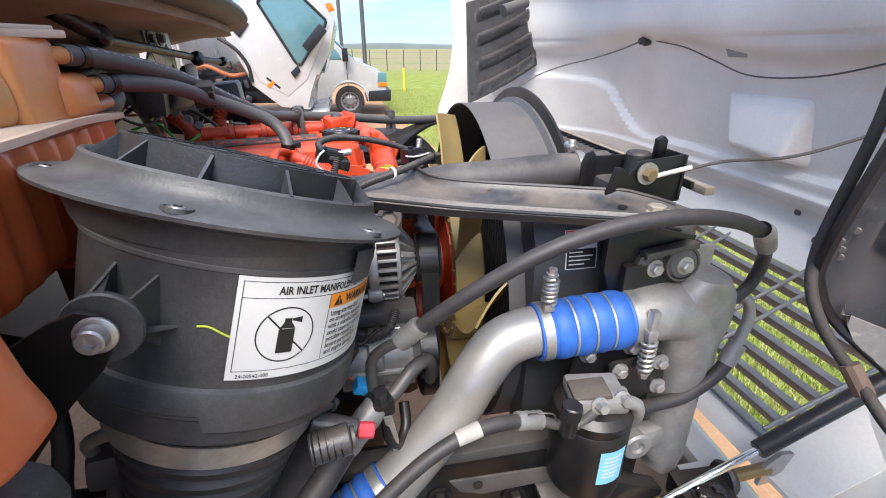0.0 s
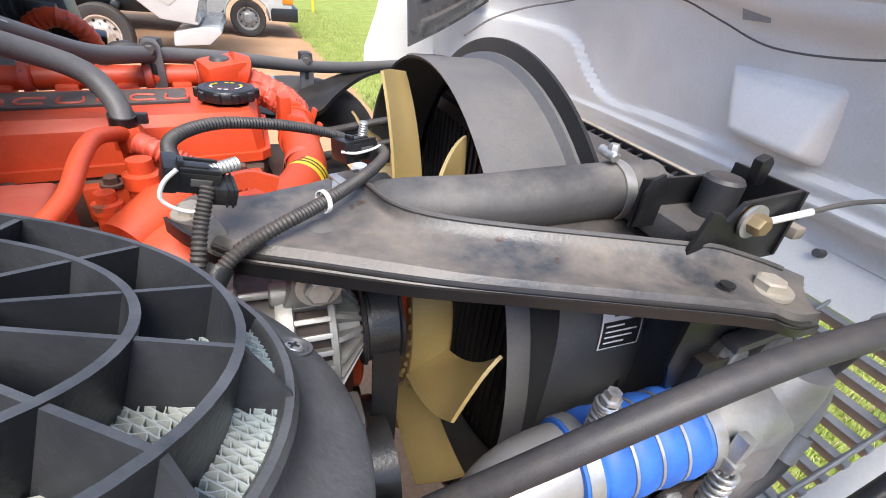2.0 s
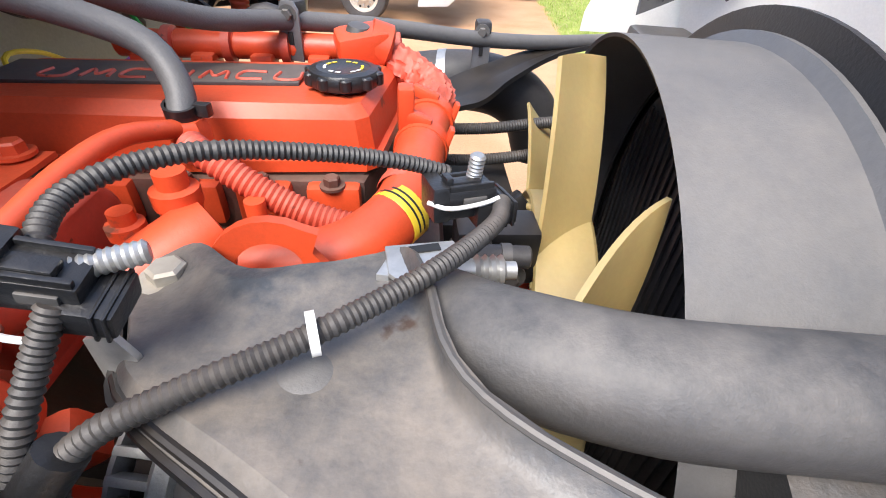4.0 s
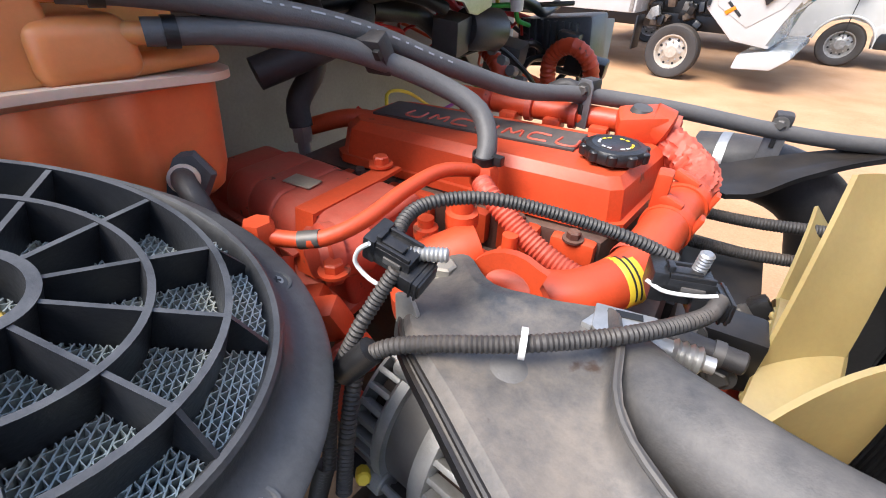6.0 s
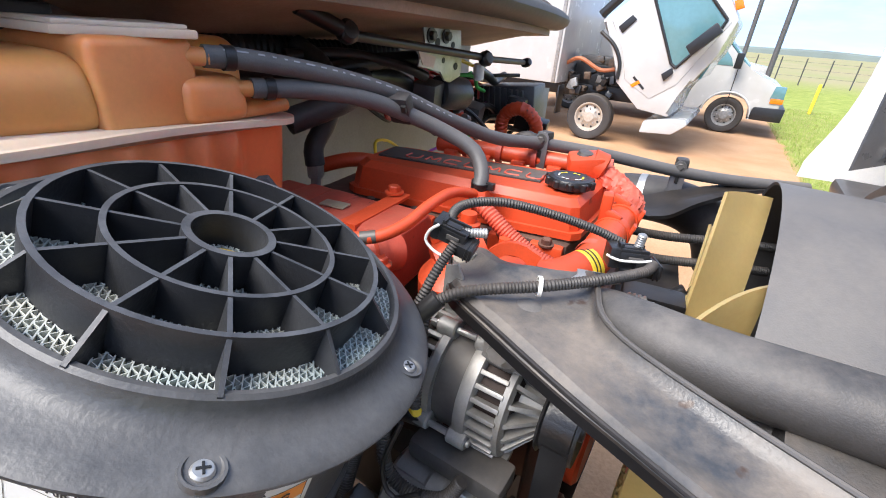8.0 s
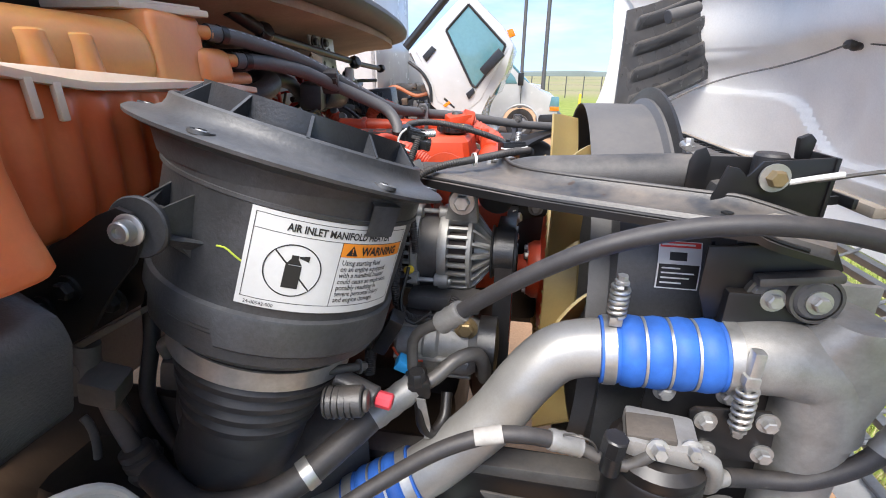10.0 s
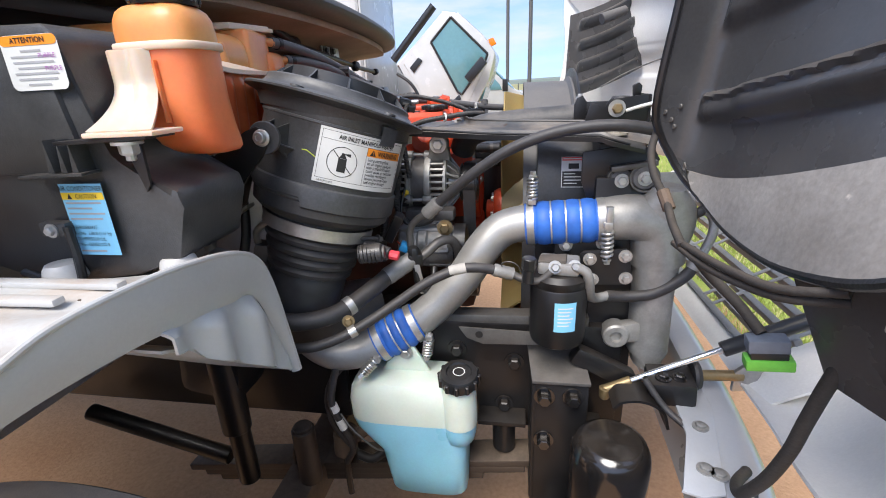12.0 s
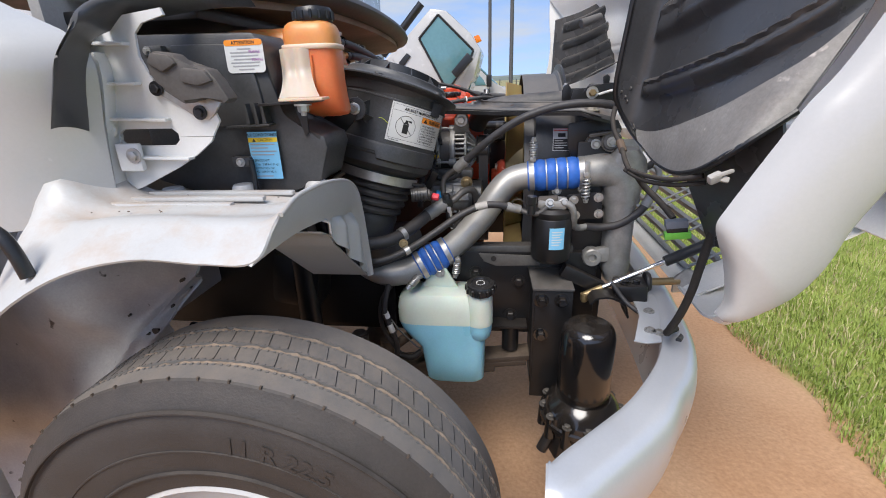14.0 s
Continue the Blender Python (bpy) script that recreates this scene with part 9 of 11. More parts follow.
    # near wheel liner: an arch that curves away upwards, ridged across
    rows = [
        (0.0, [(0.0, 0.472, 0.336, 1.412), (0.10, 0.500, 0.330, 1.366), (0.22, 0.520, 0.285, 1.335), (0.38, 0.525, 0.20, 1.313), (0.55, 0.525, 0.09, 1.311), (0.68, 0.525, 0.005, 1.327), (0.80, 0.527, -0.06, 1.352), (0.90, 0.545, -0.10, 1.385), (1.0, 0.61, -0.112, 1.440)]),
        (0.28, [(0.0, 0.449, 0.318, 1.466), (0.10, 0.500, 0.328, 1.458), (0.22, 0.530, 0.30, 1.450), (0.38, 0.548, 0.21, 1.452), (0.55, 0.560, 0.10, 1.460), (0.68, 0.575, 0.01, 1.473), (0.80, 0.600, -0.05, 1.495), (0.90, 0.630, -0.09, 1.52), (1.0, 0.67, -0.108, 1.56)]),
        (0.60, [(0.0, 0.459, 0.300, 1.61), (0.10, 0.515, 0.315, 1.60), (0.22, 0.545, 0.29, 1.60), (0.38, 0.575, 0.21, 1.605), (0.55, 0.600, 0.10, 1.615), (0.68, 0.625, 0.01, 1.63), (0.80, 0.655, -0.05, 1.65), (0.90, 0.685, -0.09, 1.67), (1.0, 0.715, -0.105, 1.70)]),
        (1.0, [(0.0, 0.49, 0.26, 1.95), (0.10, 0.545, 0.28, 1.95), (0.22, 0.59, 0.26, 1.95), (0.38, 0.64, 0.21, 1.955), (0.55, 0.68, 0.10, 1.965), (0.68, 0.71, 0.01, 1.98), (0.80, 0.75, -0.05, 1.99), (0.90, 0.79, -0.09, 2.0), (1.0, 0.83, -0.10, 2.02)])]

    def arch(u, v):
        return Vector(spline([(k, *spline(r, u)) for k, r in rows], v))

    def ridge(u, v):
        h = 0.0
        for c, w in ((0.27, 0.034), (0.315, 0.018), (0.56, 0.036), (0.607, 0.018), (0.84, 0.036)):
            d = abs(v - (c + 0.16 * u)) / w
            start = min(1, max(0, (u - 0.13) / 0.06))
            h += 0.026 * start * (1 if u > 0.33 else 0.72 + 0.28 * min(1, max(0, (u - 0.29) / 0.04))) * math.exp(-(d ** 4))
        return h

    def near_liner(u, v):
        p = arch(u, v)
        h = ridge(u, v)
        return p + Vector((-0.85, -0.35, 0.35)) * h
    part("near_wheel_liner", sheet(near_liner, 90, 110, 0.006), LINER, hd, "black moulded wheel liner with thick ridges")
    bm = bmesh.new()
    tube(bm, [near_liner(0, 1 - k / 14) for k in range(14)] + [near_liner(k / 30, 0.0) for k in range(31)], 0.006, 8, 0.02)
    part("liner_bead", bm, BLACK_SATIN, hd)
    for v, u in ((0.24, 0.05), (0.27, 0.03), (0.21, 0.06), (0.30, 0.07)):
        bm = bmesh.new()
        p = near_liner(u, v)
        rod(bm, p, p + Vector((-0.003, -0.002, 0.0)), 0.004, seg=10)
        part("liner_rivet", bm, GREY_STEEL, hd)

    def flap(u, v):
        w = 0.13 + 0.87 * u
        top = 0.045 + 0.25 * u ** 0.8
        e = 0.08 * (1 - min(1, u / 0.06)) ** 2
        return arch(w, e + (top - e) * v) + Vector((-0.85, -0.4, 0.2)) * 0.006
    part("liner_flap", sheet(flap, 40, 14, 0.004), GREY_LINER, hd, "scuffed grey rubber flap")
    # far side with its own liner
    def far_liner(u, v):
        lo = Vector((0.455, 1.80, 1.43)).lerp(Vector((0.855, 2.11, 1.56)), u)
        hi = Vector((0.485, 1.99, 1.80)).lerp(Vector((0.80, 2.14, 1.93)), u)
        p = lo.lerp(hi, v) if v < 1 else hi
        h = 0.040 * max(0.0, math.sin(v * math.pi * 8 - 0.6)) ** 0.5 * min(1, max(0, (u - 0.12) / 0.06)) * min(1, max(0, (0.97 - u) / 0.05))
        return p + Vector((-0.35, -0.85, 0.35)) * (h - 0.03 * math.sin(u * math.pi))
    part("far_wheel_liner", sheet(far_liner, 40, 90, 0.006), LINER, hd, "ribbed black plastic wheel liner")
    edge_k = [(0.054, 0.417), (0.244, 0.474), (0.438, 0.492), (0.593, 0.478)]

    def far_skin(u, v):
        x0 = float(spline(edge_k, v)[0])
        return (x0 + (0.80 - x0) * u, 2.28 + 0.02 * math.sin(u * 3.0), 1.30 + 0.9 * v)
    part("far_flank", sheet(far_skin, 16, 16, 0.006), HOOD_INNER, hd)
    bm = bmesh.new()
    rod(bm, (0.61, 1.90, 1.765), (0.72, 1.94, 1.80), 0.024, 0.020)
    part("loose_sleeve", bm, RUBBER_GREY, hd)
    # black sheet put in for the shadowed hollow between liner and near skin
    part("inner_shield", sheet(lambda u, v: (0.538 + 0.055 * u + 0.075 * (1 - v), 0.085 - 0.19 * u, 1.16 + 0.16 * v + 0.12 * u * v), 12, 10, 0.006), LINER, hd)
    bm = bmesh.new()
    add_box(bm, (0.518, -0.100, 1.338), (0.022, 0.012, 0.016), (20, -24, 10), 0.004)
    add_box(bm, (0.528, -0.103, 1.345), (0.034, 0.006, 0.007), (0, -18, 6), 0.003)
    add_box(bm, (0.530, -0.099, 1.336), (0.020, 0.008, 0.010), (-25, 12, -12), 0.003)
    part("torn_clip", bm, PAPER_TAG, hd, "torn white plastic clip")
    return hd


build_hood()
make_verge()


# ---- hoses, lines and cables ----
def line(name, at, label, cat, rows):
    """A hose with its fittings: rows of (part name, points, radius, material, options)."""
    t = thing(name, at, label, cat)
    for nm, pts, r, mat, kw in rows:
        bm = bmesh.new()
        tube(bm, pts, r, **kw)
        part(nm, bm, mat, t)
    return t


K = {"seg": 16, "step": 0.012}
SLEEVE = {"seg": 14, "rib": 0.0011, "pitch": 0.0034}

l1 = line("heater_hose", (-0.3, 0.9, 1.4), "grey rubber heater hose from tank across the engine", "hose", [
    ("rubber_hose", [(-0.341, 0.662, 1.627), (-0.327, 0.72, 1.622), (-0.303, 0.83, 1.602), (-0.280, 0.935, 1.574), (-0.237, 1.04, 1.528), (-0.195, 1.15, 1.488), (-0.141, 1.262, 1.470), (-0.03, 1.34, 1.455),
                     (0.108, 1.43, 1.430), (0.22, 1.50, 1.418), (0.36, 1.60, 1.41)], 0.0125, RUBBER_GREY, K)])
ring_part("hose_clamp", (-0.335, 0.688, 1.625), (0.2, 1, -0.05), 0.0128, 0.012, 0.0015, BLACK_SATIN, l1)
l2 = line("heater_hose", (-0.3, 0.9, 1.4), "grey rubber heater hose bending down to the engine", "hose", [
    ("rubber_hose", [(-0.337, 0.716, 1.590), (-0.317, 0.78, 1.587), (-0.292, 0.86, 1.574), (-0.262, 0.935, 1.548), (-0.215, 0.985, 1.520), (-0.170, 1.005, 1.495), (-0.145, 0.995, 1.465), (-0.138, 0.978, 1.440)], 0.0125, RUBBER_GREY, K)])
ring_part("hose_clamp", (-0.331, 0.737, 1.589), (0.3, 1, -0.05), 0.0128, 0.012, 0.0015, BLACK_SATIN, l2)
ring_part("hose_clamp", (-0.139, 0.981, 1.448), (0.1, -0.2, 1), 0.0128, 0.012, 0.0015, BLACK_SATIN, l2)
part("clamp_tab", box((-0.121, 0.985, 1.448), (0.014, 0.010, 0.012), bevel=0.002), BLACK_SATIN, l2)
clip = thing("hose_clip", (-0.268, 0.935, 1.55), "black plastic clip joining two heater hoses", "clip")
part("clip_body", box((-0.268, 0.932, 1.556), (0.036, 0.022, 0.048), (30, 0, 12), 0.004), RUBBER, clip)
part("clip_slot", box((-0.253, 0.921, 1.558), (0.008, 0.010, 0.012), (30, 0, 12), 0.001), INK, clip)

# hose supports bolted to the engine's far side
for (x, y, z), rz, dz, ln in (((-0.143, 1.268, 1.470), -10, -0.012, 0.075), ((0.112, 1.446, 1.432), 10, -0.045, 0.110)):
    sp = thing("hose_support", (x, y, z - 0.06), "steel strap holding the heater hose above the engine", "bracket", "hose supports")
    part("strap", prism([(-0.015, -ln / 2), (0.015, -ln / 2), (0.015, ln / 2 - 0.01), (0.009, ln / 2), (-0.009, ln / 2), (-0.015, ln / 2 - 0.01)], lambda a, b, d: (x + a * math.cos(radians(rz)), y - 0.018 + d + a * math.sin(radians(rz)), z + dz + b), 0.004, 0.001), material("strap_steel", (0.20, 0.20, 0.21), 0.45, metal=0.6, dust=0.2), sp)
    bm = bmesh.new()
    bolt(bm, (x, y - 0.019, z + 0.010), (0, -1, 0), 0.007, 0.007)
    part("bolt", bm, GREY_STEEL, sp)
    part("strap_slot", box((x, y - 0.019, z - 0.020), (0.007, 0.003, 0.016), (0, 0, rz), 0.001), INK, sp)
    part("rubber_grip", box((x, y, z + 0.012), (0.026, 0.032, 0.026), (0, 0, rz), 0.006), RUBBER, sp)

# corrugated harness over the brace
line("wiring_harness", (0, 0.75, 1.40), "black corrugated wiring sleeve looping over the brace", "wiring", [
    ("upper_sleeve", [(-0.030, 0.735, 1.455), (-0.052, 0.748, 1.478), (-0.060, 0.785, 1.488), (-0.030, 0.830, 1.488), (0.025, 0.872, 1.474), (0.075, 0.908, 1.455), (0.106, 0.927, 1.440)], 0.0050, CONDUIT, SLEEVE),
    ("lower_sleeve", [(0.149, 0.906, 1.432), (0.143, 0.868, 1.436), (0.110, 0.810, 1.440), (0.058, 0.757, 1.436), (0.010, 0.722, 1.430), (-0.022, 0.703, 1.418), (-0.038, 0.690, 1.395), (-0.030, 0.668, 1.35), (-0.02, 0.65, 1.30)], 0.0056, CONDUIT, SLEEVE),
    ("drop_sleeve", [(-0.032, 0.728, 1.470), (-0.040, 0.712, 1.445), (-0.045, 0.695, 1.42), (-0.055, 0.676, 1.37), (-0.045, 0.655, 1.30)], 0.0050, CONDUIT, SLEEVE),
    ("tape_joint", [(-0.030, 0.698, 1.415), (-0.046, 0.682, 1.392)], 0.011, BLACK_SATIN, {"seg": 12, "step": 0.006})])
for p in ((0.058, 0.757, 1.436),):
    tagged(part("cable_tie", lathe(bmesh.new(), Vector(p) - Vector((0.002, 0, 0)), (1, 0.5, 0), [(0.010, 0), (0.0112, 0), (0.0112, 0.0045), (0.010, 0.0045), (0.010, 0)], 18), TIE_WHITE), "white nylon tie round the wiring sleeve", "cable tie", "cable ties")


def build_connector(at, turn, stud, tie, k):
    cn = thing("wiring_connector", at, "black plastic wiring connector block with threaded stud", "connector", "connectors")
    m = pose(*at, *turn) @ Matrix.Scale(k, 4)

    def lump(name, c, size, mat=BLACK_SATIN, bevel=0.0022, rot=(0, 0, 0)):
        bm = bmesh.new()
        add_box(bm, None, size, m=m @ pose(*c, *rot), bevel=bevel)
        return part(name, bm, mat, cn)
    lump("block", (0, 0, 0), (0.046, 0.030, 0.024))
    lump("front_shell", (0.022, -0.004, -0.010), (0.036, 0.036, 0.020))
    lump("rear_shell", (-0.024, 0.002, 0.002), (0.014, 0.036, 0.030))
    lump("latch_arm", (-0.004, -0.004, 0.0150), (0.030, 0.012, 0.006), bevel=0.0015)
    lump("latch_hook", (-0.016, -0.004, 0.0185), (0.006, 0.014, 0.008), bevel=0.0015)
    for dy in (-0.012, 0.012):
        lump("guide_rail", (0.002, dy, 0.0135), (0.038, 0.004, 0.006), bevel=0.001)
    lump("side_slot", (0.004, -0.0155, 0.002), (0.020, 0.003, 0.008), GREY_STEEL, 0.0008)
    for dx in (0.030, 0.036):
        lump("seal_rib", (dx, -0.004, -0.010), (0.0025, 0.039, 0.023), bevel=0.001)
    s = Vector(stud).normalized()
    base = m @ Vector((0.008, 0.004, 0.004))
    bm = lathe(bmesh.new(), base, s, [(0, 0)] + [(0.0050 if i % 2 else 0.0059, 0.0016 * i) for i in range(19)] + [(0.004, 0.0305), (0, 0.0305)], 16)
    part("stud", bm, STEEL, cn)
    bm = bmesh.new()
    tube(bm, [m @ Vector(p) for p in tie], 0.0017, 8, 0.004)
    part("tie", bm, TIE_WHITE, cn, "white nylon tie")
    return cn


build_connector((-0.041, 0.738, 1.474), (8, 14, 12), (0.80, 0.55, 0.02), [(-0.020, -0.020, 0.018), (-0.030, -0.022, 0.004), (-0.032, -0.024, -0.014), (-0.016, -0.024, -0.026), (0.004, -0.022, -0.030)], 0.74)
build_connector((0.120, 0.907, 1.432), (-5, 0, 25), (0.10, -0.12, 1), [(-0.034, -0.010, 0.004), (-0.020, -0.021, 0.002), (0.006, -0.022, 0.003), (0.022, -0.021, 0.006)], 0.9)
tab = thing("sensor_bracket", (0.07, 0.89, 1.39), "plain zinc bracket with a threaded sensor on the brace", "bracket")
part("bent_tab", prism([(0.074, 0.844), (0.117, 0.858), (0.126, 0.846), (0.090, 0.812), (0.082, 0.818)], lambda a, b, d: (a, b, 1.423 + d), 0.004, 0.001), STEEL, tab)
part("tab_leg", prism([(0.074, 1.425), (0.082, 1.425), (0.082, 1.385), (0.074, 1.385)], lambda a, b, d: (a + d * 0.2, 0.818 + d, b), 0.026, 0.001), STEEL, tab)
part("tab_slot", box((0.100, 0.845, 1.4275), (0.020, 0.007, 0.0012), (0, 0, 22), 0), INK, tab)
bm = bmesh.new()
rod(bm, (0.105, 0.866, 1.392), (0.135, 0.874, 1.390), 0.009)
lathe(bm, (0.133, 0.873, 1.390), (0.96, 0.22, -0.03), [(0, 0)] + [(0.0125 if k % 2 else 0.010, 0.003 * k) for k in range(8)] + [(0.007, 0.024), (0.007, 0.032), (0, 0.032)], 14)
part("sensor", bm, STEEL, tab)
part("side_lug", prism([(-0.052, 1.372), (-0.030, 1.372), (-0.026, 1.42), (-0.034, 1.436), (-0.050, 1.43)], lambda a, b, d: (a, 0.742 + d, b), 0.004, 0.001), STEEL, tab)

# upper refrigerant hose
ac1 = line("refrigerant_hose", (0.3, 0.5, 1.2), "black refrigerant hose arching from compressor to condenser", "hose", [
    ("rubber_hose", [(0.068, 0.540, 1.262), (0.15, 0.515, 1.333), (0.235, 0.498, 1.388), (0.33, 0.490, 1.420), (0.43, 0.487, 1.428), (0.52, 0.494, 1.412), (0.595, 0.515, 1.380)], 0.0114, RUBBER, K),
    ("crimp", [(0.072, 0.539, 1.266), (0.040, 0.548, 1.236)], 0.0155, ALUMINIUM, {"seg": 16, "rib": 0.0015, "pitch": 0.014}),
    ("metal_tail", [(0.042, 0.548, 1.238), (0.012, 0.556, 1.218), (-0.004, 0.556, 1.195), (-0.004, 0.552, 1.15)], 0.0085, GREY_STEEL, K),
    ("end_crimp", [(0.590, 0.513, 1.383), (0.632, 0.540, 1.345)], 0.0155, ALUMINIUM, {"seg": 16, "step": 0.012}),
    ("end_tail", [(0.628, 0.537, 1.35), (0.650, 0.552, 1.31), (0.648, 0.560, 1.262), (0.620, 0.563, 1.232), (0.585, 0.570, 1.232)], 0.0105, RUBBER, K)])
part("paper_tag", lathe(bmesh.new(), (0.575, 0.507, 1.391), (0.8, 0.25, -0.5), [(0.0136, 0), (0.0138, 0.0), (0.0138, 0.024), (0.0136, 0.024)], 20), PAPER_TAG, ac1)

# compressor under the alternator with its port block
cmp_ = thing("compressor", (0.05, 0.66, 1.02), "silver air-conditioning compressor below the alternator", "compressor")
part("body", lathe(bmesh.new(), (-0.06, 0.685, 1.115), (1, 0, 0), [(0, 0), (0.05, 0), (0.056, 0.006), (0.056, 0.05), (0.060, 0.055), (0.060, 0.075), (0.056, 0.08), (0.056, 0.13), (0.045, 0.145), (0, 0.145)], 36), ALUMINIUM, cmp_)
for k in range(6):
    a = math.pi * 2 * k / 6
    bm = bmesh.new()
    rod(bm, (-0.058, 0.685 + 0.055 * math.cos(a), 1.115 + 0.055 * math.sin(a)), (0.075, 0.685 + 0.055 * math.cos(a), 1.115 + 0.055 * math.sin(a)), 0.007, seg=10)
    part("through_bolt", bm, ALUMINIUM, cmp_)
part("clutch", lathe(bmesh.new(), (0.085, 0.685, 1.115), (1, 0, 0), [(0, 0), (0.055, 0), (0.055, 0.03), (0.03, 0.034), (0, 0.036)], 32), BLACK_SATIN, cmp_)
part("mount_bracket", box((0.02, 0.70, 1.195), (0.13, 0.05, 0.03), bevel=0.008), GREY_STEEL, cmp_)
bm = bmesh.new()
bolt(bm, (0.065, 0.648, 1.172), (0, -1, 0), 0.012, 0.010)
part("bracket_bolt", bm, GOLD, cmp_)

mani = thing("refrigerant_manifold", (0.0, 0.54, 1.08), "black bolted refrigerant port block with bent metal pipes", "pipe fitting")
part("block", box((0.005, 0.545, 1.128), (0.035, 0.045, 0.030), (0, 0, 20), 0.006), BLACK_PAINT, mani)
part("service_cap", lathe(bmesh.new(), (0.006, 0.535, 1.138), (0, -0.1, 1), [(0, 0), (0.014, 0), (0.014, 0.018), (0.011, 0.022), (0, 0.022)], 8), BLACK_SATIN, mani)
bm = bmesh.new()
tube(bm, [(0.0, 0.540, 1.120), (0.03, 0.555, 1.135), (0.06, 0.575, 1.158), (0.088, 0.60, 1.155), (0.10, 0.62, 1.12), (0.10, 0.64, 1.08)], 0.0115, **K)
part("suction_pipe", bm, GREY_STEEL, mani)
bm = bmesh.new()
tube(bm, [(0.012, 0.53, 1.11), (0.016, 0.525, 1.07), (0.03, 0.53, 1.05), (0.045, 0.555, 1.06), (0.045, 0.58, 1.09)], 0.009, **K)
part("return_pipe", bm, BLACK_PAINT, mani)
part("guard_plate", prism([(0.008, 1.12), (0.022, 1.12), (0.030, 1.07), (0.028, 1.045), (0.020, 1.045)], lambda a, b, d: (a, 0.520 + d, b), 0.003, 0.001), STEEL, mani)

ac2 = line("suction_hose", (-0.1, 0.42, 1.0), "thick black suction hose with silver crimp behind the fender", "hose", [
    ("rubber_hose", [(-0.045, 0.500, 1.104), (-0.085, 0.452, 1.080), (-0.130, 0.400, 1.058), (-0.175, 0.365, 1.052), (-0.24, 0.345, 1.055), (-0.32, 0.37, 1.07)], 0.0195, RUBBER, K),
    ("crimp", [(-0.052, 0.492, 1.100), (-0.002, 0.540, 1.124)], 0.0205, ALUMINIUM, {"seg": 18, "rib": 0.0012, "pitch": 0.022})])
ac3 = line("liquid_line", (0.0, 0.42, 1.0), "thin black refrigerant line with silver crimp to the drier", "hose", [
    ("rubber_hose", [(0.205, 0.458, 1.137), (0.165, 0.450, 1.146), (0.120, 0.443, 1.143), (0.06, 0.432, 1.118), (-0.006, 0.412, 1.077), (-0.06, 0.385, 1.046), (-0.115, 0.352, 1.022), (-0.18, 0.33, 1.005), (-0.26, 0.33, 1.0)], 0.0108, RUBBER, K),
    ("crimp", [(0.198, 0.457, 1.139), (0.238, 0.464, 1.127)], 0.0132, ALUMINIUM, {"seg": 16, "rib": 0.0012, "pitch": 0.012}),
    ("metal_tail", [(0.236, 0.464, 1.128), (0.262, 0.460, 1.117), (0.295, 0.452, 1.118), (0.318, 0.452, 1.140)], 0.008, GREY_STEEL, K)])
part("paper_tag", lathe(bmesh.new(), (0.105, 0.441, 1.140), (1, 0.15, 0.2), [(0.0112, 0), (0.0116, 0), (0.0116, 0.036), (0.0112, 0.036)], 20), PAPER_TAG, ac3)
cl = thing("line_clamp", (-0.105, 0.41, 1.03), "steel clamp tying two refrigerant hoses together", "clamp")
ring_part("large_loop", (-0.118, 0.413, 1.063), (-0.62, -0.68, -0.3), 0.0198, 0.016, 0.002, STEEL, cl)
ring_part("small_loop", (-0.096, 0.363, 1.029), (-0.75, -0.45, -0.33), 0.0112, 0.016, 0.002, STEEL, cl)
bm = bmesh.new()
bolt(bm, (-0.108, 0.375, 1.046), (0.2, -1, 0.2), 0.008, 0.007)
part("clamp_bolt", bm, GOLD, cl)

line("condenser_line", (0.5, 0.52, 1.0), "bent silver pipe and black hose from drier to condenser", "pipe", [
    ("silver_pipe", [(0.366, 0.452, 1.150), (0.388, 0.452, 1.140), (0.398, 0.460, 1.105), (0.405, 0.485, 1.070), (0.424, 0.508, 1.055), (0.450, 0.520, 1.056)], 0.0105, ALUMINIUM, K),
    ("rubber_hose", [(0.445, 0.519, 1.056), (0.49, 0.530, 1.050), (0.545, 0.528, 1.060), (0.60, 0.530, 1.095), (0.628, 0.535, 1.130)], 0.0125, RUBBER, K),
    ("crimp", [(0.620, 0.534, 1.118), (0.640, 0.540, 1.155)], 0.0145, ALUMINIUM, {"seg": 16, "rib": 0.0012, "pitch": 0.012}),
    ("end_pipe", [(0.638, 0.540, 1.15), (0.655, 0.548, 1.195), (0.652, 0.556, 1.230), (0.63, 0.565, 1.245)], 0.0095, ALUMINIUM, K)])

# small wiring by the alternator
line("alternator_wiring", (-0.03, 0.66, 1.1), "black corrugated wires looping below the alternator", "wiring", [
    ("sleeve", [(-0.05, 0.655, 1.30), (-0.055, 0.640, 1.24), (-0.04, 0.632, 1.20), (-0.005, 0.635, 1.185), (0.030, 0.645, 1.195), (0.045, 0.655, 1.225)], 0.0075, CONDUIT, SLEEVE),
    ("sleeve", [(-0.06, 0.645, 1.31), (-0.075, 0.62, 1.24), (-0.085, 0.605, 1.17), (-0.09, 0.59, 1.10)], 0.009, CONDUIT, SLEEVE),
    ("wire", [(-0.03, 0.64, 1.28), (-0.04, 0.62, 1.22), (-0.02, 0.615, 1.19), (0.01, 0.625, 1.21)], 0.003, BLACK_SATIN, K),
    ("red_wire", [(-0.05, 0.60, 1.15), (-0.03, 0.585, 1.14), (0.0, 0.60, 1.13)], 0.002, RED_PAINT, K)])
plug = thing("harness_plug", (-0.03, 0.56, 1.15), "black harness plug with light blue lock", "connector")
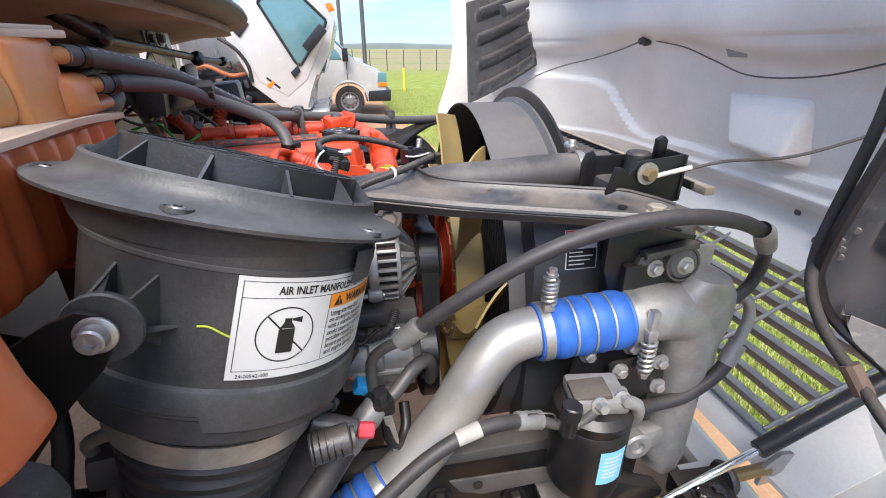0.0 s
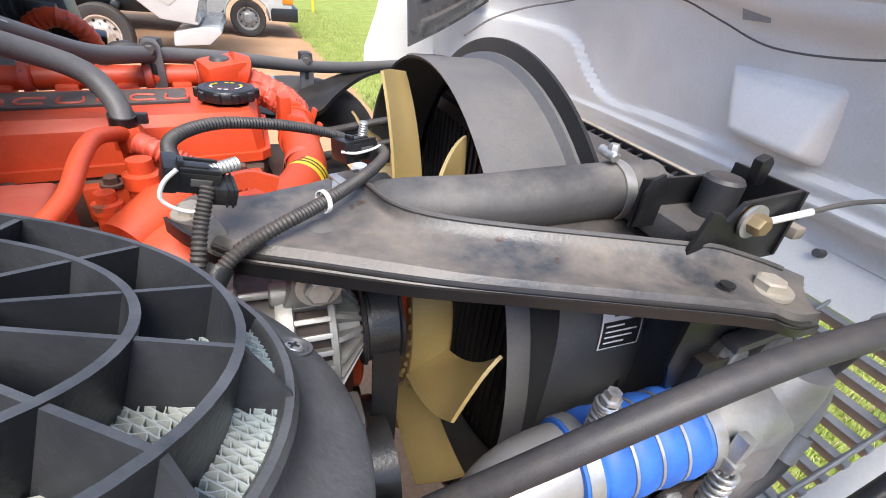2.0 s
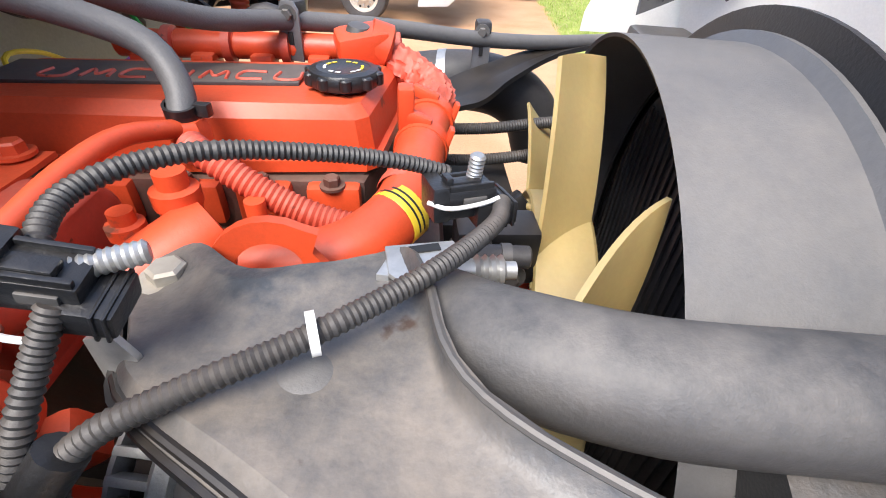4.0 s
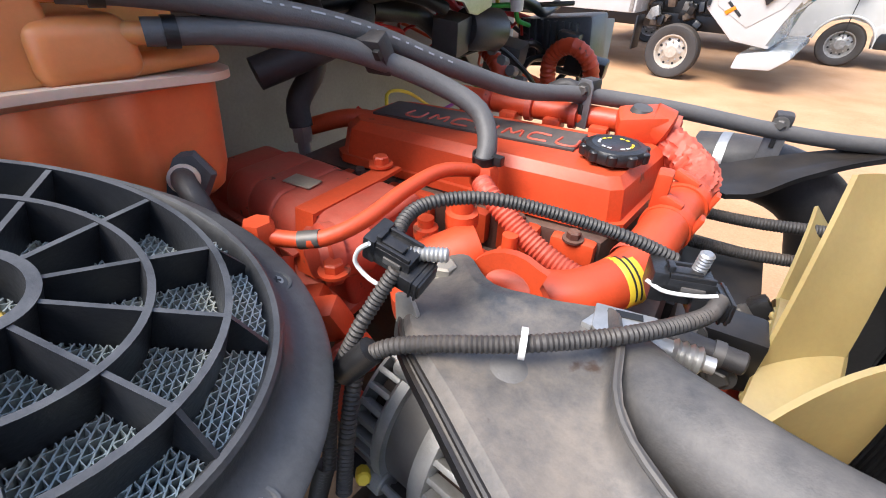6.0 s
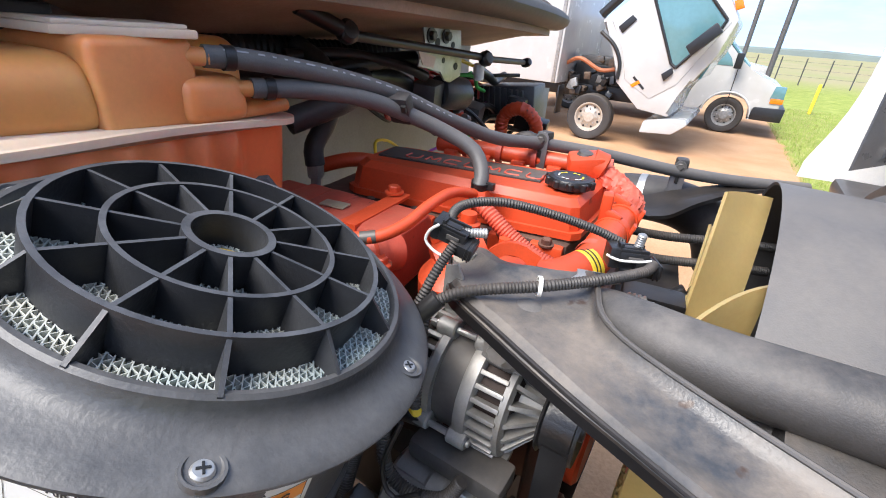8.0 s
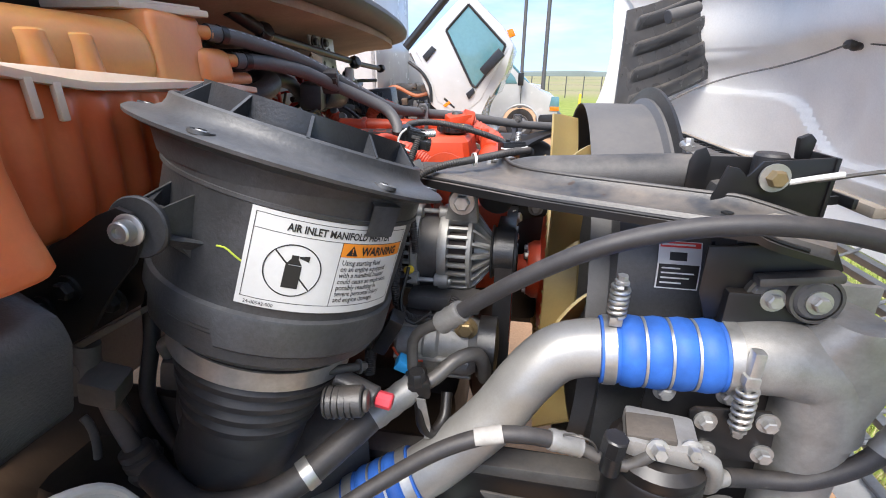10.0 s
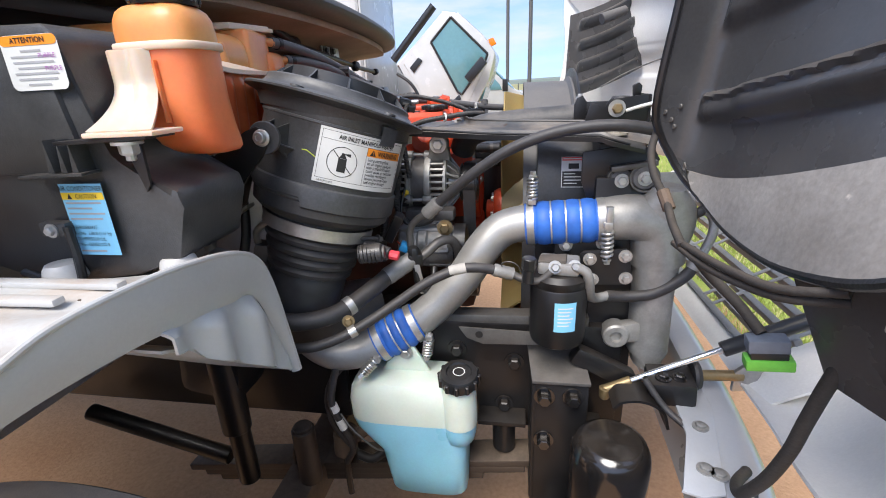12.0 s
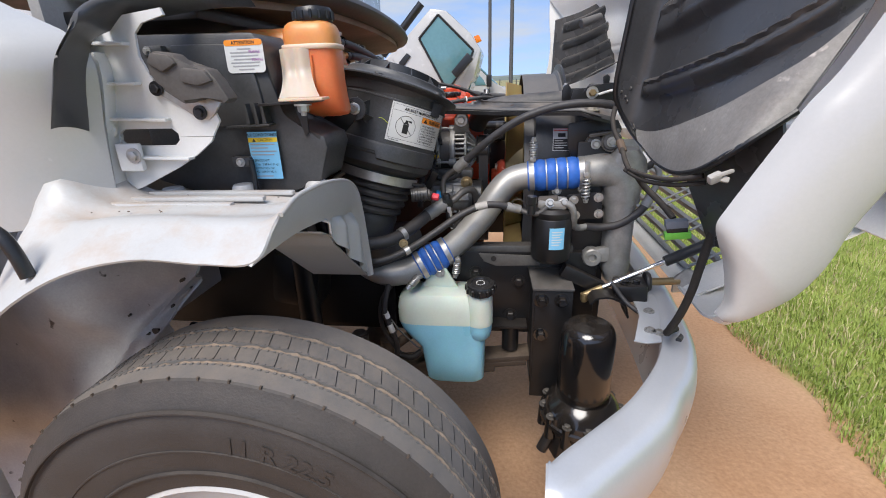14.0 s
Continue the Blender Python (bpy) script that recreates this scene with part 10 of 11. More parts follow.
part("shell", box((-0.048, 0.575, 1.195), (0.024, 0.030, 0.075), (10, 28, 10), 0.004), BLACK_SATIN, plug)
part("lock", box((-0.022, 0.562, 1.150), (0.022, 0.022, 0.020), (10, 28, 10), 0.003), BLUE_PLASTIC, plug, "light blue lock tab")
sen = thing("restriction_gauge", (-0.05, 0.43, 1.17), "round black air restriction gauge with pink cap", "gauge")
bm = bmesh.new()
rod(bm, (-0.085, 0.420, 1.183), (-0.036, 0.428, 1.186), 0.020)
part("barrel", bm, BLACK_PLASTIC, sen)
bm = bmesh.new()
rod(bm, (-0.036, 0.428, 1.186), (-0.030, 0.429, 1.186), 0.014)
part("face", bm, GREY_STEEL, sen)
bm = bmesh.new()
rod(bm, (-0.028, 0.452, 1.172), (-0.006, 0.452, 1.168), 0.011, seg=8)
part("pink_cap", bm, PINK, sen, "pink plastic cap")
bm = bmesh.new()
rod(bm, (-0.085, 0.46, 1.19), (-0.028, 0.452, 1.172), 0.015)
part("neck", bm, BLACK_PLASTIC, sen)
for k in range(5):
    part("ribbed_band", lathe(bmesh.new(), (-0.082 + 0.008 * k, 0.4205 + 0.0013 * k, 1.1832), (1, 0.16, 0.06), [(0.0195, 0), (0.0212, 0.0015), (0.0195, 0.003)], 20), BLACK_SATIN, sen)

mp = thing("mounting_plate", (0.44, 0.535, 1.08), "black steel plate with four bolts beside the drier", "plate")
part("plate", prism([(0.385, 1.150), (0.392, 1.157), (0.482, 1.163), (0.490, 1.156), (0.497, 1.086), (0.490, 1.078), (0.398, 1.076), (0.391, 1.083)], lambda a, b, d: (a, 0.530 + d, b), 0.005, 0.001), BLACK_PAINT, mp)
for x, z in ((0.406, 1.139), (0.480, 1.147), (0.485, 1.095), (0.414, 1.090)):
    bm = bmesh.new()
    bolt(bm, (x, 0.529, z), (0, -1, 0), 0.0085, 0.010)
    part("bolt", bm, STEEL, mp)

# hood strut and hinge
st = thing("gas_strut", (0.46, 0.47, 0.84), "gas strut with chrome rod and black cylinder to the hood", "strut")
bm = bmesh.new()
rod(bm, (0.475, 0.469, 0.855), (0.690, 0.471, 0.965), 0.0075)
part("chrome_rod", bm, CHROME, st)
bm = bmesh.new()
rod(bm, (0.680, 0.471, 0.960), (1.02, 0.475, 1.135), 0.0165)
part("cylinder", bm, BLACK_SATIN, st)
bm = bmesh.new()
rod(bm, (0.448, 0.468, 0.842), (0.505, 0.469, 0.871), 0.0105)
lathe(bm, (0.450, 0.466, 0.826), (0, 0, 1), [(0, -0.006), (0.008, -0.006), (0.012, 0), (0.013, 0.022), (0, 0.026)], 14)
part("ball_end", bm, GOLD, st)
hg = thing("hinge_bracket", (0.60, 0.46, 0.82), "black steel hood hinge with rubber bush on the bumper", "hinge")
part("saddle", box((0.585, 0.465, 0.868), (0.095, 0.085, 0.055), (0, -4, -6), 0.010), BLACK_PAINT, hg)
for x, y in ((0.565, 0.45), (0.60, 0.452)):
    bm = bmesh.new()
    bolt(bm, (x, y, 0.895), (0, 0, 1), 0.010, 0.008)
    part("hinge_bolt", bm, BLACK_GLOSS, hg)
part("bush", lathe(bmesh.new(), (0.632, 0.478, 0.888), (1, 0, 0.05), [(0, 0), (0.030, 0), (0.033, 0.006), (0.030, 0.014), (0.018, 0.016), (0, 0.016)], 24), RUBBER, hg)
bm = bmesh.new()
rod(bm, (0.645, 0.478, 0.888), (0.735, 0.478, 0.893), 0.012)
part("pin", bm, GOLD, hg)
part("hood_ear", prism([(0.715, 0.855), (0.755, 0.86), (0.775, 0.93), (0.745, 0.935), (0.715, 0.905)], lambda a, b, d: (a, 0.470 + d, b), 0.010, 0.003), STEEL, hg)
def strap(u, v):
    a = spline([(0, 0.455, 0.845), (0.25, 0.475, 0.865), (0.5, 0.52, 0.868), (0.75, 0.56, 0.845), (1, 0.575, 0.80)], u)
    return (a[0], 0.400 + 0.075 * v, a[1])
part("curved_strap", sheet(strap, 18, 3, 0.006), BLACK_PAINT, hg)
part("link_arm", box((0.445, 0.50, 0.885), (0.15, 0.035, 0.045), (0, 28, 4), 0.008), BLACK_PAINT, hg)
bm = bmesh.new()
tube(bm, [(0.52, 0.43, 0.905), (0.56, 0.40, 0.855), (0.60, 0.36, 0.836), (0.64, 0.30, 0.836), (0.66, 0.24, 0.84), (0.64, 0.20, 0.85)], 0.007, **K)
tagged(part("bumper_cable", bm, RUBBER), "black cable lying on the bumper shelf", "cable")

# hood release cables
bm = bmesh.new()
tube(bm, [(0.500, 0.622, 1.449), (0.58, 0.61, 1.468), (0.68, 0.59, 1.475), (0.78, 0.57, 1.505), (0.90, 0.53, 1.56), (1.02, 0.46, 1.64)], 0.0028, seg=8, step=0.02)
cb = part("stay_cable", bm, GREY_STEEL)
tagged(cb, "thin steel stay cable from bracket to hood", "cable")
bm = bmesh.new()
tube(bm, [(0.474, 0.626, 1.445), (0.495, 0.620, 1.452), (0.525, 0.614, 1.460)], 0.0038, seg=10)
part("cable_ferrule", bm, TIE_WHITE, cb)
bm = bmesh.new()
tube(bm, [(1.02, 1.575, 1.655), (0.97, 1.60, 1.63), (0.90, 1.66, 1.60), (0.80, 1.72, 1.57), (0.70, 1.75, 1.53), (0.60, 1.72, 1.48)], 0.0028, seg=8, step=0.02)
tagged(part("stay_cable", bm, GREY_STEEL), "thin steel stay cable on the far side of the hood", "cable")
bm = bmesh.new()
tube(bm, [(1.06, 1.54, 1.655), (1.055, 1.38, 1.635), (1.06, 1.25, 1.60), (1.06, 1.10, 1.565), (1.05, 0.90, 1.575), (1.02, 0.70, 1.62)], 0.0022, seg=8, step=0.02)
tagged(part("lamp_wire", bm, GREY_STEEL), "thin grey wire sagging along the inside of the hood", "wire")

# taped harness of the near hood side, with its open plug
HB = [(0.56, 0.40, 1.68), (0.515, 0.365, 1.57), (0.478, 0.348, 1.475), (0.462, 0.338, 1.437), (0.450, 0.32, 1.405), (0.450, 0.292, 1.372), (0.461, 0.259, 1.341), (0.462, 0.22, 1.315), (0.463, 0.177, 1.298)]
hn = line("hood_harness", (0.6, 0.15, 0.95), "cloth-taped wiring harness hanging from the raised hood", "wiring", [
    ("taped_cable", HB, 0.0058, TAPE, K),
    ("taped_branch", [(0.463, 0.185, 1.300), (0.475, 0.14, 1.298), (0.485, 0.08, 1.302), (0.50, 0.02, 1.310), (0.535, -0.02, 1.325)], 0.0048, TAPE, K),
    ("taped_branch", [(0.458, 0.195, 1.296), (0.475, 0.14, 1.287), (0.487, 0.08, 1.291), (0.505, 0.02, 1.300), (0.545, -0.01, 1.31)], 0.0045, TAPE, K),
    ("taped_tail", [(0.60, -0.02, 1.33), (0.612, 0.05, 1.25), (0.612, 0.075, 1.18), (0.608, 0.09, 1.10), (0.603, 0.097, 1.04), (0.595, 0.115, 0.97), (0.59, 0.15, 0.905), (0.61, 0.20, 0.875), (0.645, 0.24, 0.862)], 0.009, TAPE, K),
    ("plug_lead", [(0.47, 0.165, 1.297), (0.50, 0.17, 1.26), (0.53, 0.15, 1.23), (0.548, 0.115, 1.205)], 0.007, TAPE, K),
    ("cable_clip", [(0.458, 0.268, 1.352), (0.465, 0.250, 1.328)], 0.009, RUST, {"seg": 10, "step": 0.01})])
pc = thing("headlamp_plug", (0.62, 0.19, 1.08), "grey and green open headlamp connector hanging free", "connector")
part("shell", box((0.552, 0.107, 1.196), (0.044, 0.024, 0.018), (0, -8, -10), 0.003), material("plug_grey", (0.13, 0.15, 0.19), 0.5, bump=0), pc)
part("lock_slide", box((0.556, 0.103, 1.172), (0.052, 0.023, 0.015), (0, -8, -10), 0.003), GREEN_PLASTIC, pc, "bright green lock slide")
part("lower_shell", box((0.554, 0.105, 1.184), (0.040, 0.021, 0.010), (0, -8, -10), 0.002), BLACK_SATIN, pc)

# ---- lines low behind the wheel ----
line("brake_hose", (-0.16, 0.43, 0.6), "black brake hoses with a white-banded clip", "hose", [
    ("hose", [(-0.165, 0.44, 0.93), (-0.185, 0.42, 0.86), (-0.195, 0.41, 0.79), (-0.175, 0.42, 0.71), (-0.17, 0.44, 0.63), (-0.20, 0.46, 0.56)], 0.009, RUBBER, K),
    ("hose", [(-0.15, 0.45, 0.90), (-0.205, 0.43, 0.83), (-0.215, 0.43, 0.74), (-0.19, 0.44, 0.66), (-0.15, 0.46, 0.58)], 0.007, RUBBER, K),
    ("white_band", [(-0.183, 0.414, 0.745), (-0.176, 0.417, 0.715)], 0.0105, TIE_WHITE, {"seg": 14, "step": 0.008}),
    ("white_band", [(-0.193, 0.411, 0.79), (-0.188, 0.412, 0.77)], 0.0105, TIE_WHITE, {"seg": 14, "step": 0.008})])
line("washer_tube", (-0.12, 0.43, 0.65), "thin grey washer tube sagging to the pump", "tube", [
    ("tube", [(-0.175, 0.41, 0.765), (-0.15, 0.40, 0.735), (-0.12, 0.40, 0.70), (-0.095, 0.41, 0.665), (-0.08, 0.42, 0.65)], 0.0028, GREY_STEEL, {"seg": 8, "step": 0.01}),
    ("lead", [(-0.15, 0.42, 0.80), (-0.12, 0.43, 0.76), (-0.09, 0.45, 0.73)], 0.0022, BLACK_SATIN, {"seg": 8, "step": 0.01})])
line("steering_shaft", (-0.22, 0.5, 0.6), "greasy steel steering link below the engine", "steering link", [
    ("link", [(-0.20, 0.50, 0.60), (-0.10, 0.55, 0.66), (0.0, 0.60, 0.71)], 0.018, RUST, K),
    ("joint", [(-0.215, 0.49, 0.57), (-0.21, 0.49, 0.64)], 0.032, RUST, K)])

# heater valve and brackets left of the air cleaner
hvv = thing("heater_valve", (-0.33, 0.48, 1.15), "dirty metal heater valve with pipes under the coolant tank", "valve")
part("body", box((-0.325, 0.47, 1.165), (0.06, 0.05, 0.05), (0, 12, 20), 0.010), GREY_STEEL, hvv)
bm = bmesh.new()
tube(bm, [(-0.33, 0.47, 1.14), (-0.335, 0.46, 1.09), (-0.325, 0.46, 1.04), (-0.30, 0.47, 0.98)], 0.014, **K)
part("lower_pipe", bm, GREY_STEEL, hvv)
bm = bmesh.new()
tube(bm, [(-0.34, 0.46, 1.19), (-0.325, 0.44, 1.225), (-0.28, 0.42, 1.255), (-0.235, 0.41, 1.27)], 0.008, **K)
part("arm", bm, STEEL, hvv)
part("yellow_clip", box((-0.255, 0.46, 1.13), (0.030, 0.012, 0.040), (0, 10, 10), 0.004), material("brass_clip", (0.40, 0.30, 0.08), 0.5, dust=0.4), hvv)
line("heater_pipe", (-0.3, 0.5, 1.0), "black heater hoses behind the air cleaner outlet", "hose", [
    ("hose", [(-0.26, 0.52, 1.26), (-0.28, 0.50, 1.18), (-0.26, 0.49, 1.10), (-0.28, 0.50, 1.0), (-0.33, 0.52, 0.95)], 0.012, RUBBER, K),
    ("hose", [(-0.38, 0.50, 1.33), (-0.37, 0.47, 1.22), (-0.385, 0.45, 1.12), (-0.37, 0.46, 1.02)], 0.011, RUBBER, K)])

# fittings behind the manifold
fit_ = thing("fuel_union", (-0.49, 0.97, 1.33), "zinc pipe union under a black hose behind the engine", "pipe fitting")
part("nut", lathe(bmesh.new(), (-0.52, 0.975, 1.375), (0, 0, 1), [(0, 0), (0.018, 0), (0.018, 0.028), (0, 0.028)], 6), STEEL, fit_)
bm = bmesh.new()
rod(bm, (-0.52, 0.975, 1.32), (-0.52, 0.975, 1.378), 0.011)
part("stub", bm, STEEL, fit_)
bm = bmesh.new()
tube(bm, [(-0.52, 0.975, 1.40), (-0.525, 0.98, 1.44), (-0.52, 1.02, 1.50), (-0.56, 1.05, 1.58), (-0.64, 1.05, 1.62)], 0.020, **K)
part("black_hose", bm, RUBBER, fit_)
line("air_hose", (-0.5, 1.0, 1.4), "black air hose crossing behind the heater hoses", "hose", [
    ("hose", [(-0.50, 0.90, 1.50), (-0.47, 1.00, 1.53), (-0.50, 1.10, 1.55), (-0.60, 1.20, 1.56)], 0.024, RUBBER, K),
    ("red_hose", [(-0.56, 1.02, 1.38), (-0.50, 1.06, 1.40), (-0.45, 1.10, 1.395), (-0.42, 1.14, 1.37)], 0.016, RED_PAINT, K)])

# ---- far side of the engine bay ----
fs = thing("far_intake_duct", (0.2, 1.5, 1.2), "wide black intake pipe with steel band on the far side", "intake pipe")
bm = bmesh.new()
tube(bm, [(0.00, 1.50, 1.33), (0.08, 1.50, 1.34), (0.16, 1.50, 1.33), (0.22, 1.52, 1.28), (0.25, 1.54, 1.20)], 0.055, 28, 0.014)
part("pipe", bm, RUBBER, fs)
ring_part("band", (0.045, 1.50, 1.336), (1, 0, 0.12), 0.0555, 0.016, 0.0015, STEEL, fs)
def far_arm(u, v):
    a = spline([(0, 0.03, 1.335, 1.345), (0.2, 0.08, 1.35, 1.352), (0.45, 0.14, 1.40, 1.375), (0.75, 0.24, 1.50, 1.395), (1, 0.37, 1.60, 1.40)], u)
    w = 0.10 * (1 - u) ** 1.5 + 0.035
    return (a[0] + (v - 0.5) * w * 0.9, a[1] - (v - 0.5) * w * 0.5, a[2] + 0.012 * abs(v - 0.5))
arm = thing("far_brace", (0.15, 1.42, 1.33), "black pressed-steel brace on the engine's far side", "brace")
part("pressing", sheet(far_arm, 24, 8, 0.008), BLACK_PAINT, arm)
bm = bmesh.new()
bolt(bm, (0.055, 1.335, 1.358), (0, 0, 1), 0.012, 0.009)
part("bolt", bm, GREY_STEEL, arm)
for k, (z, dy) in enumerate(((1.325, 0.0), (1.285, -0.03))):
    line("cable_sleeve", (0.2, 1.3, z), "black corrugated cable sleeve beyond the engine", "wiring", [
        ("sleeve", [(0.06, 1.30 + dy, z - 0.005), (0.14, 1.31 + dy, z), (0.22, 1.33 + dy, z + 0.008), (0.32, 1.37 + dy, z + 0.01)], 0.0085, CONDUIT, SLEEVE)])
mt = thing("motor_mount", (0.18, 1.05, 1.2), "black bolted bracket behind the fan", "bracket")
part("plate", box((0.155, 1.02, 1.305), (0.09, 0.05, 0.07), (0, 0, 10), 0.006), BLACK_PAINT, mt)
for dx, dz in ((-0.02, 0.02), (0.02, -0.015)):
    bm = bmesh.new()
    bolt(bm, (0.155 + dx, 0.992, 1.305 + dz), (0, -1, 0), 0.010, 0.008)
    part("bolt", bm, GREY_STEEL, mt)
bm = bmesh.new()
rod(bm, (0.10, 0.965, 1.33), (0.19, 0.979, 1.327), 0.012)
part("link_tube", bm, RUBBER, mt)
ring_part("link_clamp", (0.165, 0.975, 1.328), (1, 0.15, 0), 0.0122, 0.010, 0.0015, GREY_STEEL, mt)

# electrics and brake gear by the far firewall
fb = thing("fuse_box", (-0.5, 1.9, 1.35), "black finned electronic control box by the firewall", "control box")
part("case", box((-0.52, 1.90, 1.445), (0.22, 0.16, 0.13), (0, -6, 8), 0.012), BLACK_PLASTIC, fb)
for k in range(9):
    part("fin", box((-0.605 + k * 0.021, 1.815, 1.452), (0.008, 0.02, 0.10), (0, -6, 8), 0.001), BLACK_PLASTIC, fb)
part("cover_plate", prism([(1.95, 1.500), (2.20, 1.482), (2.21, 1.30), (2.00, 1.31)], lambda a, b, d: (-0.50 + d, a, b), 0.012, 0.003), material("plate_grey", (0.24, 0.24, 0.245), 0.5, dust=0.3), fb)
for k, (p, s, m) in enumerate((((-0.44, 1.78, 1.46), (0.06, 0.05, 0.05), BLACK_SATIN), ((-0.40, 1.76, 1.42), (0.05, 0.04, 0.06), BLACK_SATIN), ((-0.36, 1.80, 1.40), (0.06, 0.05, 0.05), BLACK_SATIN))):
    part("relay", box(p, s, (5 * k, 8, 12), 0.006), m, fb)
for k, pts in enumerate(([(-0.46, 1.74, 1.32), (-0.46, 1.73, 1.42), (-0.40, 1.72, 1.46), (-0.35, 1.74, 1.42), (-0.345, 1.76, 1.33)], [(-0.50, 1.60, 1.30), (-0.52, 1.58, 1.40), (-0.60, 1.60, 1.46)])):
    line("red_cable", (-0.4, 1.7, 1.3), "red corrugated battery cable sleeve", "wiring", [("sleeve", pts, 0.020, RED_PAINT, {"seg": 12, "rib": 0.0025, "pitch": 0.012})])
rng_w = random.Random(11)
wires = [(material("wire_green", (0.03, 0.40, 0.05), 0.5, bump=0), 3), (YELLOW_WIRE, 3), (material("wire_red", (0.55, 0.02, 0.02), 0.5, bump=0), 6), (PURPLE, 2), (BLACK_SATIN, 12), (RED_PAINT, 3)]
loom = thing("firewall_loom", (-0.6, 1.5, 1.3), "tangle of coloured wires and hoses along the firewall", "wiring")
for m, n in wires:
    for _ in range(n):
        a = Vector((rng_w.uniform(-0.72, -0.52), rng_w.uniform(1.15, 1.75), rng_w.uniform(1.30, 1.58)))
        pts = [a]
        for _k in range(4):
            pts.append(pts[-1] + Vector((rng_w.uniform(-0.03, 0.06), rng_w.uniform(0.02, 0.12), rng_w.uniform(-0.07, 0.05))))
        bm = bmesh.new()
        tube(bm, pts, rng_w.choice((0.004, 0.006, 0.010)), 8, 0.015)
        part("wire", bm, m, loom)
valve = thing("brake_valve", (-0.58, 1.6, 1.3), "grey cast brake valve with fittings by the firewall", "valve")
for p, s in (((-0.56, 1.66, 1.42), (0.10, 0.08, 0.09)), ((-0.52, 1.62, 1.37), (0.06, 0.06, 0.06)), ((-0.60, 1.58, 1.47), (0.06, 0.05, 0.05))):
    part("casting", box(p, s, (8, 10, 15), 0.012), GREY_STEEL, valve)
for k in range(4):
    bm = bmesh.new()
    rod(bm, (-0.55 + 0.03 * k, 1.60, 1.44 - 0.02 * k), (-0.545 + 0.03 * k, 1.57, 1.45 - 0.02 * k), 0.014, seg=8)
    part("port", bm, ALUMINIUM, valve)

# wiper linkage and odds under the cowl
wl_ = thing("wiper_linkage", (-0.6, 1.4, 1.6), "dark steel wiper linkage with zinc mount under the cowl", "linkage")
for name, p, q, r, m in (("rod", (-0.44, 0.975, 1.652), (-0.44, 1.515, 1.608), 0.0095, BLACK_PAINT), ("rod", (-0.44, 1.500, 1.606), (-0.44, 1.800, 1.590), 0.0085, GREY_STEEL), ("crank_arm", (-0.46, 0.90, 1.690), (-0.44, 1.000, 1.652), 0.014, BLACK_PAINT)):
    bm = bmesh.new()
    rod(bm, p, q, r)
    part(name, bm, m, wl_)
for p, r in (((-0.44, 0.995, 1.655), 0.021), ((-0.43, 1.510, 1.606), 0.020), ((-0.435, 1.800, 1.590), 0.014)):
    part("joint", lathe(bmesh.new(), p, (0.9, -0.2, 0.3), [(0, -0.014), (r * 0.8, -0.014), (r, -0.006), (r, 0.006), (r * 0.7, 0.014), (0, 0.016)], 20), BLACK_SATIN, wl_)
part("mount", prism([(1.265, 1.680), (1.435, 1.682), (1.440, 1.640), (1.452, 1.590), (1.449, 1.560), (1.400, 1.546), (1.370, 1.552), (1.352, 1.575), (1.255, 1.588), (1.262, 1.610), (1.285, 1.625)], lambda a, b, d: (-0.475 + d, a, b), 0.005, 0.002), STEEL, wl_, "bare zinc pressed mount")
for y, z, r in ((1.33, 1.640, 0.010), (1.40, 1.635, 0.008), (1.36, 1.600, 0.007), (1.42, 1.585, 0.009)):
    part("mount_hole", lathe(bmesh.new(), (-0.4695, y, z), (1, 0, 0), [(0, 0), (r, 0), (r, 0.0008), (0, 0.0008)], 14), INK, wl_)
for y, z in ((1.365, 1.655), (1.300, 1.655)):
    bm = bmesh.new()
    bolt(bm, (-0.469, y, z), (1, 0, 0), 0.010, 0.010)
    part("mount_bolt", bm, GREY_STEEL, wl_)
part("motor", lathe(bmesh.new(), (-0.52, 1.42, 1.515), (0.15, 0.95, -0.1), [(0, 0), (0.040, 0), (0.046, 0.01), (0.046, 0.10), (0.036, 0.115), (0, 0.12)], 24), BLACK_PLASTIC, wl_)
part("gear_case", box((-0.53, 1.39, 1.505), (0.07, 0.07, 0.08), (8, 6, 10), 0.014), GREY_STEEL, wl_)
part("white_cap", lathe(bmesh.new(), (-0.46, 1.535, 1.548), (0, -0.15, 1), [(0, 0), (0.014, 0), (0.016, 0.03), (0.013, 0.042), (0, 0.044)], 16), TIE_WHITE, wl_, "white plastic cap")
for k, pts in enumerate(([(-0.64, 0.90, 1.575), (-0.60, 1.05, 1.570), (-0.56, 1.20, 1.590), (-0.53, 1.32, 1.600)], [(-0.62, 1.00, 1.600), (-0.58, 1.14, 1.605), (-0.52, 1.26, 1.585), (-0.50, 1.33, 1.560)], [(-0.58, 1.20, 1.56), (-0.57, 1.33, 1.54), (-0.58, 1.45, 1.46), (-0.60, 1.55, 1.38)], [(-0.50, 1.60, 1.57), (-0.52, 1.72, 1.54), (-0.55, 1.82, 1.52), (-0.58, 1.95, 1.53)])):
    bm = bmesh.new()
    tube(bm, pts, (0.018, 0.013, 0.020, 0.014)[k], 12, 0.015)
    part("taped_cable", bm, BLACK_SATIN, wl_)
bm = bmesh.new()
tube(bm, [(-0.72, 0.75, 1.60), (-0.70, 0.95, 1.61), (-0.66, 1.15, 1.60), (-0.62, 1.35, 1.61)], 0.028, 12, rib=0.003, pitch=0.014)
part("cowl_hose", bm, BLACK_SATIN, wl_)
bm = bmesh.new()
tube(bm, [(-0.66, 0.95, 1.565), (-0.62, 1.12, 1.57), (-0.58, 1.30, 1.575)], 0.016, 12, 0.02)
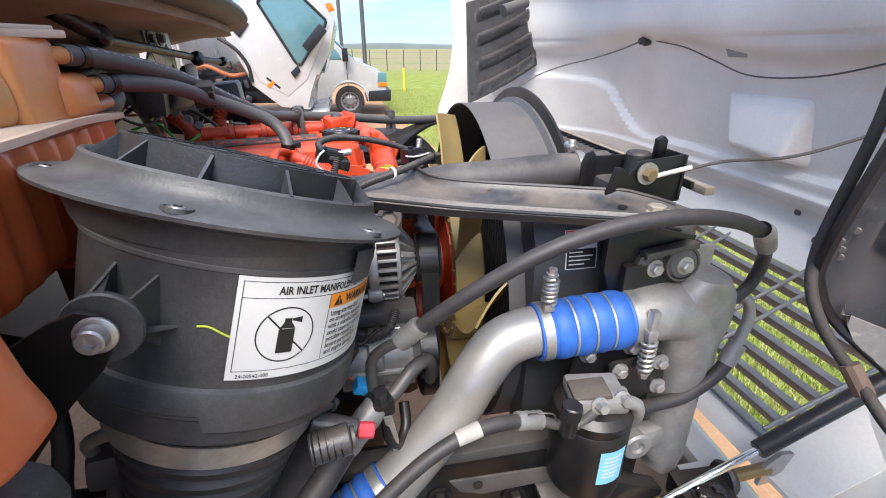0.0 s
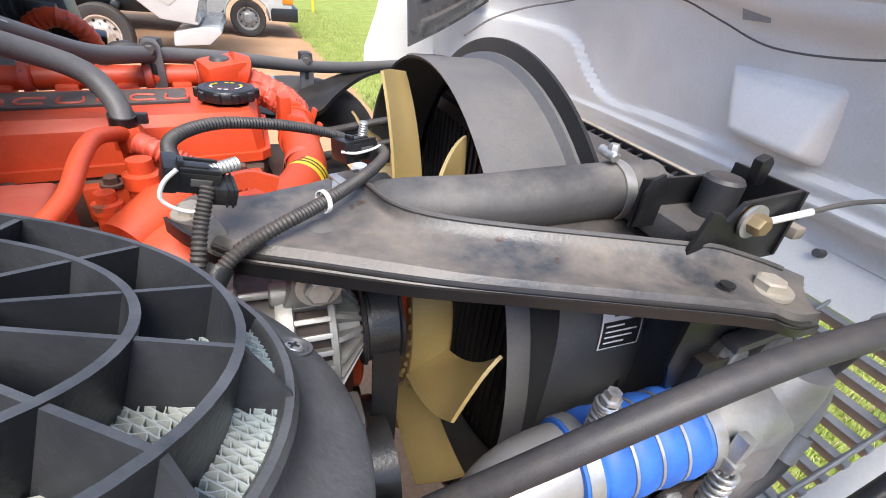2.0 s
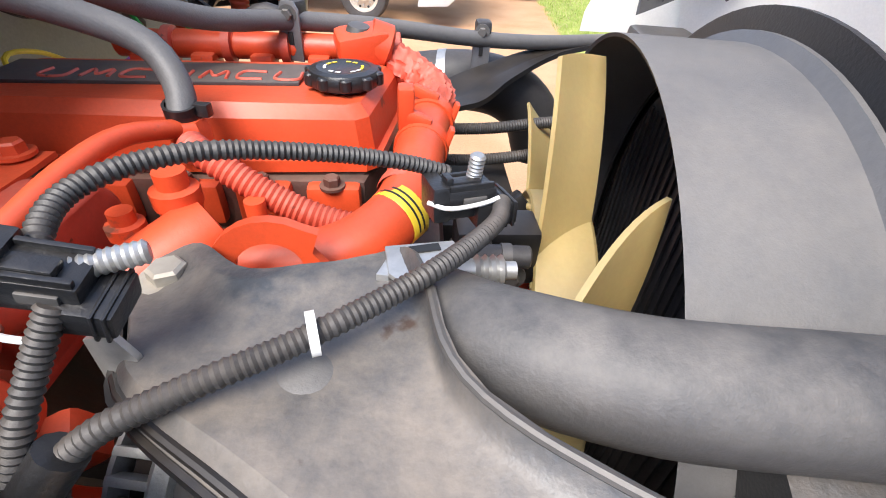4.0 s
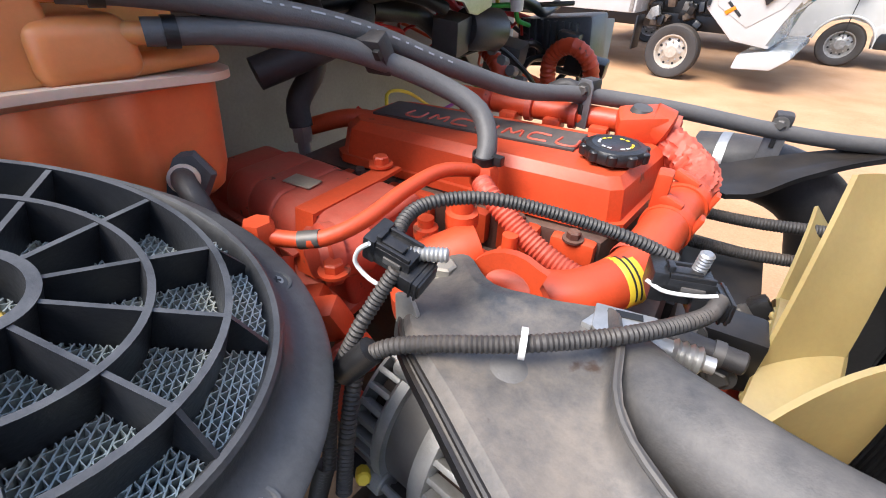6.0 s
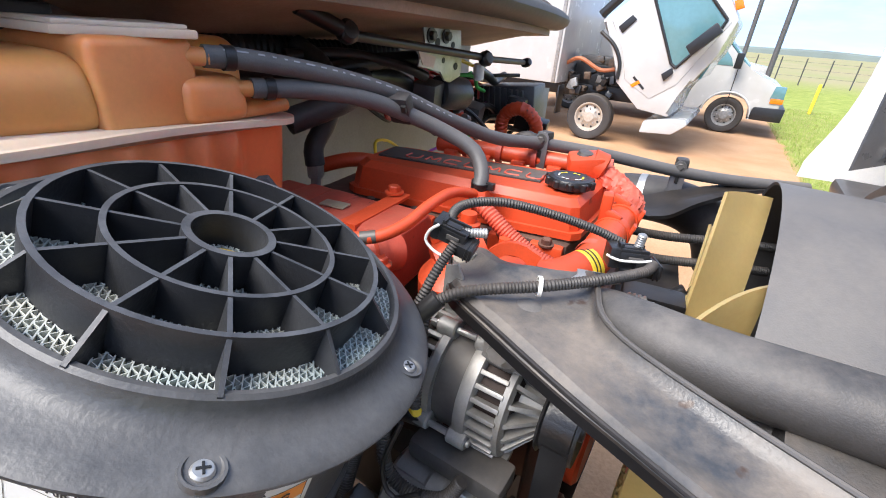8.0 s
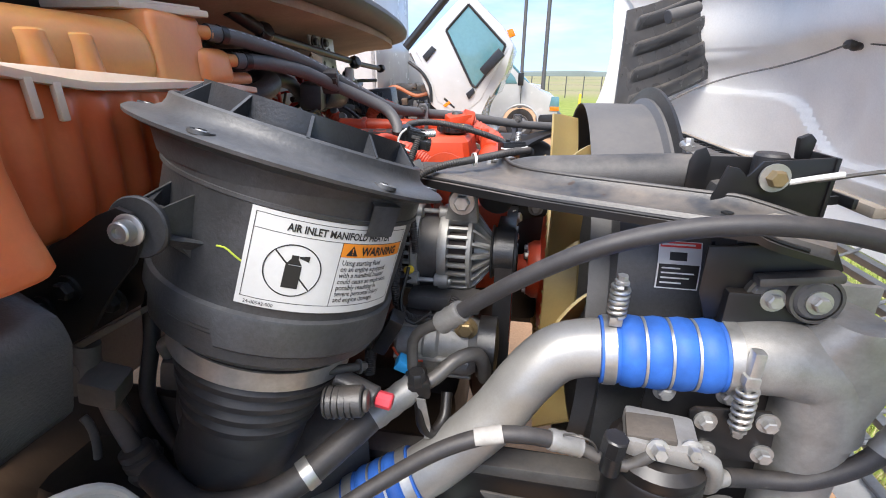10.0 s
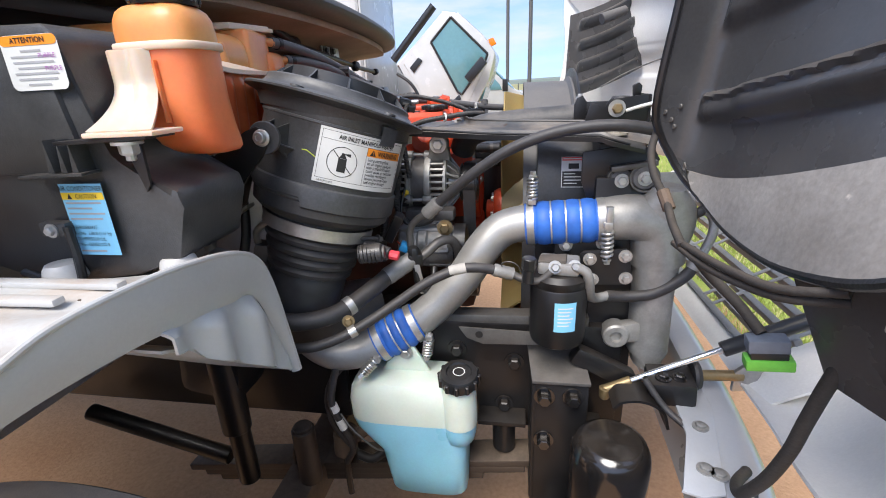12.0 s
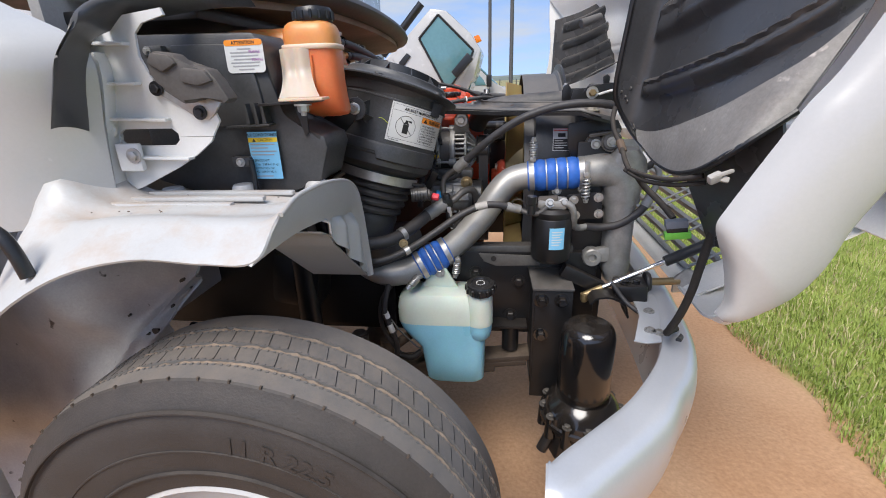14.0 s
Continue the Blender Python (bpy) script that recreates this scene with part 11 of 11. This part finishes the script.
part("beige_pipe", bm, material("beige_pipe", (0.36, 0.30, 0.25), 0.7, dust=0.4), wl_)
part("wired_tag", prism([(1.209, 1.625), (1.278, 1.612), (1.272, 1.588), (1.228, 1.596)], lambda a, b, d: (-0.44 + d, a, b), 0.002), material("tag_paper", (0.62, 0.50, 0.40), 0.7, bump=0), wl_)

# round sensor plug under the coolant tank
sp_ = thing("level_sensor", (-0.364, 0.714, 1.416), "black hexagonal level sensor plug in the coolant tank", "sensor")
sc = Vector((-0.344, 0.714, 1.446))
sa = Vector((0.75, -0.35, 0.25)).normalized()
part("hex_flange", lathe(bmesh.new(), sc, sa, [(0, -0.03), (0.030, -0.03), (0.032, 0.004), (0.026, 0.008), (0, 0.008)], 6), BLACK_PLASTIC, sp_)
bm = bmesh.new()
tube(bm, [sc, sc + sa * 0.022, sc + sa * 0.034 + Vector((0.010, 0.004, -0.014)), sc + sa * 0.036 + Vector((0.022, 0.008, -0.040))], 0.012)
part("plug", bm, RUBBER, sp_)
part("seal_ring", lathe(bmesh.new(), sc + sa * 0.008, sa, [(0.012, 0), (0.016, 0.001), (0.016, 0.006), (0.012, 0.007)], 20), TANK_SEAM, sp_)

# steering shaft with its universal joint beside the heater box
ss = thing("steering_shaft", (-0.437, 0.420, 1.058), "dusty steel steering shaft with universal joint", "steering shaft")
uj = Vector((-0.415, 0.420, 1.160))
DUSTY_STEEL = material("dusty_steel", (0.20, 0.19, 0.175), 0.6, metal=0.25, dust=0.5, dust_color=(0.40, 0.35, 0.29), scale=25)
part("yoke", box(uj, (0.050, 0.045, 0.046), (12, 20, 15), 0.006), DUSTY_STEEL, ss)
part("yoke_ear", box(uj + Vector((-0.040, 0.004, 0.010)), (0.040, 0.040, 0.050), (0, -18, 10), 0.010), DUSTY_STEEL, ss)
bm = bmesh.new()
tube(bm, [uj + Vector((-0.022, 0.010, 0.060)), uj + Vector((-0.026, 0.006, 0.030)), uj + Vector((-0.016, 0.0, 0.0))], 0.016, **K)
part("upper_shaft", bm, DUSTY_STEEL, ss)
bm = bmesh.new()
tube(bm, [uj + Vector((-0.008, 0.0, -0.010)), (-0.420, 0.420, 1.116), (-0.410, 0.420, 1.070), (-0.398, 0.420, 1.030)], 0.0125, **K)
part("lower_shaft", bm, DUSTY_STEEL, ss)
part("shaft_boot", lathe(bmesh.new(), (-0.404, 0.420, 1.050), (0.25, 0.05, -1), [(0.013, 0), (0.022, 0.004), (0.023, 0.014), (0.019, 0.018), (0.024, 0.022), (0.024, 0.034), (0.020, 0.038), (0.026, 0.044), (0.027, 0.080), (0, 0.085)], 24), GREY_STEEL, ss)
bm = bmesh.new()
tube(bm, [(-0.477, 0.42, 1.093), (-0.468, 0.42, 1.075), (-0.470, 0.42, 1.04), (-0.478, 0.42, 1.008)], 0.006, **K)
part("thin_pipe", bm, DUSTY_STEEL, ss)
fl_ = thing("firewall_strap", (-0.40, 0.42, 1.20), "bent steel edge strip beside the heater box", "bracket")
part("strip", prism([(-0.485, 1.190), (-0.322, 1.284), (-0.322, 1.292), (-0.487, 1.200)], lambda a, b, d: (a, 0.418 + d, b), 0.030, 0.001), DUSTY_STEEL, fl_)
bm = bmesh.new()
bolt(bm, (-0.354, 0.416, 1.302), (0, -1, 0), 0.011, 0.010)
part("bolt", bm, BLACK_SATIN, fl_)
part("back_plate", prism([(-0.49, 1.20), (-0.33, 1.292), (-0.30, 1.36), (-0.40, 1.40), (-0.49, 1.33)], lambda a, b, d: (a, 0.432 + d, b), 0.004, 0.001), BLACK_PAINT, fl_)
lo_end = Vector((-0.410, 0.460, 0.909))
bm = bmesh.new()
rod(bm, uj, uj.lerp(lo_end, 0.62), 0.011)
rod(bm, uj.lerp(lo_end, 0.55), lo_end, 0.020)
part("lower_shaft", bm, GREY_STEEL, ss)
for k in range(5):
    q = uj.lerp(lo_end, 0.60 + 0.05 * k)
    part("boot_ring", lathe(bmesh.new(), q, lo_end - uj, [(0.019, 0), (0.0235, 0.003), (0.019, 0.006)], 18), RUBBER, ss)


# printed marks along the hoses
def hose_print(name, pts, r, up, n, length, gap, parent_name):
    path = smooth_path(pts, 0.004)
    host = bpy.data.objects[parent_name]
    rng = random.Random(len(pts))
    i = 4
    for _ in range(n):
        k = rng.choice((1, 2, 2, 3))
        if i + k + 1 >= len(path):
            break
        a, b = path[i], path[i + k]
        t = (b - a).normalized()
        o = (Vector(up) - t * Vector(up).dot(t)).normalized()
        w = t.cross(o).normalized() * length
        bm = bmesh.new()
        bm.faces.new([bm.verts.new(p) for p in (a + o * (r + 0.0006) - w, b + o * (r + 0.0006) - w, b + o * (r + 0.0006) + w, a + o * (r + 0.0006) + w)])
        part("print_bar", bm, INK_GREY, host)
        i += k + gap

hose_print("print", [(-0.341, 0.662, 1.627), (-0.327, 0.72, 1.622), (-0.303, 0.83, 1.602), (-0.280, 0.935, 1.574), (-0.237, 1.04, 1.528), (-0.195, 1.15, 1.488)], 0.0126, (0.5, -0.7, 0.6), 22, 0.0011, 2, "heater_hose")
